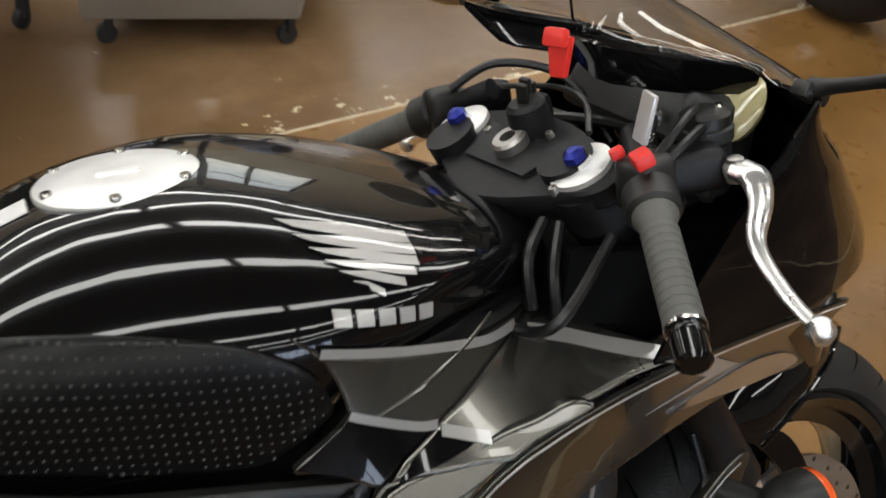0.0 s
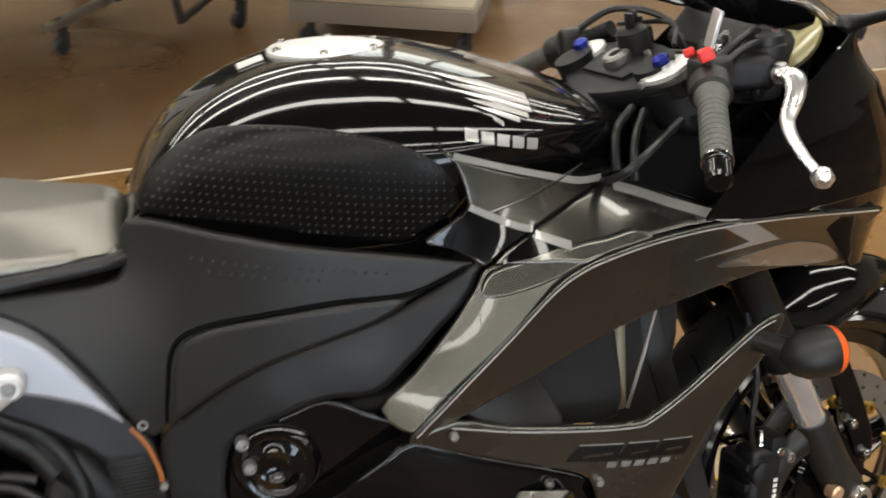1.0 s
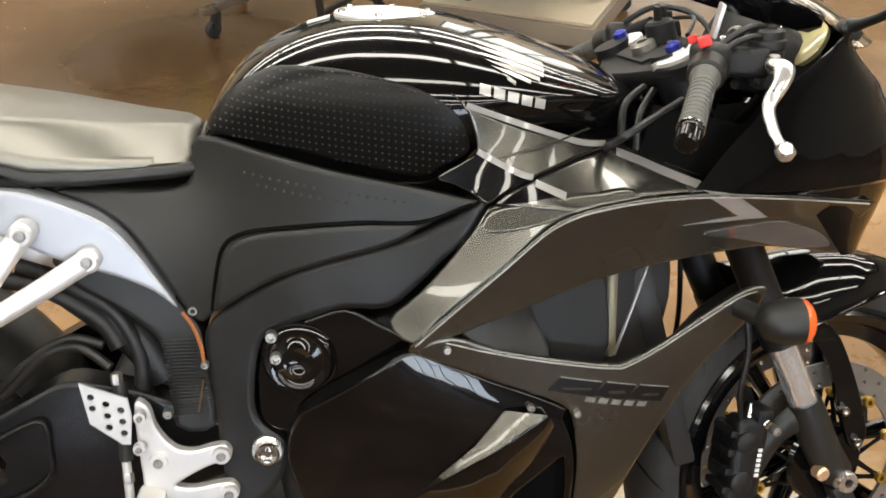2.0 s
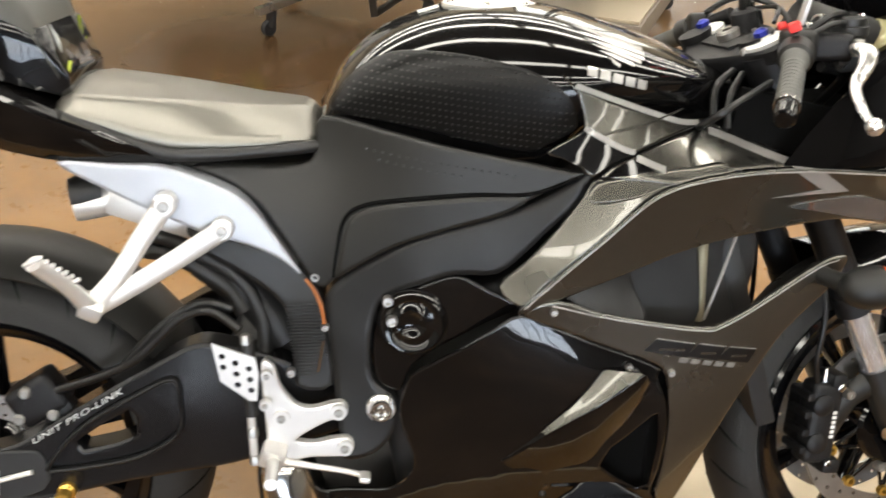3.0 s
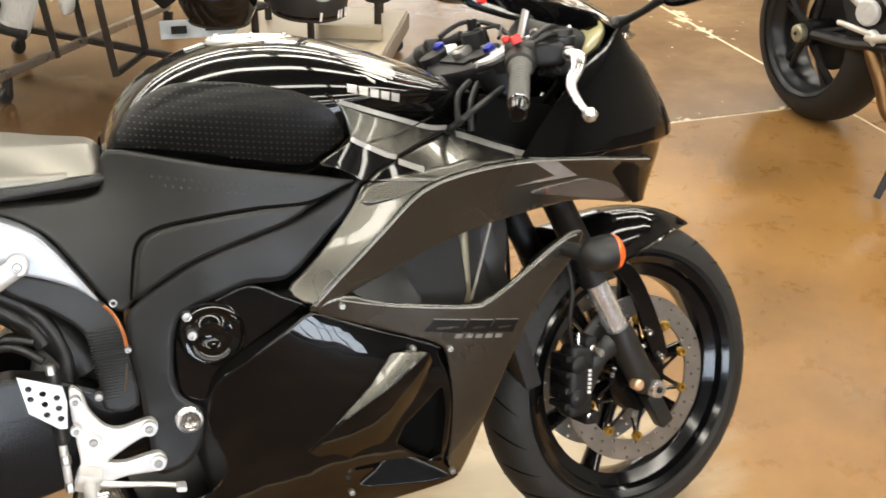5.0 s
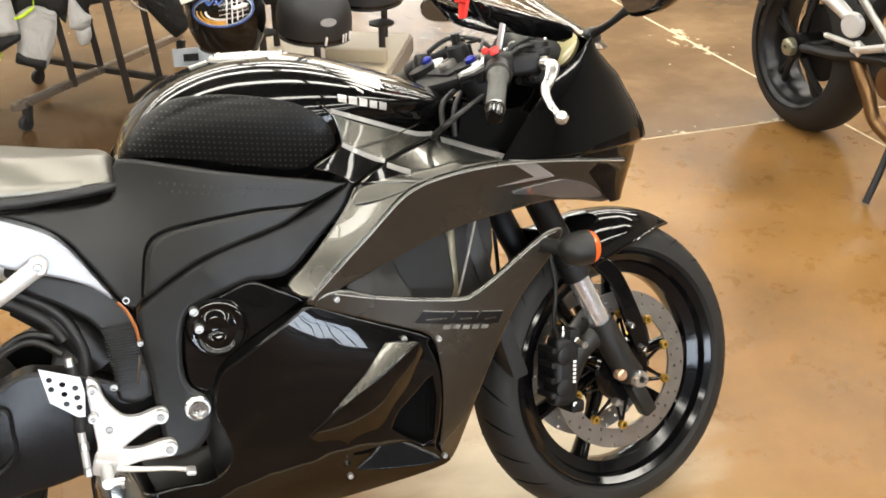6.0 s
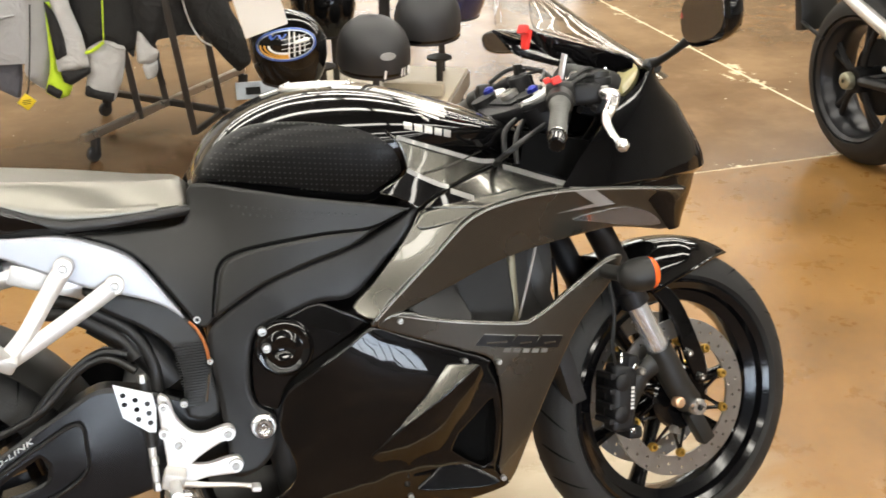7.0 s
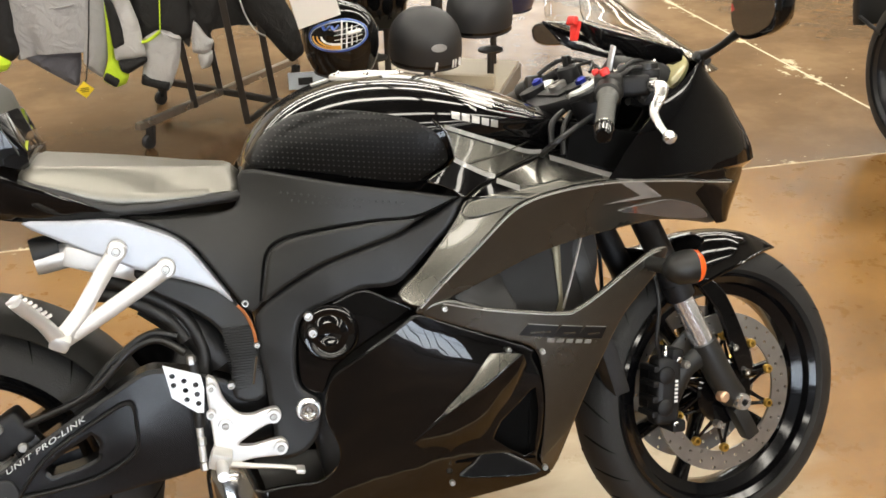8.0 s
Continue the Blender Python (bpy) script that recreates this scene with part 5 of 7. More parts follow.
for side in (-1, 1):
    c = Vector((1.105, -0.098, 0.9062)) if side < 0 else Vector((1.086, 0.098, 0.8978))
    tilt = Matrix.Translation(c) @ Matrix.Rotation(radians(-24), 4, "Y")
    part("bar_clamp", lathe([(0.027, -0.05), (0.036, -0.05), (0.037, -0.012), (0.027, -0.012)], 24, tilt, closed=True), CAST, bike)
    fc = part("fork_cap", lathe([(0, 0.008), (0.012, 0.008), (0.0125, 0.0045), (0.024, 0.004), (0.0290, 0.002), (0.0290, -0.02)], 28, tilt), CAP_ALLOY, bike, "silver fork cap with a blue adjuster")
    part("preload_adjuster", lathe([(0, 0.019), (0.005, 0.019), (0.007, 0.0175), (0.0105, 0.015), (0.0105, 0.004)], 6, tilt), BLUE, fc, "blue anodised hexagon")
    # clip-on bar, grip, bar end
    a0, a1 = Vector((1.1325, 0.149 * side, 0.914)), Vector((1.0545, 0.321 * side, 0.849))
    d = (a1 - a0).normalized()
    bar = part("handlebar", held(tube([a0 - d * 0.045, a0 + d * 0.05], 0.011, 14, 1, 1), side), CAST, bike)
    g = [a0 + d * 0.055, a0 + d * 0.062, a0 + d * 0.07, a0 + d * 0.168, a0 + d * 0.176]
    grip = part("grip", held(tube(g, [0.018, 0.0185, 0.0148, 0.0148, 0.016], 20, 1, 1), side), GRIP, bar, "grey-black rubber grip")
    for k in range(10):
        q = a0 + d * (0.08 + 0.009 * k)
        part("grip_rib", held(tube([q, q + d * 0.005], 0.0152, 20, 1, 1), side), GRIP, bar)
    part("bar_end", held(tube([a0 + d * 0.178, a0 + d * 0.181, a0 + d * 0.185, a0 + d * 0.186, a0 + d * 0.206, a0 + d * 0.209], [0.0125, 0.0145, 0.0145, 0.0135, 0.0135, 0.01], 18, 1, 1), side), GLOSS, bar, "black bar end weight")
    part("end_ring", held(tube([a0 + d * 0.1755, a0 + d * 0.1785], 0.0158, 18, 1, 1), side), CHROME, bar, "bright ring")
    part("throttle_housing", held(tube([a0 + d * 0.030, a0 + d * 0.033, a0 + d * 0.056, a0 + d * 0.059], [0.019, 0.0225, 0.0225, 0.019], 24, 1, 1), side), MATTE, bar, "black round throttle housing")
    sw = a0 + d * 0.018
    switch = part("switch_box", held(box(0.042, 0.036, 0.044, pose(*sw, 0, 0, -15 * side), 0.01, 3), side), MATTE, bike, "black switch housing")
    if side < 0:
        part("kill_switch", held(box(0.016, 0.02, 0.012, pose(sw.x - 0.012, sw.y - 0.014, sw.z + 0.026, 0, -20, -15), 0.003), side), RED, switch, "red engine stop switch")
        part("starter_button", held(box(0.012, 0.008, 0.01, pose(sw.x - 0.018, sw.y + 0.012, sw.z + 0.025, 0, -20, -15), 0.003), side), RED, switch)
    lv = [Vector((1.196, 0.186 * side, 0.907)), Vector((1.201, 0.203 * side, 0.903)), Vector((1.192, 0.222 * side, 0.89)), Vector((1.171, 0.244 * side, 0.868)), Vector((1.162, 0.287 * side, 0.848)), Vector((1.161, 0.325 * side, 0.834))]
    lever = part("lever", held(tube(lv, [0.0125, 0.0145, 0.0105, 0.008, 0.0072, 0.0062], 14, 0.65, 6), side), ALLOY, bike, "bright alloy lever with a ball end")
    part("lever_ball", held(lathe([(0, -0.0115), (0.007, -0.009), (0.0112, -0.002), (0.0112, 0.002), (0.007, 0.009), (0, 0.0115)], 18, pose(*lv[-1])), side), ALLOY, lever)
    part("lever_pivot", held(lathe([(0, 0.0105), (0.005, 0.0105), (0.007, 0.009), (0.007, -0.011)], 14, pose(*lv[0])), side), STEEL, lever)
    mc = Vector((1.166, 0.155 * side, 0.905))
    part("master_cylinder", held(box(0.07, 0.034, 0.036, pose(*mc, 0, 0, 20 * side), 0.01, 3), side), CAST, bar)

# brake fluid reservoir on its stalk
res = part("fluid_reservoir", held(lathe([(0, -0.03), (0.018, -0.03), (0.021, -0.026), (0.022, 0.016), (0.024, 0.018), (0.024, 0.028), (0.02, 0.031), (0, 0.031)], 24, pose(1.205, -0.135, 0.90))), DARK, bike, "black brake fluid reservoir")
part("reservoir_bracket", held(box(0.005, 0.018, 0.042, pose(1.138, -0.148, 0.954, 8, 12, 0), 0.002)), SILVER, res, "bright alloy bracket")
part("reservoir_hose", held(tube([(1.2, -0.13, 0.90), (1.19, -0.14, 0.89), (1.18, -0.145, 0.885), (1.17, -0.155, 0.885)], 0.006, 10)), HOSE, res)
# ignition lock and key ring
lock = part("ignition_lock", join(lathe([(0, 0.030), (0.015, 0.030), (0.019, 0.026), (0.021, 0.0), (0.021, -0.012)], 20, pose(1.116, 0.004, 0.910, 0, -14, 0)), box(0.034, 0.03, 0.026, pose(1.124, 0.022, 0.922, 0, -14, 20), 0.006)), CAST, bike, "black ignition lock")
for x, y, z, h in ((1.106, 0.0, 0.947, 0.022), (1.118, 0.016, 0.945, 0.026), (1.130, 0.03, 0.940, 0.018)):
    part("lock_tab", box(0.006, 0.011, h, pose(x, y, z, 8, -14, 25), 0.002), MATTE, lock)
# cables, hoses and wiring between the bars
for pts, r, mt in (([(1.15, -0.12, 0.88), (1.2, -0.06, 0.9), (1.19, 0.06, 0.89), (1.15, 0.13, 0.88)], 0.006, HOSE), ([(1.16, -0.16, 0.88), (1.21, -0.12, 0.86), (1.2, -0.05, 0.8), (1.17, 0, 0.72)], 0.007, HOSE), ([(1.10, -0.15, 0.86), (1.02, -0.20, 0.83), (1.01, -0.14, 0.80), (1.05, -0.08, 0.78)], 0.005, HOSE), ([(1.03, -0.135, 0.81), (1.035, -0.125, 0.85), (1.065, -0.10, 0.868)], 0.0055, HOSE), ([(1.045, -0.15, 0.80), (1.05, -0.14, 0.84), (1.075, -0.11, 0.866)], 0.005, HOSE), ([(1.18, -0.17, 0.88), (1.22, -0.13, 0.905), (1.23, -0.06, 0.90)], 0.006, HOSE), ([(1.15, 0.14, 0.88), (1.2, 0.1, 0.88), (1.19, 0.03, 0.84)], 0.006, HOSE)):
    part("cable", held(tube(pts, r, 8)), mt, bike)
part("stem_nut", lathe([(0.008, 0.004), (0.008, 0.012), (0.015, 0.012), (0.018, 0.009), (0.018, 0.0), (0.024, -0.001), (0.024, -0.008)], 24, CLAMP @ pose(-0.004, 0, 0.001)), STEEL, bike, "steering stem nut")
for x, y, r in ((-0.030, -0.098, 0.0045), (-0.030, 0.098, 0.0045), (0.004, -0.055, 0.0045), (0.004, 0.055, 0.0045), (0.022, -0.026, 0.004)):
    part("clamp_bolt", lathe([(0, 0.001), (0.4 * r, 0.001), (0.45 * r, 0.004), (0.85 * r, 0.004), (r, 0.002), (r, -0.01)], 12, CLAMP @ pose(x, y, -0.001)), STEEL, clamp)
part("banjo_bolt", lathe([(0, 0.012), (0.005, 0.012), (0.0065, 0.009), (0.0065, 0.004), (0.009, 0.003), (0.009, -0.004), (0, -0.004)], 12, pose(1.150, -0.128, 0.922, 0, 30, 0)), CHROME, bike)
for pts, r, mt in (([(1.150, -0.128, 0.922), (1.175, -0.105, 0.935), (1.20, -0.06, 0.925), (1.205, -0.01, 0.88), (1.19, 0.02, 0.80)], 0.0052, HOSE), ([(1.135, -0.165, 0.925), (1.175, -0.15, 0.945), (1.215, -0.11, 0.935), (1.235, -0.06, 0.89)], 0.0042, HOSE), ([(1.13, -0.175, 0.918), (1.17, -0.165, 0.935), (1.21, -0.13, 0.925), (1.235, -0.08, 0.885)], 0.0042, HOSE), ([(1.10, 0.15, 0.92), (1.14, 0.12, 0.945), (1.19, 0.07, 0.93), (1.21, 0.02, 0.87)], 0.0045, HOSE), ([(1.12, -0.09, 0.93), (1.14, -0.05, 0.945), (1.15, 0.02, 0.94), (1.13, 0.09, 0.93)], 0.003, HOSE)):
    part("cable", tube(pts, r, 8), mt, bike)
part("hose_union", tube([(1.172, -0.108, 0.934), (1.182, -0.095, 0.934)], 0.0075, 10, 1, 1), ALLOY, bike)
part("reservoir_cap", lathe([(0, 0.008), (0.018, 0.008), (0.0215, 0.005), (0.0215, -0.004)], 24, pose(1.205, -0.135, 0.934)), MATTE, res)
for k in range(2):
    part("cap_screw", lathe([(0, 0.0025), (0.003, 0.0025), (0.004, 0.0)], 8, pose(1.205 + 0.014 * (2 * k - 1), -0.135, 0.942)), CHROME, res)
part("brake_light_switch", box(0.02, 0.014, 0.012, pose(1.185, -0.165, 0.888, 0, 0, 20), 0.003), DARK, bike)
part("lever_adjuster", lathe([(0, 0.007), (0.008, 0.007), (0.0095, 0.004), (0.0095, -0.004), (0.008, -0.007), (0, -0.007)], 16, pose(1.196, -0.186, 0.906, 70, 0, 30)), CALIPER, bike)
# black boxes added to fill the cockpit, their colour doing duty as shade
part("cockpit_liner", box(0.26, 0.27, 0.02, pose(1.17, 0, 0.79, 0, 0, 0), 0.006), CAVITY_SHADE, bike)
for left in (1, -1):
    part("cockpit_block", box(0.20, 0.02, 0.11, pose(1.15, -0.13 * left, 0.775, 0, 14, 0), 0.006), CAVITY_SHADE, bike)
tagf = part("red_tag", held(box(0.010, 0.022, 0.016, pose(1.090, -0.098, 1.020, 0, 20, 20), 0.004)), RED, bike, "red plastic tag on the screen edge")
part("tag_tongue", held(box(0.008, 0.015, 0.034, pose(1.096, -0.092, 1.002, 0, 12, 20), 0.003, 2, (1, 1.6))), RED, tagf)

# --- frame, covers, seat, tail ---
SPAR = [(0.846, -.205, 0.756), (0.853, -.213, 0.751), (0.830, -.211, 0.712), (0.800, -.206, 0.682), (0.771, -.198, 0.651), (0.733, -.190, 0.620), (0.678, -.182, 0.618), (0.631, -.174, 0.603), (0.590, -.167, 0.587), (0.572, -.163, 0.567), (0.562, -.162, 0.525), (0.559, -.162, 0.481), (0.567, -.162, 0.453), (0.593, -.163, 0.429), (0.594, -.163, 0.396), (0.579, -.160, 0.362), (0.553, -.158, 0.340), (0.516, -.158, 0.336), (0.512, -.156, 0.381), (0.509, -.153, 0.431), (0.507, -.150, 0.480), (0.502, -.147, 0.529), (0.502, -.145, 0.577), (0.521, -.147, 0.604), (0.571, -.156, 0.638), (0.628, -.168, 0.668), (0.694, -.178, 0.688), (0.760, -.187, 0.708), (0.807, -.197, 0.731)]
both("frame_spar", FRAME, SPAR, "satin dark grey alloy frame spar", thick=0.05, lip=0.010, lift=-0.002, surface=plate_fit(SPAR + [(0.70, -.193, 0.655), (0.62, -.181, 0.63), (0.535, -.165, 0.53)], 6e-3))
COVER = [(0.508, -.100, 0.823), (0.590, -.150, 0.811), (0.659, -.172, 0.795), (0.730, -.184, 0.780), (0.783, -.194, 0.770), (0.828, -.202, 0.761), (0.842, -.205, 0.757), (0.807, -.200, 0.741), (0.760, -.192, 0.717), (0.704, -.183, 0.700), (0.639, -.173, 0.681), (0.582, -.160, 0.656), (0.533, -.150, 0.625), (0.508, -.141, 0.600), (0.497, -.136, 0.595), (0.484, -.134, 0.606), (0.451, -.128, 0.661), (0.416, -.120, 0.713), (0.375, -.115, 0.743), (0.333, -.108, 0.762), (0.395, -.100, 0.762), (0.476, -.100, 0.760), (0.497, -.095, 0.778)]
cover_shape = plate_fit(COVER + [(0.56, -.145, 0.73), (0.66, -.176, 0.745), (0.47, -.118, 0.72)], 4e-3)
both("side_cover", MATTE, COVER, "matte black plastic side cover", thick=0.010, lift=0.006, lip=0.006, surface=cover_shape)
DOTTED = [(0.545, 0.797), (0.62, 0.786), (0.70, 0.771), (0.775, 0.757), (0.74, 0.750), (0.66, 0.757), (0.58, 0.772)]
for left in (1, -1):
    dots = bmesh.new()
    for r in range(5):
        for c in range(26):
            x, z = 0.54 + c * 0.0105 + (r % 2) * 0.005, 0.757 + r * 0.0105 - (c - 13) * 0.0017
            if inside(DOTTED, (x, z)):
                y = float(cover_shape(np.array([[x, z]]))[0]) - 0.0061
                dots = join(dots, lathe([(0.0022, 0), (0.0016, 0.0008), (0, 0.001)], 6, pose(x, y * left, z, 90 * left, 0, 0)))
    d = part("raised_dots", dots, MATTE, bike)
    d["kind"] = "stuff"
# lower raised step of the side cover
both("side_cover_step", MATTE, [(0.770, -.197, 0.728), (0.70, -.188, 0.728), (0.62, -.172, 0.720), (0.565, -.158, 0.709), (0.537, -.150, 0.688), (0.524, -.147, 0.64), (0.519, -.146, 0.612), (0.545, -.152, 0.628), (0.60, -.165, 0.66), (0.67, -.18, 0.685), (0.74, -.192, 0.706)], "matte black plastic", thick=0.014, lift=0.0125, lip=0.007, surface=cover_shape)
# black tube laid on the cover where the step's edge lies in shade
for left in (1, -1):
    line = [(x, float(cover_shape(np.array([[x, z]]))[0]) - 0.0068, z) for x, z in ((0.835, 0.7545), (0.775, 0.7325), (0.70, 0.7310), (0.62, 0.7235), (0.562, 0.7125), (0.533, 0.692), (0.520, 0.645), (0.514, 0.612))]
    part("cover_shade_line", tube([(x, y * left, z) for x, y, z in line], [0.002, 0.0034, 0.0036, 0.0036, 0.0036, 0.0034, 0.0028, 0.002], 8, 0.8, 5), CAVITY_SHADE, bike, "dark line standing in for shade along the moulded step")
PLATE = [(0.165, -.140, 0.780), (0.234, -.142, 0.776), (0.297, -.144, 0.771), (0.347, -.142, 0.753), (0.393, -.140, 0.728), (0.419, -.138, 0.699), (0.445, -.136, 0.657), (0.470, -.135, 0.613), (0.443, -.138, 0.637), (0.401, -.140, 0.659), (0.343, -.142, 0.680), (0.292, -.143, 0.706), (0.236, -.142, 0.736)]
both("subframe_plate", PLATE_PAINT, PLATE, "silver cast subframe rail", thick=0.035, lip=0.006, lift=0.004)
both("subframe_tube", FRAME, [(0.45, -.128, 0.636), (0.475, -.13, 0.61), (0.495, -.14, 0.58), (0.5, -.145, 0.53), (0.505, -.148, 0.45), (0.455, -.145, 0.45), (0.455, -.14, 0.52), (0.44, -.135, 0.57), (0.395, -.13, 0.61), (0.34, -.125, 0.645), (0.32, -.12, 0.68), (0.39, -.125, 0.66)], "satin black frame rear leg", thick=0.03, lip=0.008)
for k in range(24):
    z = 0.572 - 0.0046 * k
    part("ridge", box(0.050, 0.0020, 0.0019, pose(0.470 + 0.0004 * k, -0.1455 + 0.0006 * abs(k - 12) / 12, z, 0, 0, 0), 0.0007, 1), FRAME, bike)
part("link_rod", tube([(0.4965, -.152, 0.5205), (0.4866, -.152, 0.474)], 0.0022, 8, 1, 1), CHROME, bike, "thin bright rod")
part("clip_strap", tube([(0.476, -.142, 0.608), (0.488, -.148, 0.592), (0.497, -.152, 0.565), (0.499, -.152, 0.54)], 0.0018, 8, 1.6), material("orange_wire", (0.32, 0.11, 0.03), 0.4), bike, "orange cable sleeve")
for at, r in (((0.489, -.137, 0.609), 0.0075), ((0.587, -.170, 0.582), 0.009), ((0.5912, -.172, 0.5533), 0.009), ((0.451, -.167, 0.482), 0.0075), ((0.500, -.151, 0.54), 0.006)):
    bolt(bike, at, r, 0.007)
piv = part("swingarm_pivot", lathe([(0, 0.003), (0.004, 0.003), (0.0075, 0.0005), (0.0105, 0.0005), (0.0112, 0.007), (0.0122, 0.009), (0.0145, 0.009), (0.0160, 0.007), (0.0160, -0.012)], 28, pose(0.572, -0.168, 0.419, 90, 0, 0)), CHROME, bike, "bright round pivot nut", sharp=25)
part("pivot_washer", lathe([(0.012, 0.001), (0.0185, 0.001), (0.0205, -0.001), (0.0205, -0.012)], 28, pose(0.572, -0.166, 0.419, 90, 0, 0)), ALLOY, piv)

seat_rings, edge_rings = [], []
for k in range(29):
    t = k / 28
    x = 0.166 + 0.338 * t
    tuck = 0.014 * max(0.0, 1 - (28 - k) / 2) ** 2
    ridge = float(np.interp(t, (0, 0.07, 0.42, 0.75, 1), (0.853, 0.864, 0.853, 0.841, 0.837))) - tuck
    low = min(ridge - 0.010, float(np.interp(t, (0, 0.18, 0.3, 0.42, 0.6, 1), (0.836, 0.812, 0.792, 0.779, 0.776, 0.779))))
    crown = 0.013 - 0.014 * t ** 0.7
    inset = 0.062 * t ** 1.3
    ridge -= 0.20 * inset
    wide = 0.134 - 0.010 * t - 0.020 * t ** 3 - 0.012 * max(0.0, 1 - k / 3) ** 2 - 0.6 * tuck
    low = min(low, ridge - 0.010)
    h = ridge - low
    foot, edge = Vector((-wide, low + 0.30 * h)), Vector((-wide + 0.016 + inset, ridge))
    side = [foot.lerp(edge, q) + Vector((-0.6, 0.4)) * 0.14 * h * q * (1 - q) for q in (0.0, 0.2, 0.4, 0.6, 0.8, 0.93)]
    rest = edge.x + 0.012
    sec = [(-wide + 0.008, low + 0.08 * h), (-wide + 0.0015, low + 0.18 * h)] + [(q.x, q.y) for q in side] + [(edge.x + 0.003, ridge + 0.0005), (rest, ridge + 0.08 * crown), (rest * 0.7, ridge + 0.45 * crown), (rest * 0.35, ridge + 0.85 * crown), (0, ridge + crown)]
    seat_rings.append([Vector((x - tuck * 0.2, y, z)) for y, z in sec] + [Vector((x, -y, z)) for y, z in sec[-2::-1]])
    edge_rings.append(Vector((x, -wide - 0.001, low + 0.004)))
seat = part("seat", loft(seat_rings), VINYL, bike, "grey-black vinyl rider seat with a satin sheen", sharp=70)
for s in (1, -1):
    part("seat_edge", tube([(q.x, q.y * s, q.z) for q in edge_rings[::2]], 0.0085, 10, 1.0, 3), PIPING, seat, "black lower seat edge")
part("seat_rail", box(0.30, 0.18, 0.06, pose(0.35, 0, 0.735, 0, 3, 0), 0.01), DARK, bike)

tail_rings = []
for k in range(16):
    t = k / 15
    x = 0.31 - 0.60 * t
    low = 0.765 + 0.02 * t + 0.20 * t * t
    top = 0.775 + 0.125 * min(1, t * 1.9) ** 0.8 + 0.12 * t * t
    wide = 0.132 + 0.036 * math.sin(min(1, t * 1.6) * math.pi) - 0.07 * t * t
    h = top - low
    half = [(0.84 * wide, low), (0.90 * wide, low + 0.16 * h), (0.94 * wide, low + 0.36 * h), (0.97 * wide, low + 0.58 * h), (0.99 * wide, low + 0.78 * h), (0.995 * wide, low + 0.90 * h), (0.97 * wide, low + 0.97 * h), (0.45 * wide, top)]
    sec = [(-y, z) for y, z in half] + [half[-1]] + half[-2::-1]
    tail_rings.append([Vector((x, y, z)) for y, z in sec] + [Vector((x, sec[j][0] * 0.6, low - 0.006)) for j in (15, 0)])
part("tail_cowl", loft(tail_rings), GLOSS, bike, "gloss black tail cowl")
hump, pillow = [], []
for k in range(12):
    t = k / 11
    x = 0.182 - 0.30 * t
    wide = 0.080 + 0.042 * math.sin(min(1, t * 2.5 + 0.2) * math.pi / 2) - 0.03 * t
    base, top = 0.855 + 0.10 * t, 0.885 + 0.062 * min(1, t * 9) ** 0.7 + 0.09 * t
    h = top - base
    half = [(0.95 * wide, base), (0.97 * wide, base + 0.3 * h), (0.99 * wide, base + 0.62 * h), (1.0 * wide, base + 0.86 * h), (0.97 * wide, base + 0.97 * h), (0.45 * wide, top)]
    hump.append([Vector((x, -y, z)) for y, z in half] + [Vector((x, y, z)) for y, z in half[::-1]])
    arc = [math.pi * j / 16 for j in range(17)]
    grow = min(1, t * 7) ** 0.6
    pillow.append([Vector((x - 0.012, -(wide + 0.004) * math.copysign(abs(math.cos(a)) ** 0.5, math.cos(a)), top - 0.004 + (0.012 + 0.034 * grow) * math.sin(a) ** 0.6)) for a in arc])
part("tail_hump", loft(hump), GLOSS, bike, "gloss black hump under the passenger seat")
part("passenger_seat", loft(pillow), TAILPAD, bike, "dark grey passenger seat")
part("seat_strap", tube([(0.182, -0.078, 0.902), (0.179, -0.08, 0.889), (0.176, -0.082, 0.872)], 0.003, 8, 0.8), material("lime_webbing", (0.45, 0.5, 0.05), 0.7), bike, "lime webbing end")

# --- passenger foot peg bracket ---
peg = part("passenger_peg_bracket", tube([(0.372, -.158, 0.686), (0.31, -.175, 0.652), (0.25, -.195, 0.622), (0.21, -.21, 0.606)], [0.0145, 0.0135, 0.013, 0.015], 12, 0.45, 5, up=(0, 1, 0)), SILVER, bike, "bright alloy passenger peg bracket")
part("upper_arm", tube([(0.302, -.165, 0.725), (0.272, -.18, 0.685), (0.24, -.195, 0.64), (0.212, -.21, 0.61)], [0.0145, 0.0135, 0.013, 0.015], 12, 0.45, 5, up=(0, 1, 0)), SILVER, peg)
for at in ((0.302, -.168, 0.725), (0.372, -.158, 0.686)):
    part("boss", lathe([(0, 0.006), (0.012, 0.006), (0.0155, 0.003), (0.0155, -0.02)], 20, pose(*at, 90, 0, 0)), SILVER, peg)
    bolt(peg, (at[0], at[1] - 0.006, at[2]), 0.0085, 0.005)
part("foot_peg", tube([(0.204, -.214, 0.607), (0.19, -.235, 0.64), (0.172, -.262, 0.672), (0.163, -.276, 0.688)], [0.014, 0.012, 0.0125, 0.012], 12, 0.9, 4), SILVER, peg, "folded ribbed foot peg")
for k in range(7):
    t = k / 6
    q = Vector((0.193, -.238, 0.648)).lerp(Vector((0.164, -.28, 0.692)), t)
    part("peg_rib", box(0.026, 0.006, 0.005, pose(*q, 45, -25, 0), 0.0015, 1), SILVER, peg)
part("peg_hinge", box(0.03, 0.035, 0.024, pose(0.207, -.212, 0.606, 20, 30, 10), 0.006), SILVER, peg)
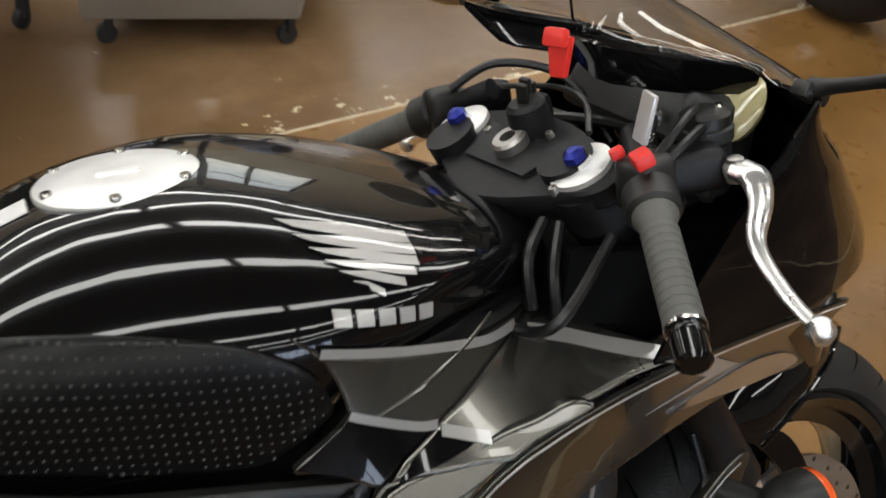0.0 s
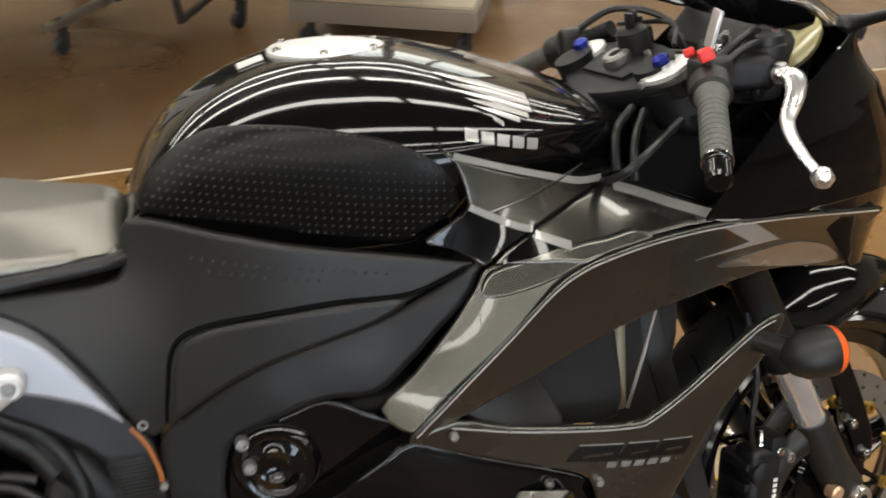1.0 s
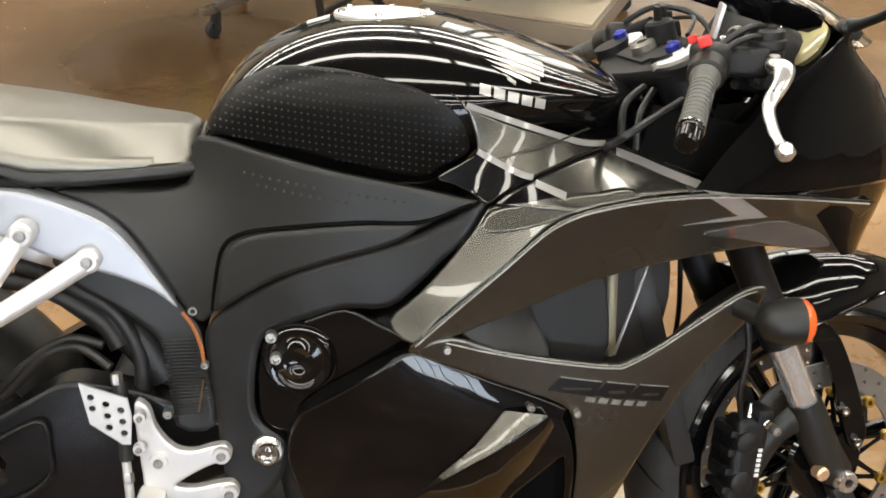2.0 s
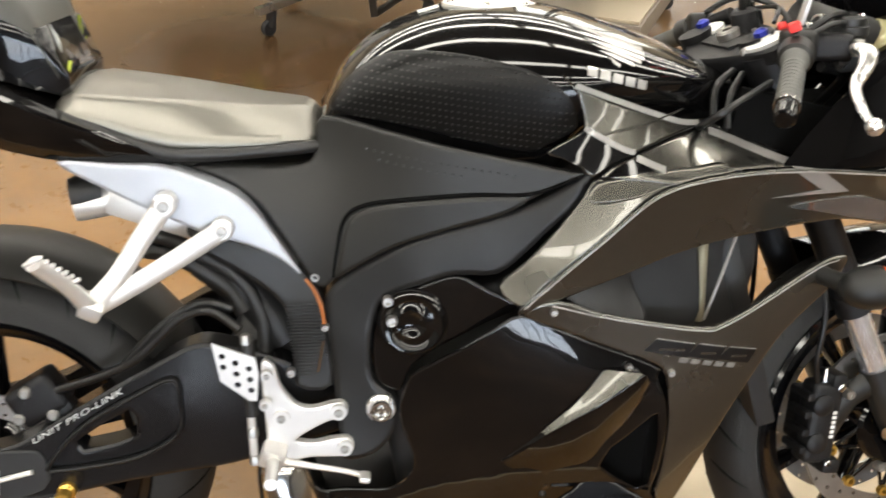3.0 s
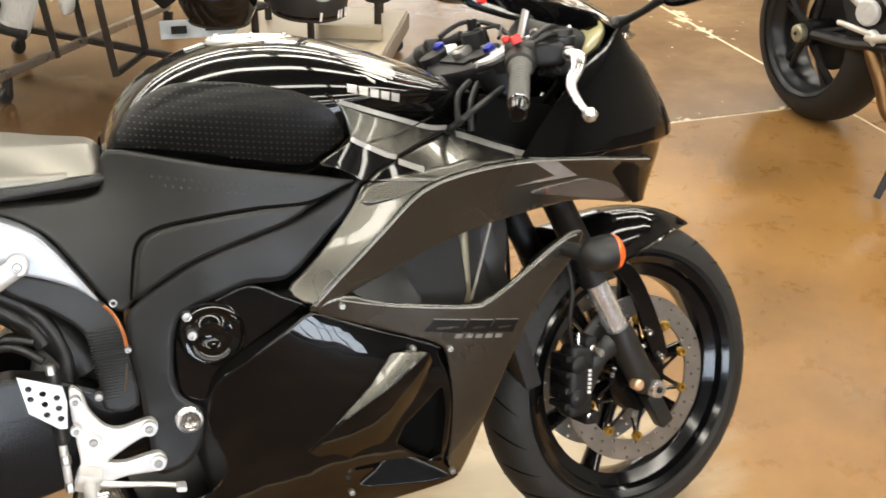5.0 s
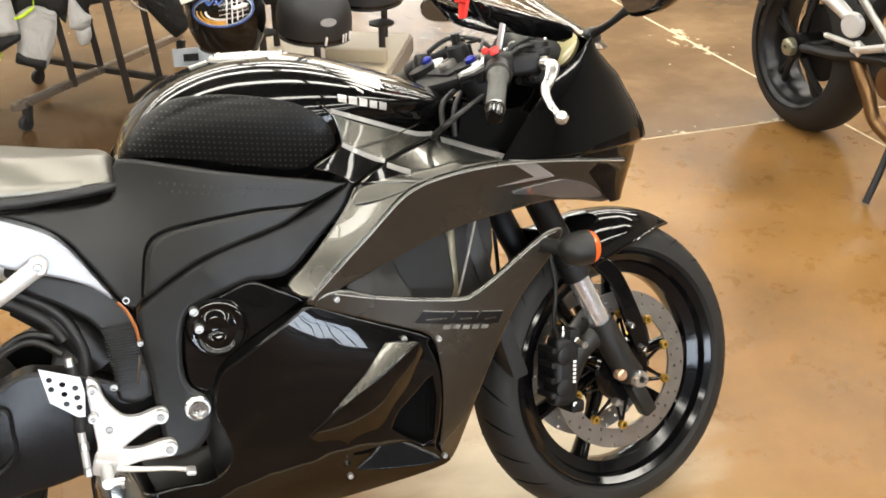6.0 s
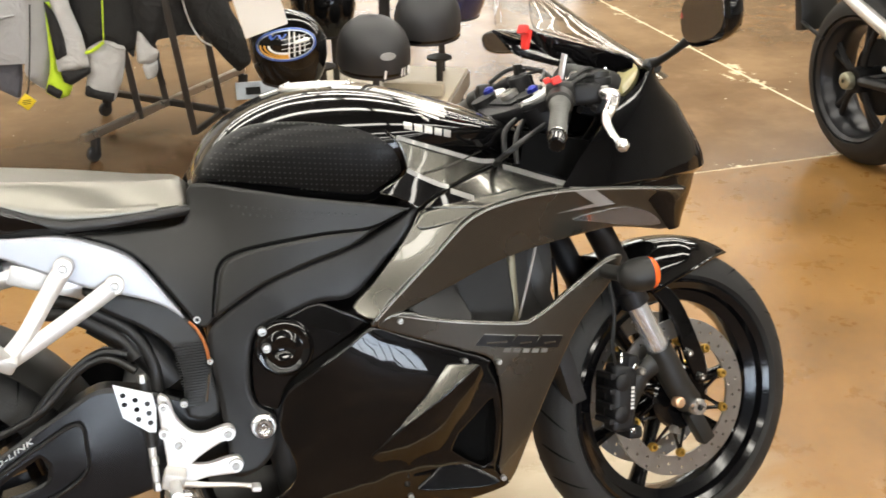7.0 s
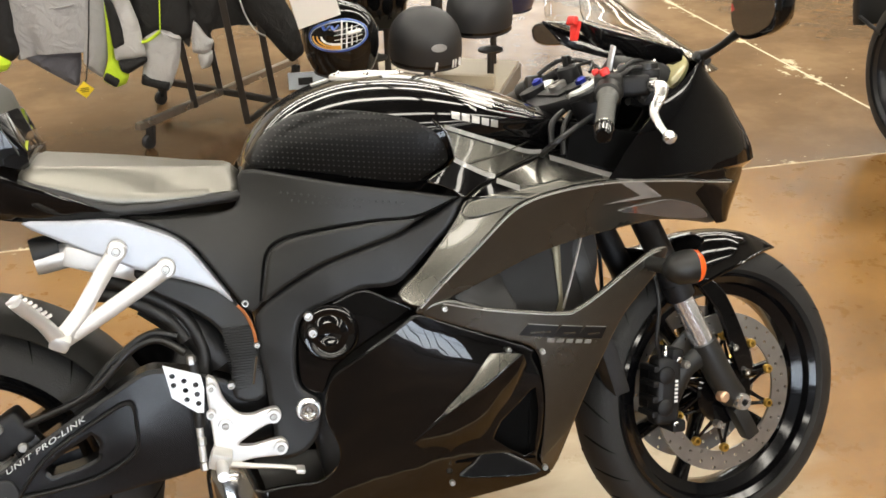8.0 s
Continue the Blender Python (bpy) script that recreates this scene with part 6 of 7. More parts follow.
# brake reservoir and cylinder behind the plate
resr = part("rear_master", lathe([(0, -0.06), (0.02, -0.06), (0.022, -0.05), (0.022, 0.0), (0.018, 0.004), (0.018, 0.05), (0, 0.05)], 18, pose(0.225, -.08, 0.715, 0, 82, 8)), SILVER, bike, "bright exhaust valve housing")
part("black_cap", lathe([(0, -0.012), (0.024, -0.012), (0.026, 0.0), (0.024, 0.03), (0, 0.03)], 18, pose(0.175, -.083, 0.722, 0, 82, 8)), DARK, resr)
part("valve_bracket", box(0.12, 0.012, 0.035, pose(0.27, -.10, 0.695, 0, 20, 0), 0.008), SILVER, resr)

# --- rider rearset ---
hp = [(0.348, -.180, 0.534), (0.405, -.180, 0.510), (0.408, -.180, 0.485), (0.403, -.180, 0.446), (0.393, -.180, 0.447), (0.356, -.180, 0.478)]
HOLES = []
for hx, hz in ((0.3605, 0.514), (0.361, 0.4985), (0.378, 0.5035), (0.3785, 0.4875), (0.379, 0.4715), (0.3955, 0.4945), (0.396, 0.4785), (0.3965, 0.4625)):
    HOLES.append([(hx + 0.0047 * math.cos(2 * math.pi * k / 12), hz + 0.0047 * math.sin(2 * math.pi * k / 12)) for k in range(12)])
rear = part("rearset_bracket", panel([(0.412, -.172, 0.500), (0.428, -.172, 0.494), (0.434, -.17, 0.468), (0.444, -.17, 0.448), (0.458, -.168, 0.432), (0.478, -.167, 0.427), (0.500, -.165, 0.431), (0.518, -.164, 0.432), (0.526, -.164, 0.420), (0.520, -.164, 0.408), (0.502, -.165, 0.406), (0.480, -.166, 0.397), (0.458, -.168, 0.385), (0.452, -.168, 0.378), (0.476, -.167, 0.373), (0.505, -.165, 0.377), (0.524, -.164, 0.376), (0.532, -.164, 0.363), (0.524, -.164, 0.350), (0.505, -.165, 0.349), (0.470, -.167, 0.351), (0.440, -.168, 0.345), (0.415, -.17, 0.347), (0.404, -.17, 0.362), (0.412, -.17, 0.385), (0.411, -.17, 0.43)], 0.012, lip=0.004, lift=0.004), SILVER, bike, "bright alloy rider footrest bracket")
part("heel_guard", panel(hp, 0.003, holes=HOLES, lip=0.002, step=0.01, rounded=False), SILVER, rear, "pierced alloy heel guard")
for at, r in (((0.419, -.186, 0.486), 0.006), ((0.414, -.186, 0.442), 0.006), ((0.434, -.177, 0.417), 0.009), ((0.513, -.172, 0.4195), 0.009), ((0.519, -.172, 0.363), 0.009)):
    part("washer", lathe([(0.004, 0.002), (r * 1.25, 0.002), (r * 1.35, -0.006)], 18, pose(*at, 90, 0, 0)), SILVER, rear)
    bolt(rear, (at[0], at[1] - 0.002, at[2]), r * 0.8, 0.004, mat=STEEL)
part("foot_peg", tube([(0.418, -.17, 0.372), (0.421, -.20, 0.362), (0.424, -.27, 0.368)], [0.010, 0.0095, 0.009], 14, 0.9, 4), SILVER, rear, "alloy rider foot peg")
part("peg_hinge", box(0.035, 0.03, 0.03, pose(0.42, -.185, 0.365, 10, 20, 0), 0.006), SILVER, rear)
part("brake_pedal", tube([(0.425, -.176, 0.352), (0.47, -.178, 0.342), (0.515, -.185, 0.336), (0.54, -.19, 0.331)], [0.007, 0.0048, 0.0042, 0.0045], 10, 0.9, 5), SILVER, rear, "bright brake pedal")
part("pedal_toe", box(0.016, 0.024, 0.009, pose(0.546, -.196, 0.330, 0, 10, 0), 0.004), SILVER, rear)
part("exhaust_shield", tube([(0.425, -0.125, 0.352), (0.430, -0.128, 0.325), (0.440, -0.128, 0.27), (0.455, -0.118, 0.20)], [0.030, 0.046, 0.056, 0.058], 28, 0.8, 6), CHROME, bike, "bright metal exhaust heat shield")
for pts, r, mt in (([(0.395, -.165, 0.53), (0.395, -.168, 0.49), (0.393, -.168, 0.42)], 0.009, DARK), ([(0.392, -.168, 0.42), (0.392, -.17, 0.36)], 0.006, SILVER)):
    part("master_cylinder", tube(pts, r, 12, 1, 3), mt, rear)
for z in (0.535, 0.395, 0.352):
    part("union", lathe([(0, 0.007), (0.006, 0.007), (0.0075, 0.005), (0.0075, -0.007), (0, -0.007)], 6, pose(0.393, -.17, z, 0, 0, 0)), STEEL, rear)

# --- swingarm and rear wheel ---
SWING = [(0.318, -.135, 0.515), (0.36, -.135, 0.51), (0.42, -.13, 0.49), (0.50, -.125, 0.45), (0.55, -.12, 0.42), (0.55, -.12, 0.38), (0.46, -.125, 0.35), (0.36, -.13, 0.325), (0.28, -.132, 0.315), (0.18, -.132, 0.30), (0.06, -.132, 0.276), (-0.05, -.132, 0.262), (-0.07, -.132, 0.30), (-0.05, -.132, 0.345), (0.02, -.132, 0.362), (0.07, -.132, 0.378), (0.14, -.132, 0.42), (0.21, -.132, 0.46), (0.27, -.134, 0.493)]
HOLE = [(0.137, 0.371), (0.175, 0.396), (0.218, 0.419), (0.229, 0.405), (0.224, 0.378), (0.19, 0.366), (0.148, 0.358)]
swing = part("swingarm", panel(SWING, 0.04, holes=[HOLE], lip=0.008, extra=[(0.29, -.142, 0.40), (0.3, -.14, 0.45)]), SWING_PAINT, bike, "black cast alloy swingarm")
part("swingarm", panel(SWING, 0.04, holes=[HOLE], lip=0.008, left=True), SWING_PAINT, bike)
part("swingarm_bridge", box(0.12, 0.24, 0.12, pose(0.40, 0, 0.42, 0, 10, 0), 0.03, 3), CAST, bike)
swing_surf = plate_fit(SWING + [(0.29, -.142, 0.40), (0.3, -.14, 0.45)])
wrapped_text("UNIT PRO-LINK", 0.0785, 0.3715, 0.0200, swing_surf, swing, SWING_PRINT, 0.3, 29.0, 0.0012, weight=0.0002, squash=0.58)
part("pocket_rib", tube([(0.095, -.139, 0.335), (0.12, -.139, 0.368), (0.16, -.140, 0.405), (0.23, -.142, 0.445), (0.285, -.144, 0.468), (0.292, -.145, 0.43), (0.285, -.145, 0.385), (0.225, -.142, 0.350), (0.15, -.139, 0.336), (0.10, -.139, 0.332)], 0.0055, 8, 0.6, 5), CAST, swing)
part("adjuster_block", box(0.05, 0.02, 0.045, pose(0.0, -.142, 0.318, 0, 8, 0), 0.004), SILVER, swing, "bright chain adjuster block")
part("rear_axle", lathe([(0.006, 0.0), (0.006, 0.012), (0.015, 0.012), (0.0175, 0.008), (0.0175, -0.006)], 6, pose(0.0, -.153, 0.318, 90, 0, 0)), SILVER, swing)
part("adjuster_screw", tube([(0.026, -.142, 0.322), (0.075, -.142, 0.333)], 0.004, 8, 1, 1), SILVER, swing)
part("adjuster_slot", panel([(-0.04, -.135, 0.35), (0.06, -.135, 0.364), (0.09, -.135, 0.352), (0.085, -.135, 0.30), (-0.045, -.135, 0.275)], 0.004, lift=0.002), DARK, swing)
part("paddock_spool", lathe([(0, 0.03), (0.012, 0.03), (0.013, 0.022), (0.009, 0.018), (0.009, 0.008), (0.013, 0.004), (0.013, -0.01), (0, -0.01)], 18, pose(0.118, -.137, 0.297, 90, 0, 0)), GOLD, swing, "gold anodised stand spool")
part("chain_guide", box(0.20, 0.02, 0.025, pose(0.02, -.136, 0.263, 0, -6, 0), 0.004), SILVER, swing)
RA = Vector((0.0, 0, 0.315))
rear_wheel = part("rear_wheel", lathe([(0.015, -0.06), (0.045, -0.06), (0.05, -0.03), (0.04, 0), (0.05, 0.03), (0.045, 0.06), (0.015, 0.06)], 24, pose(*RA, 90, 0, 0), closed=True), GLOSS, bike, "gloss black cast rear wheel")
part("tyre", lathe(wheel_profile(0.315, 0.182, 0.226), 96, pose(*RA, 90, 0, 0)), RUBBER, rear_wheel, "wide black sport tyre")
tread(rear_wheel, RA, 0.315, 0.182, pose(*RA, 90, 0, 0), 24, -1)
part("rim", lathe([(r, h * 1.42) for r, h in RIM], 96, pose(*RA, 90, 0, 0), closed=True), SATIN_RIM, rear_wheel)
spokes(RA, rear_wheel, 0.192, 24, GLOSS, 0.045)
disc(rear_wheel, RA + Vector((0, -0.075, 0)), 0.075, 0.11, -1)
part("rear_caliper", join(box(0.075, 0.05, 0.06, pose(0.085, -.095, 0.43, 0, -30, 0), 0.012, 3), box(0.05, 0.03, 0.04, pose(0.115, -.10, 0.405, 0, -30, 0), 0.01)), CAST, bike, "dark alloy rear brake caliper")
for at in ((0.075, -.122, 0.447), (0.108, -.118, 0.41), (0.06, -.118, 0.405)):
    part("caliper_pin", lathe([(0, 0.006), (0.006, 0.006), (0.0085, 0.003), (0.0085, -0.01)], 12, pose(*at, 90, 0, 0)), CALIPER, bike)
part("brake_hose", tube([(0.10, -.11, 0.44), (0.19, -.125, 0.472), (0.24, -.135, 0.50), (0.30, -.14, 0.555), (0.345, -.145, 0.568), (0.385, -.16, 0.545)], 0.0065, 10), HOSE, bike)
part("brake_hose", tube([(0.22, -.13, 0.49), (0.27, -.135, 0.54), (0.33, -.14, 0.578), (0.375, -.145, 0.57)], 0.006, 10), HOSE, bike)
hug = []
for k in range(15):
    a = radians(20 + 78 * k / 14)
    hug.append([RA + Vector(((0.335 - 0.03 * abs(u) ** 2.5) * math.cos(a), 0.105 * u, (0.335 - 0.03 * abs(u) ** 2.5) * math.sin(a))) for u in [j / 6 - 1 for j in range(13)]])
part("rear_hugger", thicken(loft(hug, closed=False), 0.003), MATTE, bike, "matte black rear hugger")
part("shock_reservoir", tube([(0.33, -.07, 0.62), (0.40, -.08, 0.56), (0.44, -.08, 0.50)], 0.03, 14), DARK, bike)
part("subframe_rail", tube([(0.27, -.10, 0.665), (0.31, -.10, 0.648), (0.38, -.10, 0.60), (0.41, -.105, 0.54), (0.41, -.11, 0.49)], 0.011, 10), DARK, bike)
part("subframe_rail", tube([(0.25, -.098, 0.645), (0.30, -.10, 0.632), (0.36, -.10, 0.59), (0.385, -.105, 0.55)], 0.012, 10), DARK, bike)
part("under_tray", box(0.15, 0.16, 0.03, pose(0.37, 0, 0.685, 0, 12, 0), 0.01), DARK, bike)
part("side_stand", tube([(0.52, 0.13, 0.30), (0.50, 0.20, 0.18), (0.48, 0.275, 0.072)], [0.014, 0.012, 0.016], 10, 1, 4), CAST, bike, "black side stand leg")
# ---- clothing rack with jackets, helmet rack, second motorcycle ----
TUBE_STEEL = material("dark_rack_steel", (0.06, 0.055, 0.05), 0.4, metal=0.7, grain=20)
BRIGHT_BAR = material("worn_chrome_bar", (0.46, 0.43, 0.39), 0.28, metal=0.9, grain=20)
CASTER = material("caster_rubber", (0.015, 0.015, 0.016), 0.5)
BEIGE = material("beige_laminate", (0.42, 0.36, 0.26), 0.45, grain=5, amount=0.12)
GREYBOX = material("grey_brown_laminate", (0.20, 0.17, 0.135), 0.5, grain=5, amount=0.12)


def caster(parent, x, y, turn=0.0, r=0.03, top=0.1):
    c = part("caster", lathe([(0, -0.012), (r * 0.85, -0.012), (r, -0.008), (r, 0.008), (r * 0.85, 0.012), (0, 0.012)], 20, pose(x, y, r, 90, 0, turn)), CASTER, parent, "black swivel caster")
    part("caster_fork", box(0.02, 0.04, top - r * 1.2, pose(x + 0.012, y, (top + r * 1.2) / 2, 0, 10, turn), 0.004), CASTER, c)
    return c


def bar(a, b, w=0.028, h=0.028):
    """A square steel bar between two points."""
    a, b = Vector(a), Vector(b)
    d = b - a
    m = Matrix.Translation((a + b) / 2) @ d.to_track_quat("X", "Z").to_matrix().to_4x4()
    return box(d.length, w, h, m, 0.003)


rack = thing("clothes_rack", "dark steel four-way clothes rack on casters", "rack", m=pose(0, 0, 0))
part("foot_bar", bar((0.17, 2.525, 0.115), (0.86, 3.30, 0.115)), BRIGHT_BAR, rack, "bright worn foot bar")
part("foot_bar", bar((0.22, 3.185, 0.112), (0.80, 2.635, 0.112), 0.028, 0.024), TUBE_STEEL, rack)
for x, y in ((0.200, 2.59), (0.84, 3.27), (0.24, 3.165), (0.78, 2.655)):
    caster(rack, x, y, 40)
for x, y, z in ((0.392, 2.765, 0.10), (0.59, 2.50, 0.10), (0.715, 2.72, 0.12), (0.50, 2.91, 0.12)):
    part("upright", bar((x, y, z), (x - 0.11, y, 1.25), 0.036, 0.026), TUBE_STEEL, rack)
part("low_rail", bar((0.59, 2.50, 0.105), (0.715, 2.72, 0.105), 0.02, 0.02), TUBE_STEEL, rack)
part("top_rail", bar((-0.62, 2.84, 1.26), (1.05, 2.84, 1.26), 0.025, 0.025), TUBE_STEEL, rack)
# rails added out of view to carry the far jackets
part("back_rail", bar((-0.62, 3.50, 1.26), (1.05, 3.50, 1.26), 0.025, 0.025), TUBE_STEEL, rack)
for x in (-0.5, 0.9):
    part("side_rail", bar((x, 2.84, 1.25), (x, 3.50, 1.25), 0.022, 0.022), TUBE_STEEL, rack)


def cloth(name, colour, amount=0.15):
    """Woven textile with a fine weave and soft wrinkles."""
    m = material(name, colour, 0.85, grain=7, amount=amount, bump=0.5, bump_scale=260)
    n, l = m.node_tree.nodes, m.node_tree.links
    co, fold, bp = n.new("ShaderNodeTexCoord"), n.new("ShaderNodeTexNoise"), n.new("ShaderNodeBump")
    fold.inputs["Scale"].default_value, fold.inputs["Detail"].default_value, fold.inputs["Distortion"].default_value = 13.0, 3.0, 1.6
    bp.inputs["Strength"].default_value, bp.inputs["Distance"].default_value = 0.6, 0.018
    l.new(co.outputs["Object"], fold.inputs["Vector"])
    l.new(fold.outputs["Fac"], bp.inputs["Height"])
    fine = next(x for x in n if x.bl_idname == "ShaderNodeBump" and x != bp)
    l.new(bp.outputs["Normal"], fine.inputs["Normal"])
    return m


GREYCLOTH, BLACKCLOTH, LIME, PALE, BLUEGREY = cloth("grey_textile", (0.37, 0.365, 0.36)), cloth("black_textile", (0.013, 0.0125, 0.0125)), cloth("lime_textile", (0.55, 0.75, 0.03)), cloth("pale_grey_textile", (0.47, 0.465, 0.455)), cloth("slate_lining", (0.13, 0.13, 0.15))
YELLOW = material("yellow_tag", (0.85, 0.62, 0.02), 0.5, amount=0.08)
PAPER = material("white_paper", (0.9, 0.9, 0.89), 0.7, amount=0.04)


def drape(cx, cy, z0, z1, wide, deep, seed, flare=1.1, lean=0.0, power=0.8, hollow=True):
    """A hanging garment body: uneven tube with folds that deepen toward the hem."""
    rings = []
    for k in range(17):
        t = k / 16
        z = z1 + (z0 - z1) * t
        shoulder = min(1.0, (t * 7) ** 0.5) if k else 0.35
        ring = []
        for j in range(40):
            a = 2 * math.pi * j / 40
            fold = 1 + (0.05 + 0.10 * t) * math.sin(3 * a + seed * 2.1 + t * 1.5) * math.sin(5 * a + seed) + 0.05 * t * math.sin(9 * a + seed * 3 + 4 * t)
            crease = 0.024 * noise.noise(Vector((math.cos(a) * 2, math.sin(a) * 2 + seed * 7, t * 6))) + 0.013 * noise.noise(Vector((math.cos(a) * 6, math.sin(a) * 6 + seed * 3, t * 15)))
            w = wide * shoulder * (1 + (flare - 1) * t)
            c, s = math.cos(a), math.sin(a)
            dip = 0.02 * math.sin(2 * a + seed * 4) * t * t
            ring.append(Vector((cx + lean * t + (w * fold + crease) * math.copysign(abs(c) ** power, c), cy + (deep * fold + crease) * math.copysign(abs(s) ** power, s), z + dip)))
        rings.append(ring)
    bm = loft(rings, caps=False)
    bm.faces.new([v for v in bm.verts][:40])
    return bm


def sleeve(points, radii, seed):
    bm = tube(points, radii, 18, 0.75, 7)
    for v in bm.verts:
        n = noise.noise(Vector((v.co.x * 14, v.co.y * 14 + seed * 5, v.co.z * 11)))
        v.co += Vector((0.021 * n, 0.016 * noise.noise(Vector((v.co.z * 15, seed, v.co.x * 9))), 0.004 * n))
    return bm


def piece(outline, y, deep, seed):
    """A padded piece of a garment with the given (x, z) outline: front and back bulge and crease."""
    flat = [Vector(a).lerp(Vector(b), k / 5) for a, b in zip(outline, outline[1:] + outline[:1]) for k in range(5)]
    flat = [(a + 2 * b + c) / 4 for a, b, c in zip(flat[-1:] + flat[:-1], flat, flat[1:] + flat[:1])]
    lo_x, hi_x = min(q.x for q in flat), max(q.x for q in flat)
    lo_z, hi_z = min(q.y for q in flat), max(q.y for q in flat)
    step = max(0.008, min(hi_x - lo_x, hi_z - lo_z) / 11)

    def gap(p):
        best = 9.0
        for a, b in zip(flat, flat[1:] + flat[:1]):
            d = b - a
            t = min(1.0, max(0.0, (p - a).dot(d) / max(d.length_squared, 1e-9)))
            best = min(best, (p - a - d * t).length)
        return best

    def inside(p):
        odd = False
        for a, b in zip(flat, flat[1:] + flat[:1]):
            if (a.y > p.y) != (b.y > p.y) and p.x < a.x + (b.x - a.x) * (p.y - a.y) / (b.y - a.y):
                odd = not odd
        return odd

    grid = [Vector((lo_x + step * (i + 0.5 * (k % 2)), lo_z + step * k)) for k in range(int((hi_z - lo_z) / step) + 1) for i in range(int((hi_x - lo_x) / step) + 2)]
    grid = [p for p in grid if inside(p) and gap(p) > 0.5 * step]
    n = len(flat)
    verts, _, faces, _, _, _ = delaunay_2d_cdt(flat + grid, [(i, (i + 1) % n) for i in range(n)], [list(range(n))], 1, 1e-5)
    bm = bmesh.new()
    sides = []
    for s in (-1, 1):
        row = []
        for p in verts:
            d = gap(p)
            puff = deep * (1 - math.exp(-2.6 * d / deep)) if d > 1e-4 else 0.0
            fold = noise.noise(Vector((p.x * 16 + seed * 3, p.y * 9, seed))) + 0.5 * noise.noise(Vector((p.x * 34, p.y * 26 + seed, seed * 2)))
            row.append(bm.verts.new((p.x, y + s * (puff + 0.38 * fold * min(d, 0.6 * deep)), p.y)))
        sides.append(row)
    for f in faces:
        bm.faces.new([sides[0][i] for i in f])
        bm.faces.new([sides[1][i] for i in f][::-1])
    bmesh.ops.remove_doubles(bm, verts=bm.verts[:], dist=1e-5)
    return bm


j1 = thing("jacket", "pale grey textile motorcycle jacket hanging on the rack", "jacket", "jackets on the rack")
part("body", drape(-0.055, 2.86, 0.348, 1.20, 0.205, 0.10, 1.3, 1.02), GREYCLOTH, j1, "pale grey textile")
part("lining", piece([(-0.245, 0.40), (-0.10, 0.42), (-0.02, 0.40), (-0.03, 0.30), (-0.056, 0.202), (-0.162, 0.280), (-0.236, 0.337)], 2.83, 0.020, 2.2), BLUEGREY, j1, "slate blue lining")
part("sleeve", piece([(0.03, 1.0), (0.15, 1.0), (0.135, 0.70), (0.127, 0.565), (0.109, 0.415), (0.080, 0.335), (0.053, 0.252), (0.003, 0.293), (-0.016, 0.328), (0.010, 0.434), (0.035, 0.57)], 2.76, 0.030, 1.4), GREYCLOTH, j1)
part("sleeve", piece([(-0.33, 1.0), (-0.24, 1.0), (-0.245, 0.58), (-0.250, 0.476), (-0.246, 0.372), (-0.286, 0.335), (-0.33, 0.365), (-0.36, 0.60)], 2.81, 0.035, 2.7), BLACKCLOTH, j1, "black sleeve")
part("cuff", piece([(-0.335, 0.375), (-0.284, 0.337), (-0.312, 0.306), (-0.345, 0.300), (-0.36, 0.34)], 2.80, 0.030, 3.7), LIME, j1, "lime cuff")
part("zip_strap", tube([(0.055, 2.70, 0.60), (0.03, 2.695, 0.45), (0.0, 2.69, 0.30), (-0.012, 2.69, 0.265)], 0.007, 8, 0.4), BLACKCLOTH, j1)
for pts in ([(-0.21, 2.775, 0.70), (-0.12, 2.757, 0.685), (-0.04, 2.748, 0.69)], [(-0.20, 2.773, 0.56), (-0.11, 2.753, 0.545), (-0.01, 2.746, 0.555)]):
    part("pocket_flap", tube(pts, 0.007, 8, 0.5, 4), GREYCLOTH, j1)
part("front_zip", tube([(0.06, 2.755, 1.0), (0.07, 2.745, 0.7), (0.07, 2.74, 0.42)], 0.006, 8, 0.5), BLUEGREY, j1, "covered front zip")
tg = tagged(part("swing_tag", box(0.05, 0.003, 0.05, pose(-0.018, 2.685, 0.235, 6, 45, 10), 0.004), YELLOW), "yellow diamond-shaped tag hanging from the grey jacket", "tag")
for k, w in enumerate((0.030, 0.036, 0.026)):
    part("print_bar", box(w, 0.001, 0.0025, pose(-0.018, 2.685, 0.235, 6, 0, 10) @ pose(0, -0.0022, 0.007 * (1 - k)), 0), BLACKCLOTH, tg)

j2 = thing("jacket", "grey and lime jacket hanging edge-on", "jacket", "jackets on the rack")
part("body", drape(0.155, 2.90, 0.44, 1.20, 0.05, 0.12, 3.1), BLACKCLOTH, j2, "black body")
part("sleeve", piece([(0.105, 0.60), (0.128, 0.60), (0.118, 0.43), (0.112, 0.345), (0.158, 0.273), (0.137, 0.233), (0.095, 0.221), (0.050, 0.255), (0.086, 0.342)], 2.725, 0.022, 3.3), LIME, j2, "lime lower sleeve")
part("cuff_band", piece([(0.070, 0.294), (0.120, 0.259), (0.101, 0.226), (0.054, 0.262)], 2.702, 0.016, 4.1), BLACKCLOTH, j2)
part("sleeve", piece([(0.10, 1.0), (0.21, 1.0), (0.190, 0.60), (0.221, 0.486), (0.229, 0.400), (0.232, 0.344), (0.187, 0.335), (0.113, 0.335), (0.112, 0.384), (0.135, 0.48), (0.13, 0.60)], 2.70, 0.026, 5.2), PALE, j2, "pale grey sleeve")
part("sleeve_stripe", piece([(0.105, 0.62), (0.137, 0.57), (0.158, 0.479), (0.166, 0.402), (0.113, 0.384), (0.110, 0.48)], 2.682, 0.016, 5.9), BLACKCLOTH, j2, "dark stripe along the sleeve")
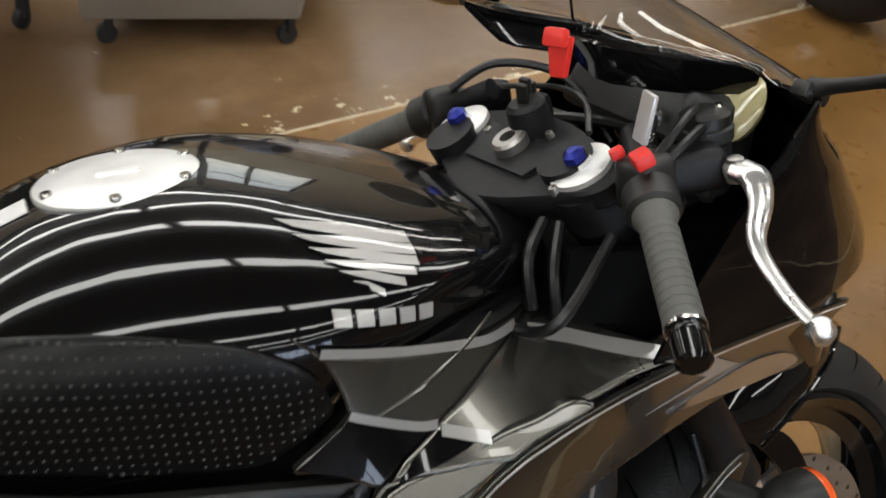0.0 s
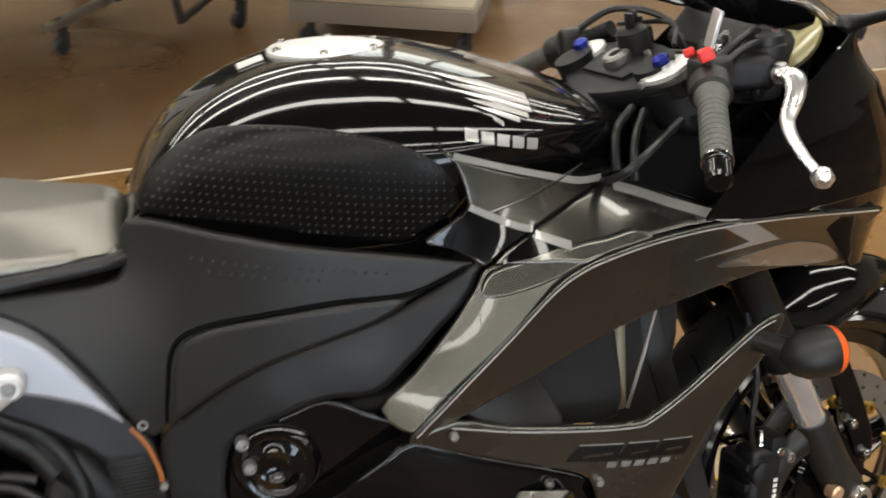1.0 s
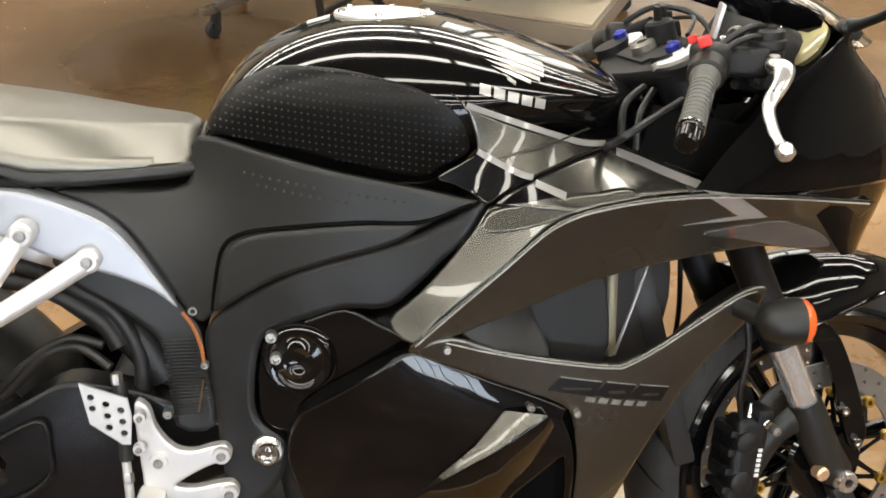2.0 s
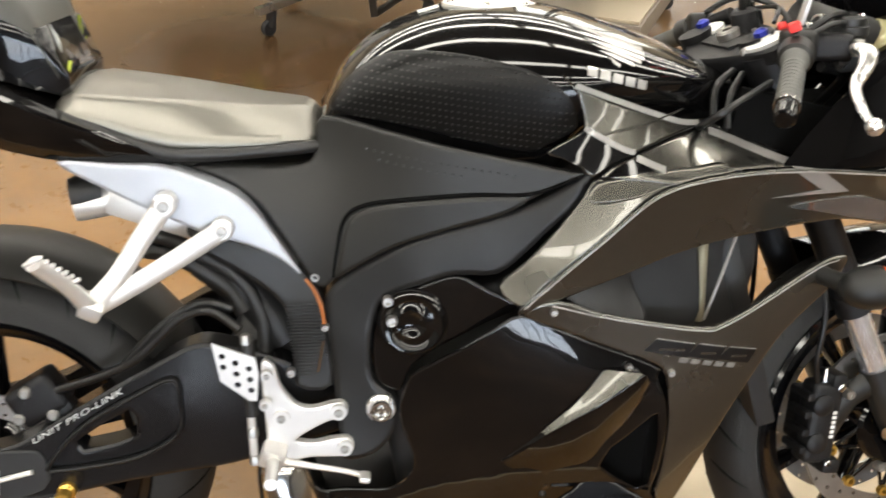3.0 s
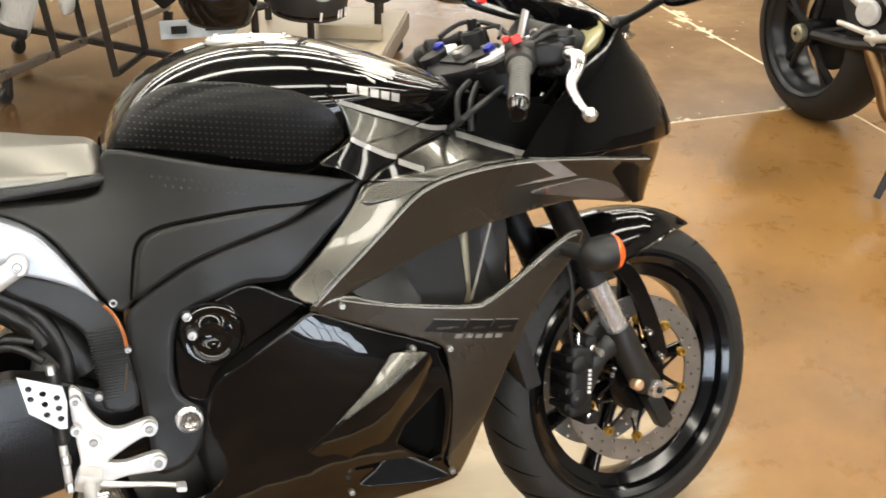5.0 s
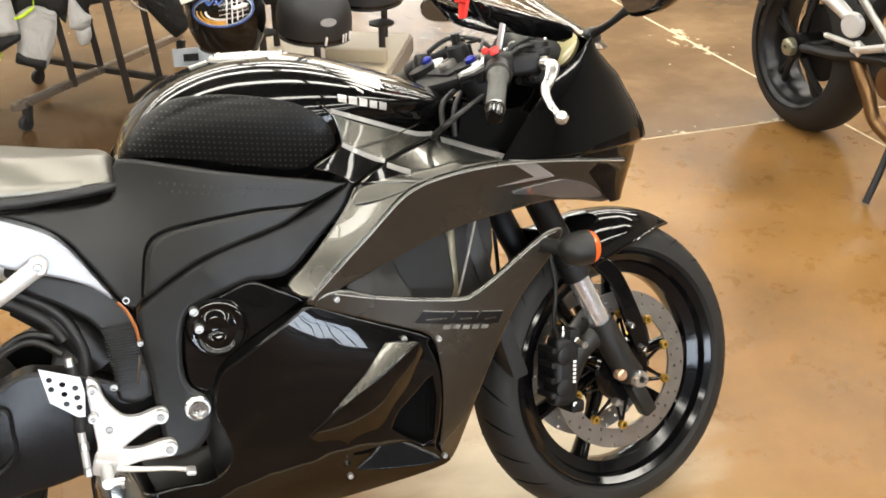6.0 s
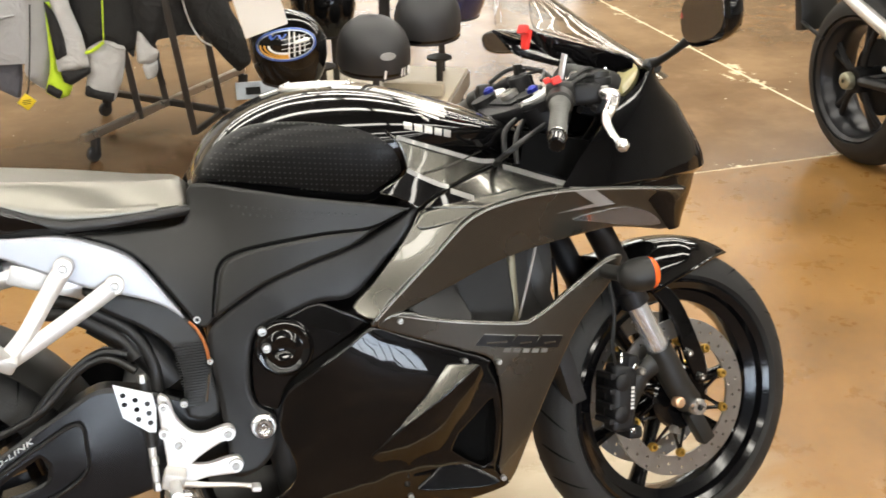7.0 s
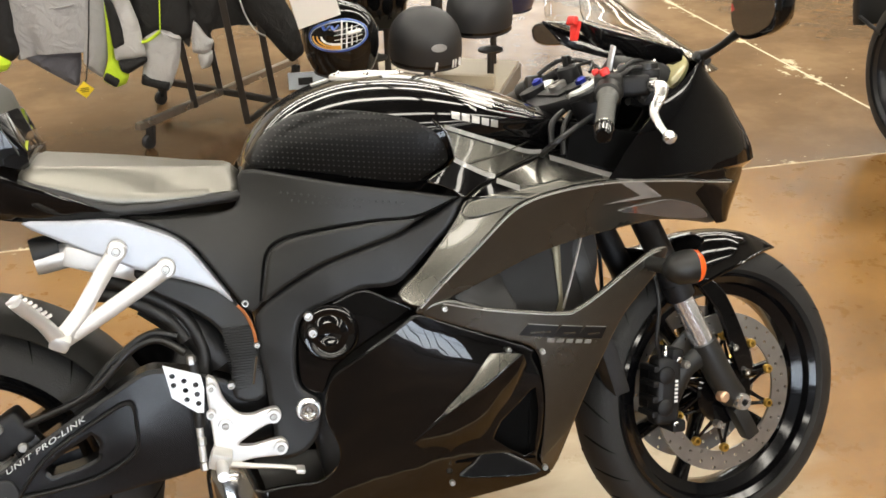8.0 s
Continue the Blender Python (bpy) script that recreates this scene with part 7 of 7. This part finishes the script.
part("cuff_band", piece([(0.122, 0.340), (0.180, 0.341), (0.236, 0.346), (0.232, 0.322), (0.153, 0.280), (0.128, 0.296)], 2.692, 0.020, 6.3), BLACKCLOTH, j2)

j3 = thing("jacket", "black jacket with pale grey lower panel hanging on the rack", "jacket", "jackets on the rack")
part("body", drape(0.32, 2.90, 0.40, 1.20, 0.115, 0.11, 4.4), BLACKCLOTH, j3)
part("sleeve", piece([(0.19, 1.0), (0.40, 1.0), (0.42, 0.60), (0.425, 0.47), (0.400, 0.350), (0.373, 0.392), (0.296, 0.432), (0.224, 0.400), (0.215, 0.47), (0.195, 0.60)], 2.74, 0.032, 7.6), BLACKCLOTH, j3)
part("sleeve_end", piece([(0.225, 0.41), (0.297, 0.445), (0.374, 0.41), (0.365, 0.35), (0.348, 0.286), (0.304, 0.192), (0.25, 0.207), (0.194, 0.229), (0.217, 0.309)], 2.725, 0.030, 7.1), PALE, j3, "pale grey sleeve end")
part("cuff", piece([(0.207, 0.275), (0.26, 0.256), (0.309, 0.232), (0.298, 0.193), (0.25, 0.210), (0.194, 0.232)], 2.706, 0.018, 9.2), BLACKCLOTH, j3)
part("piping", tube([(0.222, 2.695, 0.402), (0.245, 2.69, 0.408), (0.275, 2.688, 0.425), (0.297, 2.69, 0.440)], 0.0065, 8), LIME, j3, "lime piping")
part("piping", tube([(0.297, 2.692, 0.440), (0.335, 2.69, 0.415), (0.373, 2.70, 0.402)], 0.0035, 8), PALE, j3, "white piping")
part("piping", tube([(0.315, 2.70, 0.60), (0.305, 2.70, 0.51), (0.297, 2.698, 0.44)], 0.0025, 6), LIME, j3, "lime piping")

j4 = thing("jacket", "black textile jacket hanging on the rack", "jacket", "jackets on the rack")
part("body", drape(0.52, 2.84, 0.405, 1.20, 0.15, 0.10, 5.7), BLACKCLOTH, j4)
part("sleeve", piece([(0.56, 1.0), (0.72, 1.0), (0.77, 0.62), (0.79, 0.525), (0.83, 0.439), (0.855, 0.303), (0.798, 0.264), (0.755, 0.315), (0.712, 0.376), (0.645, 0.465), (0.59, 0.60)], 2.715, 0.042, 10.4), BLACKCLOTH, j4)
part("sleeve", piece([(0.40, 1.0), (0.55, 1.0), (0.55, 0.60), (0.52, 0.45), (0.475, 0.388), (0.440, 0.44), (0.41, 0.60)], 2.735, 0.032, 11.3), BLACKCLOTH, j4)
part("sleeve_end", piece([(0.430, 0.475), (0.475, 0.395), (0.499, 0.380), (0.483, 0.339), (0.455, 0.325), (0.410, 0.338), (0.412, 0.40)], 2.725, 0.018, 12.2), PALE, j4, "pale grey sleeve end")
part("cuff", piece([(0.426, 0.330), (0.492, 0.342), (0.485, 0.30), (0.470, 0.270), (0.436, 0.265)], 2.73, 0.018, 12.9), PALE, j4)
part("cuff_loop", tube([(0.497, 2.71, 0.375), (0.490, 2.705, 0.335), (0.497, 2.71, 0.285), (0.505, 2.71, 0.245)], 0.0028, 6), BLACKCLOTH, j4)
part("piping", tube([(0.606, 2.66, 0.60), (0.625, 2.66, 0.50), (0.66, 2.665, 0.425), (0.70, 2.68, 0.392)], 0.0035, 6), PALE, j4, "pale piping")

# jackets added behind the rack to shade the floor and darken its reflections
for k, (x, y, w, z) in enumerate(((-0.10, 3.50, 0.19, 0.39), (0.30, 3.48, 0.19, 0.38), (0.70, 3.52, 0.19, 0.40))):
    jb = thing("jacket", "black textile jacket hung on an added rail to darken the floor", "jacket", "jackets on the rack")
    part("body", drape(x, y, z, 1.22, w, 0.09, 6.3 + k), BLACKCLOTH, jb)
    for s in (-1, 1):
        part("sleeve", sleeve([(x + s * w, y, 1.08), (x + s * (w + 0.03), y + 0.02, 0.8), (x + s * (w + 0.02), y + 0.02, z + 0.02)], [0.065, 0.06, 0.05], 13 + k), BLACKCLOTH, jb)

# --- helmet rack ---
hr = thing("helmet_rack", "low beige rolling helmet rack with grey base", "rack", m=pose(1.36, 2.61, 0, 0, 0, -26.5))
part("base", box(0.62, 0.70, 0.07, pose(0, 0, 0.125), 0.006), GREYBOX, hr, "grey-brown base panel")
part("deck", box(0.60, 0.68, 0.012, pose(0, 0, 0.167), 0.003), BEIGE, hr, "beige deck")
for x, y in ((-0.26, -0.31), (0.26, -0.31), (0.26, 0.31), (-0.26, 0.31)):
    caster(hr, x, y, 30, 0.03, 0.09)
for x, y, h in ((-0.16, -0.27, 0.33), (0.02, -0.16, 0.30), (0.24, 0.02, 0.30), (-0.22, 0.10, 0.6), (0.2, 0.28, 0.33)):
    part("post", lathe([(0, 0.17), (0.014, 0.17), (0.014, h), (0.05, h), (0.052, h + 0.008), (0, h + 0.012)], 16, pose(x, y, 0)), TUBE_STEEL, hr)
part("centre_post", bar((0, 0.1, 0.17), (0, 0.1, 1.5), 0.04, 0.04), TUBE_STEEL, hr)
part("bracket", box(0.24, 0.05, 0.05, pose(0.16, -0.1, 0.21), 0.006), BEIGE, hr)
sign = tagged(part("shelf_card", box(0.30, 0.012, 0.07, pose(0.93, 2.76, 0.17, -14, 0, -5), 0.002), material("pale_blue_card", (0.6, 0.66, 0.72), 0.5)), "pale blue-white printed card on the rack base", "card")
part("logo_bar", box(0.06, 0.002, 0.03, pose(0.85, 2.752, 0.172, -14, 0, -5), 0), BLACKCLOTH, sign)
part("logo_bar", box(0.08, 0.002, 0.02, pose(0.99, 2.745, 0.172, -14, 0, -5), 0), BLACKCLOTH, sign)

MATT_HELMET = material("matte_black_shell", (0.02, 0.02, 0.021), 0.5, grain=10, bump=0.1, bump_scale=900)


def helmet(x, y, z, r, turn, full, label, shell):
    """Crash helmet: dome, trim, and for a full-face one a chin bar and visor opening."""
    h = thing("helmet", label, "helmet", "helmets on the rack", pose(x, y, z, 0, 0, turn))
    rings = []
    low = -0.95 if full else -0.42
    for k in range(15):
        s = low + (1 - low) * k / 14
        rad = math.sqrt(max(0.0, 1 - min(1, abs(s)) ** 2.3)) if s > 0 else 1 - 0.28 * abs(s) ** 2.2
        rad = max(rad, 0.02)
        rings.append([Vector((r * 0.90 * rad * math.cos(2 * math.pi * j / 36), r * 1.08 * rad * math.sin(2 * math.pi * j / 36) * (1 + 0.06 * (math.sin(2 * math.pi * j / 36) < 0)), r * 0.95 * s)) for j in range(36)])
    part("shell", loft(rings), shell, h)
    base = [Vector((q.x * 1.012, q.y * 1.012, q.z)) for q in rings[0]]
    part("trim", thicken(loft([[q + Vector((0, 0, dz)) for q in base] for dz in (-0.006, 0.008)], closed=True, caps=False), 0.004), CASTER, h)
    if not full:
        part("band", thicken(loft([[Vector((q.x * 1.015, q.y * 1.015, q.z + dz)) for q in rings[0 if dz < 0.02 else 1]] for dz in (0.004, 0.036)], caps=False), 0.004), GLOSS, h, "gloss black rim band")
    else:
        vis = [[Vector((r * 0.925 * math.cos(a), r * 1.12 * math.sin(a), r * 0.95 * s)) for a in [math.pi * (1.12 + 0.76 * j / 20) for j in range(21)]] for s in (-0.22, 0.02, 0.26)]
        part("visor", thicken(loft(vis, closed=False), 0.003), GLOSS, h, "dark gloss visor")
    return h


hel = helmet(0.955, 2.34, 0.455, 0.142, 35, True, "gloss black full-face helmet with a blue oval graphic", GLOSS)
AMBER, BLUE_ART, PALE_ART = material("amber_graphic", (0.7, 0.35, 0.05), 0.3, coat=1), material("blue_graphic", (0.05, 0.12, 0.5), 0.3, coat=1), material("pale_blue_graphic", (0.55, 0.64, 0.85), 0.3, coat=1)


def on_shell(u, v):
    """A point of the helmet's shell; u to the side and v up from the middle of its graphic, in units of its half size."""
    a = -radians(141) + 0.84 * u
    h = 0.25 + 0.40 * v + 0.10 * u
    rad = math.sqrt(max(0.0, 1 - min(1, abs(h)) ** 2.3)) if h > 0 else 1 - 0.28 * abs(h) ** 2.2
    out = 0.142 * 1.012
    return Vector((out * 0.90 * rad * math.cos(a), out * 1.08 * rad * math.sin(a) * (1.06 if math.sin(a) < 0 else 1), 0.142 * 0.95 * h + 0.001))


def art_line(name, points, wide, mat):
    part(name, tube([on_shell(u, v) for u, v in points], wide, 8, 0.5, 3), mat, hel)


turns = [2 * math.pi * k / 28 for k in range(29)]
art_line("oval_outline", [(math.cos(a), math.sin(a)) for a in turns], 0.0042, BLUE_ART)
art_line("oval_line", [(0.93 * math.cos(a), 0.90 * math.sin(a)) for a in turns], 0.0028, PALE_ART)
for k in range(3):
    w = 0.82 - 0.15 * k
    art_line("amber_arc", [(w * math.cos(a), w * math.sin(a)) for a in [math.pi * (0.98 + 0.55 * j / 10) for j in range(11)]], 0.0042, AMBER if k < 2 else WHITE)
for k in range(4):
    u = 0.12 + 0.16 * k
    art_line("cross_line", [(u + 0.04, 0.95 - 0.2 * k), (u, 0.3), (u - 0.03, -0.3), (u - 0.05, -0.92 + 0.12 * k)], 0.0026, WHITE)
for k in range(4):
    v = 0.42 - 0.30 * k
    art_line("cross_line", [(-0.12, v - 0.05), (0.2, v), (0.55, v + 0.02), (0.84 - 0.06 * abs(k - 1), v + 0.05)], 0.0022, WHITE)
for k in range(2):
    art_line("logo_shape", [(-0.5 + 0.3 * k, 0.72 - 0.04 * k), (-0.42 + 0.3 * k, 0.45), (-0.26 + 0.3 * k, 0.70)], 0.0062, BLUE_ART)
art_line("white_patch", [(0.30, 0.12), (0.50, 0.14), (0.72, 0.15)], 0.014, WHITE)
tagged(part("price_tag", box(0.16, 0.002, 0.20, pose(0.850, 2.20, 0.640, 8, -14, 6), 0), PAPER, smooth=False), "large white paper price tag hanging on the helmet", "tag")
h2 = helmet(1.277, 2.34, 0.40, 0.150, 10, False, "matte black open-face helmet with a gloss rim", MATT_HELMET)
part("badge", lathe([(0.026, 0.0), (0.03, 0.003), (0.028, 0.005), (0.0, 0.005)], 24, pose(-0.012, -0.170, 0.025, 82, 0, -8) @ Matrix.Diagonal((1, 0.5, 1, 1))), CALIPER, h2, "oval silver badge")
for k, (a, w) in enumerate(((-1.75, 0.008), (-1.25, 0.006), (-1.15, 0.006), (-0.95, 0.014))):
    part("rim_mark", box(w, 0.003, 0.03, pose(0.150 * 0.93 * math.cos(a), 0.150 * 1.18 * math.sin(a), -0.042, 0, 10, math.degrees(a) + 90), 0), WHITE, h2)
helmet(1.56, 2.60, 0.44, 0.150, -20, False, "matte black open-face helmet behind the others", MATT_HELMET)
helmet(1.16, 2.75, 0.52, 0.14, 15, True, "dark glossy full-face helmet on the rack", GLOSS)
helmet(1.78, 2.92, 0.50, 0.14, -30, True, "dark blue and black full-face helmet on the rack", material("dark_blue_shell", (0.01, 0.015, 0.06), 0.15, coat=1))

# --- second motorcycle, seen from its tail end ---
b2 = thing("motorcycle", "dark naked motorcycle with a wide rear tyre parked across the aisle", "motorcycle", m=pose(2.99, 1.67, 0, 0, 0, 0))
C2 = Vector((0, 0, 0.318))
SIDE = pose(*C2, 0, 90, 0)
w2 = part("rear_wheel", lathe([(0.02, -0.085), (0.045, -0.085), (0.05, -0.04), (0.04, 0), (0.05, 0.05), (0.045, 0.075), (0.02, 0.075)], 24, SIDE, closed=True), CAST, b2, "black cast rear wheel")
part("tyre", lathe(wheel_profile(0.318, 0.185, 0.226), 72, SIDE), RUBBER, w2)
part("rim", lathe([(r, h * 1.5) for r, h in RIM], 72, SIDE, closed=True), material("satin_black_rim", (0.03, 0.03, 0.032), 0.3, metal=0.6), w2)
for k in range(5):
    a = radians(72 * k + 20)
    for o in (-0.1, 0.1):
        part("spoke", tube([(-0.05, 0.05 * math.cos(a), C2.z + 0.05 * math.sin(a)), (-0.045, 0.12 * math.cos(a + o * 0.5), C2.z + 0.12 * math.sin(a + o * 0.5)), (-0.03, 0.195 * math.cos(a + o), C2.z + 0.195 * math.sin(a + o))], [0.012, 0.010, 0.012], 8, 1.2, 3), CAST, w2)
# disc added to keep the floor from showing between the spokes
part("hub_backing", lathe([(0.045, 0.045), (0.135, 0.04), (0.14, 0.036), (0.14, 0.028), (0.135, 0.024), (0.045, 0.02)], 40, SIDE, closed=True), CAST, w2, "dark disc added behind the spokes")
part("axle_nut", lathe([(0.008, 0.0), (0.008, 0.02), (0.022, 0.02), (0.03, 0.014), (0.033, 0.0), (0.033, -0.01)], 24, pose(-0.105, 0, C2.z, 0, -90, 0)), material("olive_alloy", (0.35, 0.34, 0.25), 0.35, metal=0.8), w2, "alloy axle nut")
part("swingarm", tube([(-0.08, -0.06, 0.33), (-0.09, -0.25, 0.36), (-0.09, -0.42, 0.40), (-0.08, -0.55, 0.42)], [0.03, 0.034, 0.038, 0.045], 12, 0.6, 5), CAST, b2)
part("torque_arm", tube([(-0.110, -0.195, 0.415), (-0.115, -0.295, 0.421), (-0.12, -0.385, 0.427)], 0.010, 10), SILVER, b2, "bright torque rod")
part("subframe_tube", tube([(-0.09, 0.085, 0.602), (-0.10, -0.035, 0.575), (-0.105, -0.218, 0.527), (-0.11, -0.305, 0.499)], [0.02, 0.024, 0.024, 0.02], 14), SILVER, b2, "pale alloy frame tube")
part("subframe_tube", tube([(-0.10, -0.175, 0.687), (-0.11, -0.285, 0.617), (-0.115, -0.403, 0.544), (-0.12, -0.515, 0.477)], 0.013, 12), CALIPER, b2)
part("subframe_tube", tube([(-0.07, -0.095, 0.647), (-0.08, -0.215, 0.602), (-0.09, -0.315, 0.557)], 0.012, 12), CAST, b2)
part("peg_plate", lathe([(0, -0.012), (0.036, -0.012), (0.042, -0.006), (0.042, 0.008), (0.036, 0.012), (0, 0.012)], 28, pose(-0.125, -0.339, 0.489, 0, 90, 15)), PALE, b2, "pale round cover")
part("link_arm", tube([(-0.12, -0.355, 0.412), (-0.125, -0.415, 0.427), (-0.125, -0.515, 0.462)], 0.014, 10), SILVER, b2)
part("link_knuckle", box(0.03, 0.05, 0.04, pose(-0.118, -0.38, 0.419, 20, 0, 0), 0.012, 3), SILVER, b2)
BRONZE = material("heat_browned_steel", (0.20, 0.115, 0.05), 0.34, metal=0.85, amount=0.35)
part("exhaust_pipe", tube([(-0.085, -0.325, 0.397), (-0.10, -0.375, 0.357), (-0.105, -0.445, 0.287), (-0.105, -0.510, 0.204), (-0.10, -0.675, 0.157)], [0.02, 0.026, 0.024, 0.022, 0.022], 14), BRONZE, b2, "heat-browned exhaust pipe")
part("case_cover", lathe([(0, 0.02), (0.04, 0.018), (0.055, 0.008), (0.058, -0.02)], 24, pose(-0.10, -0.525, 0.345, 0, -90, 0)), BRONZE, b2, "bronze engine cover")
part("shock_spring", tube([(-0.03, -0.275, 0.447), (-0.03, -0.355, 0.547), (-0.03, -0.415, 0.627)], 0.03, 14), CAST, b2)
part("engine", box(0.26, 0.42, 0.34, pose(0.0, -0.78, 0.40), 0.04, 3), CAST, b2)
part("tail_fender", box(0.16, 0.05, 0.26, pose(-0.01, 0.395, 0.54, -14, 0, 0), 0.012), MATTE, b2, "black tail mudguard")
part("fender_stay", tube([(-0.08, 0.40, 0.46), (-0.085, 0.30, 0.44), (-0.085, 0.2, 0.42)], 0.008, 8), CAST, b2)
part("seat_tail", box(0.20, 0.62, 0.12, pose(0, 0.02, 0.74, -6, 0, 0), 0.04, 3), VINYL, b2)
part("side_stand", tube([(-0.12, -0.62, 0.22), (-0.19, -0.66, 0.10), (-0.24, -0.68, 0.012)], 0.012, 10), CAST, b2)
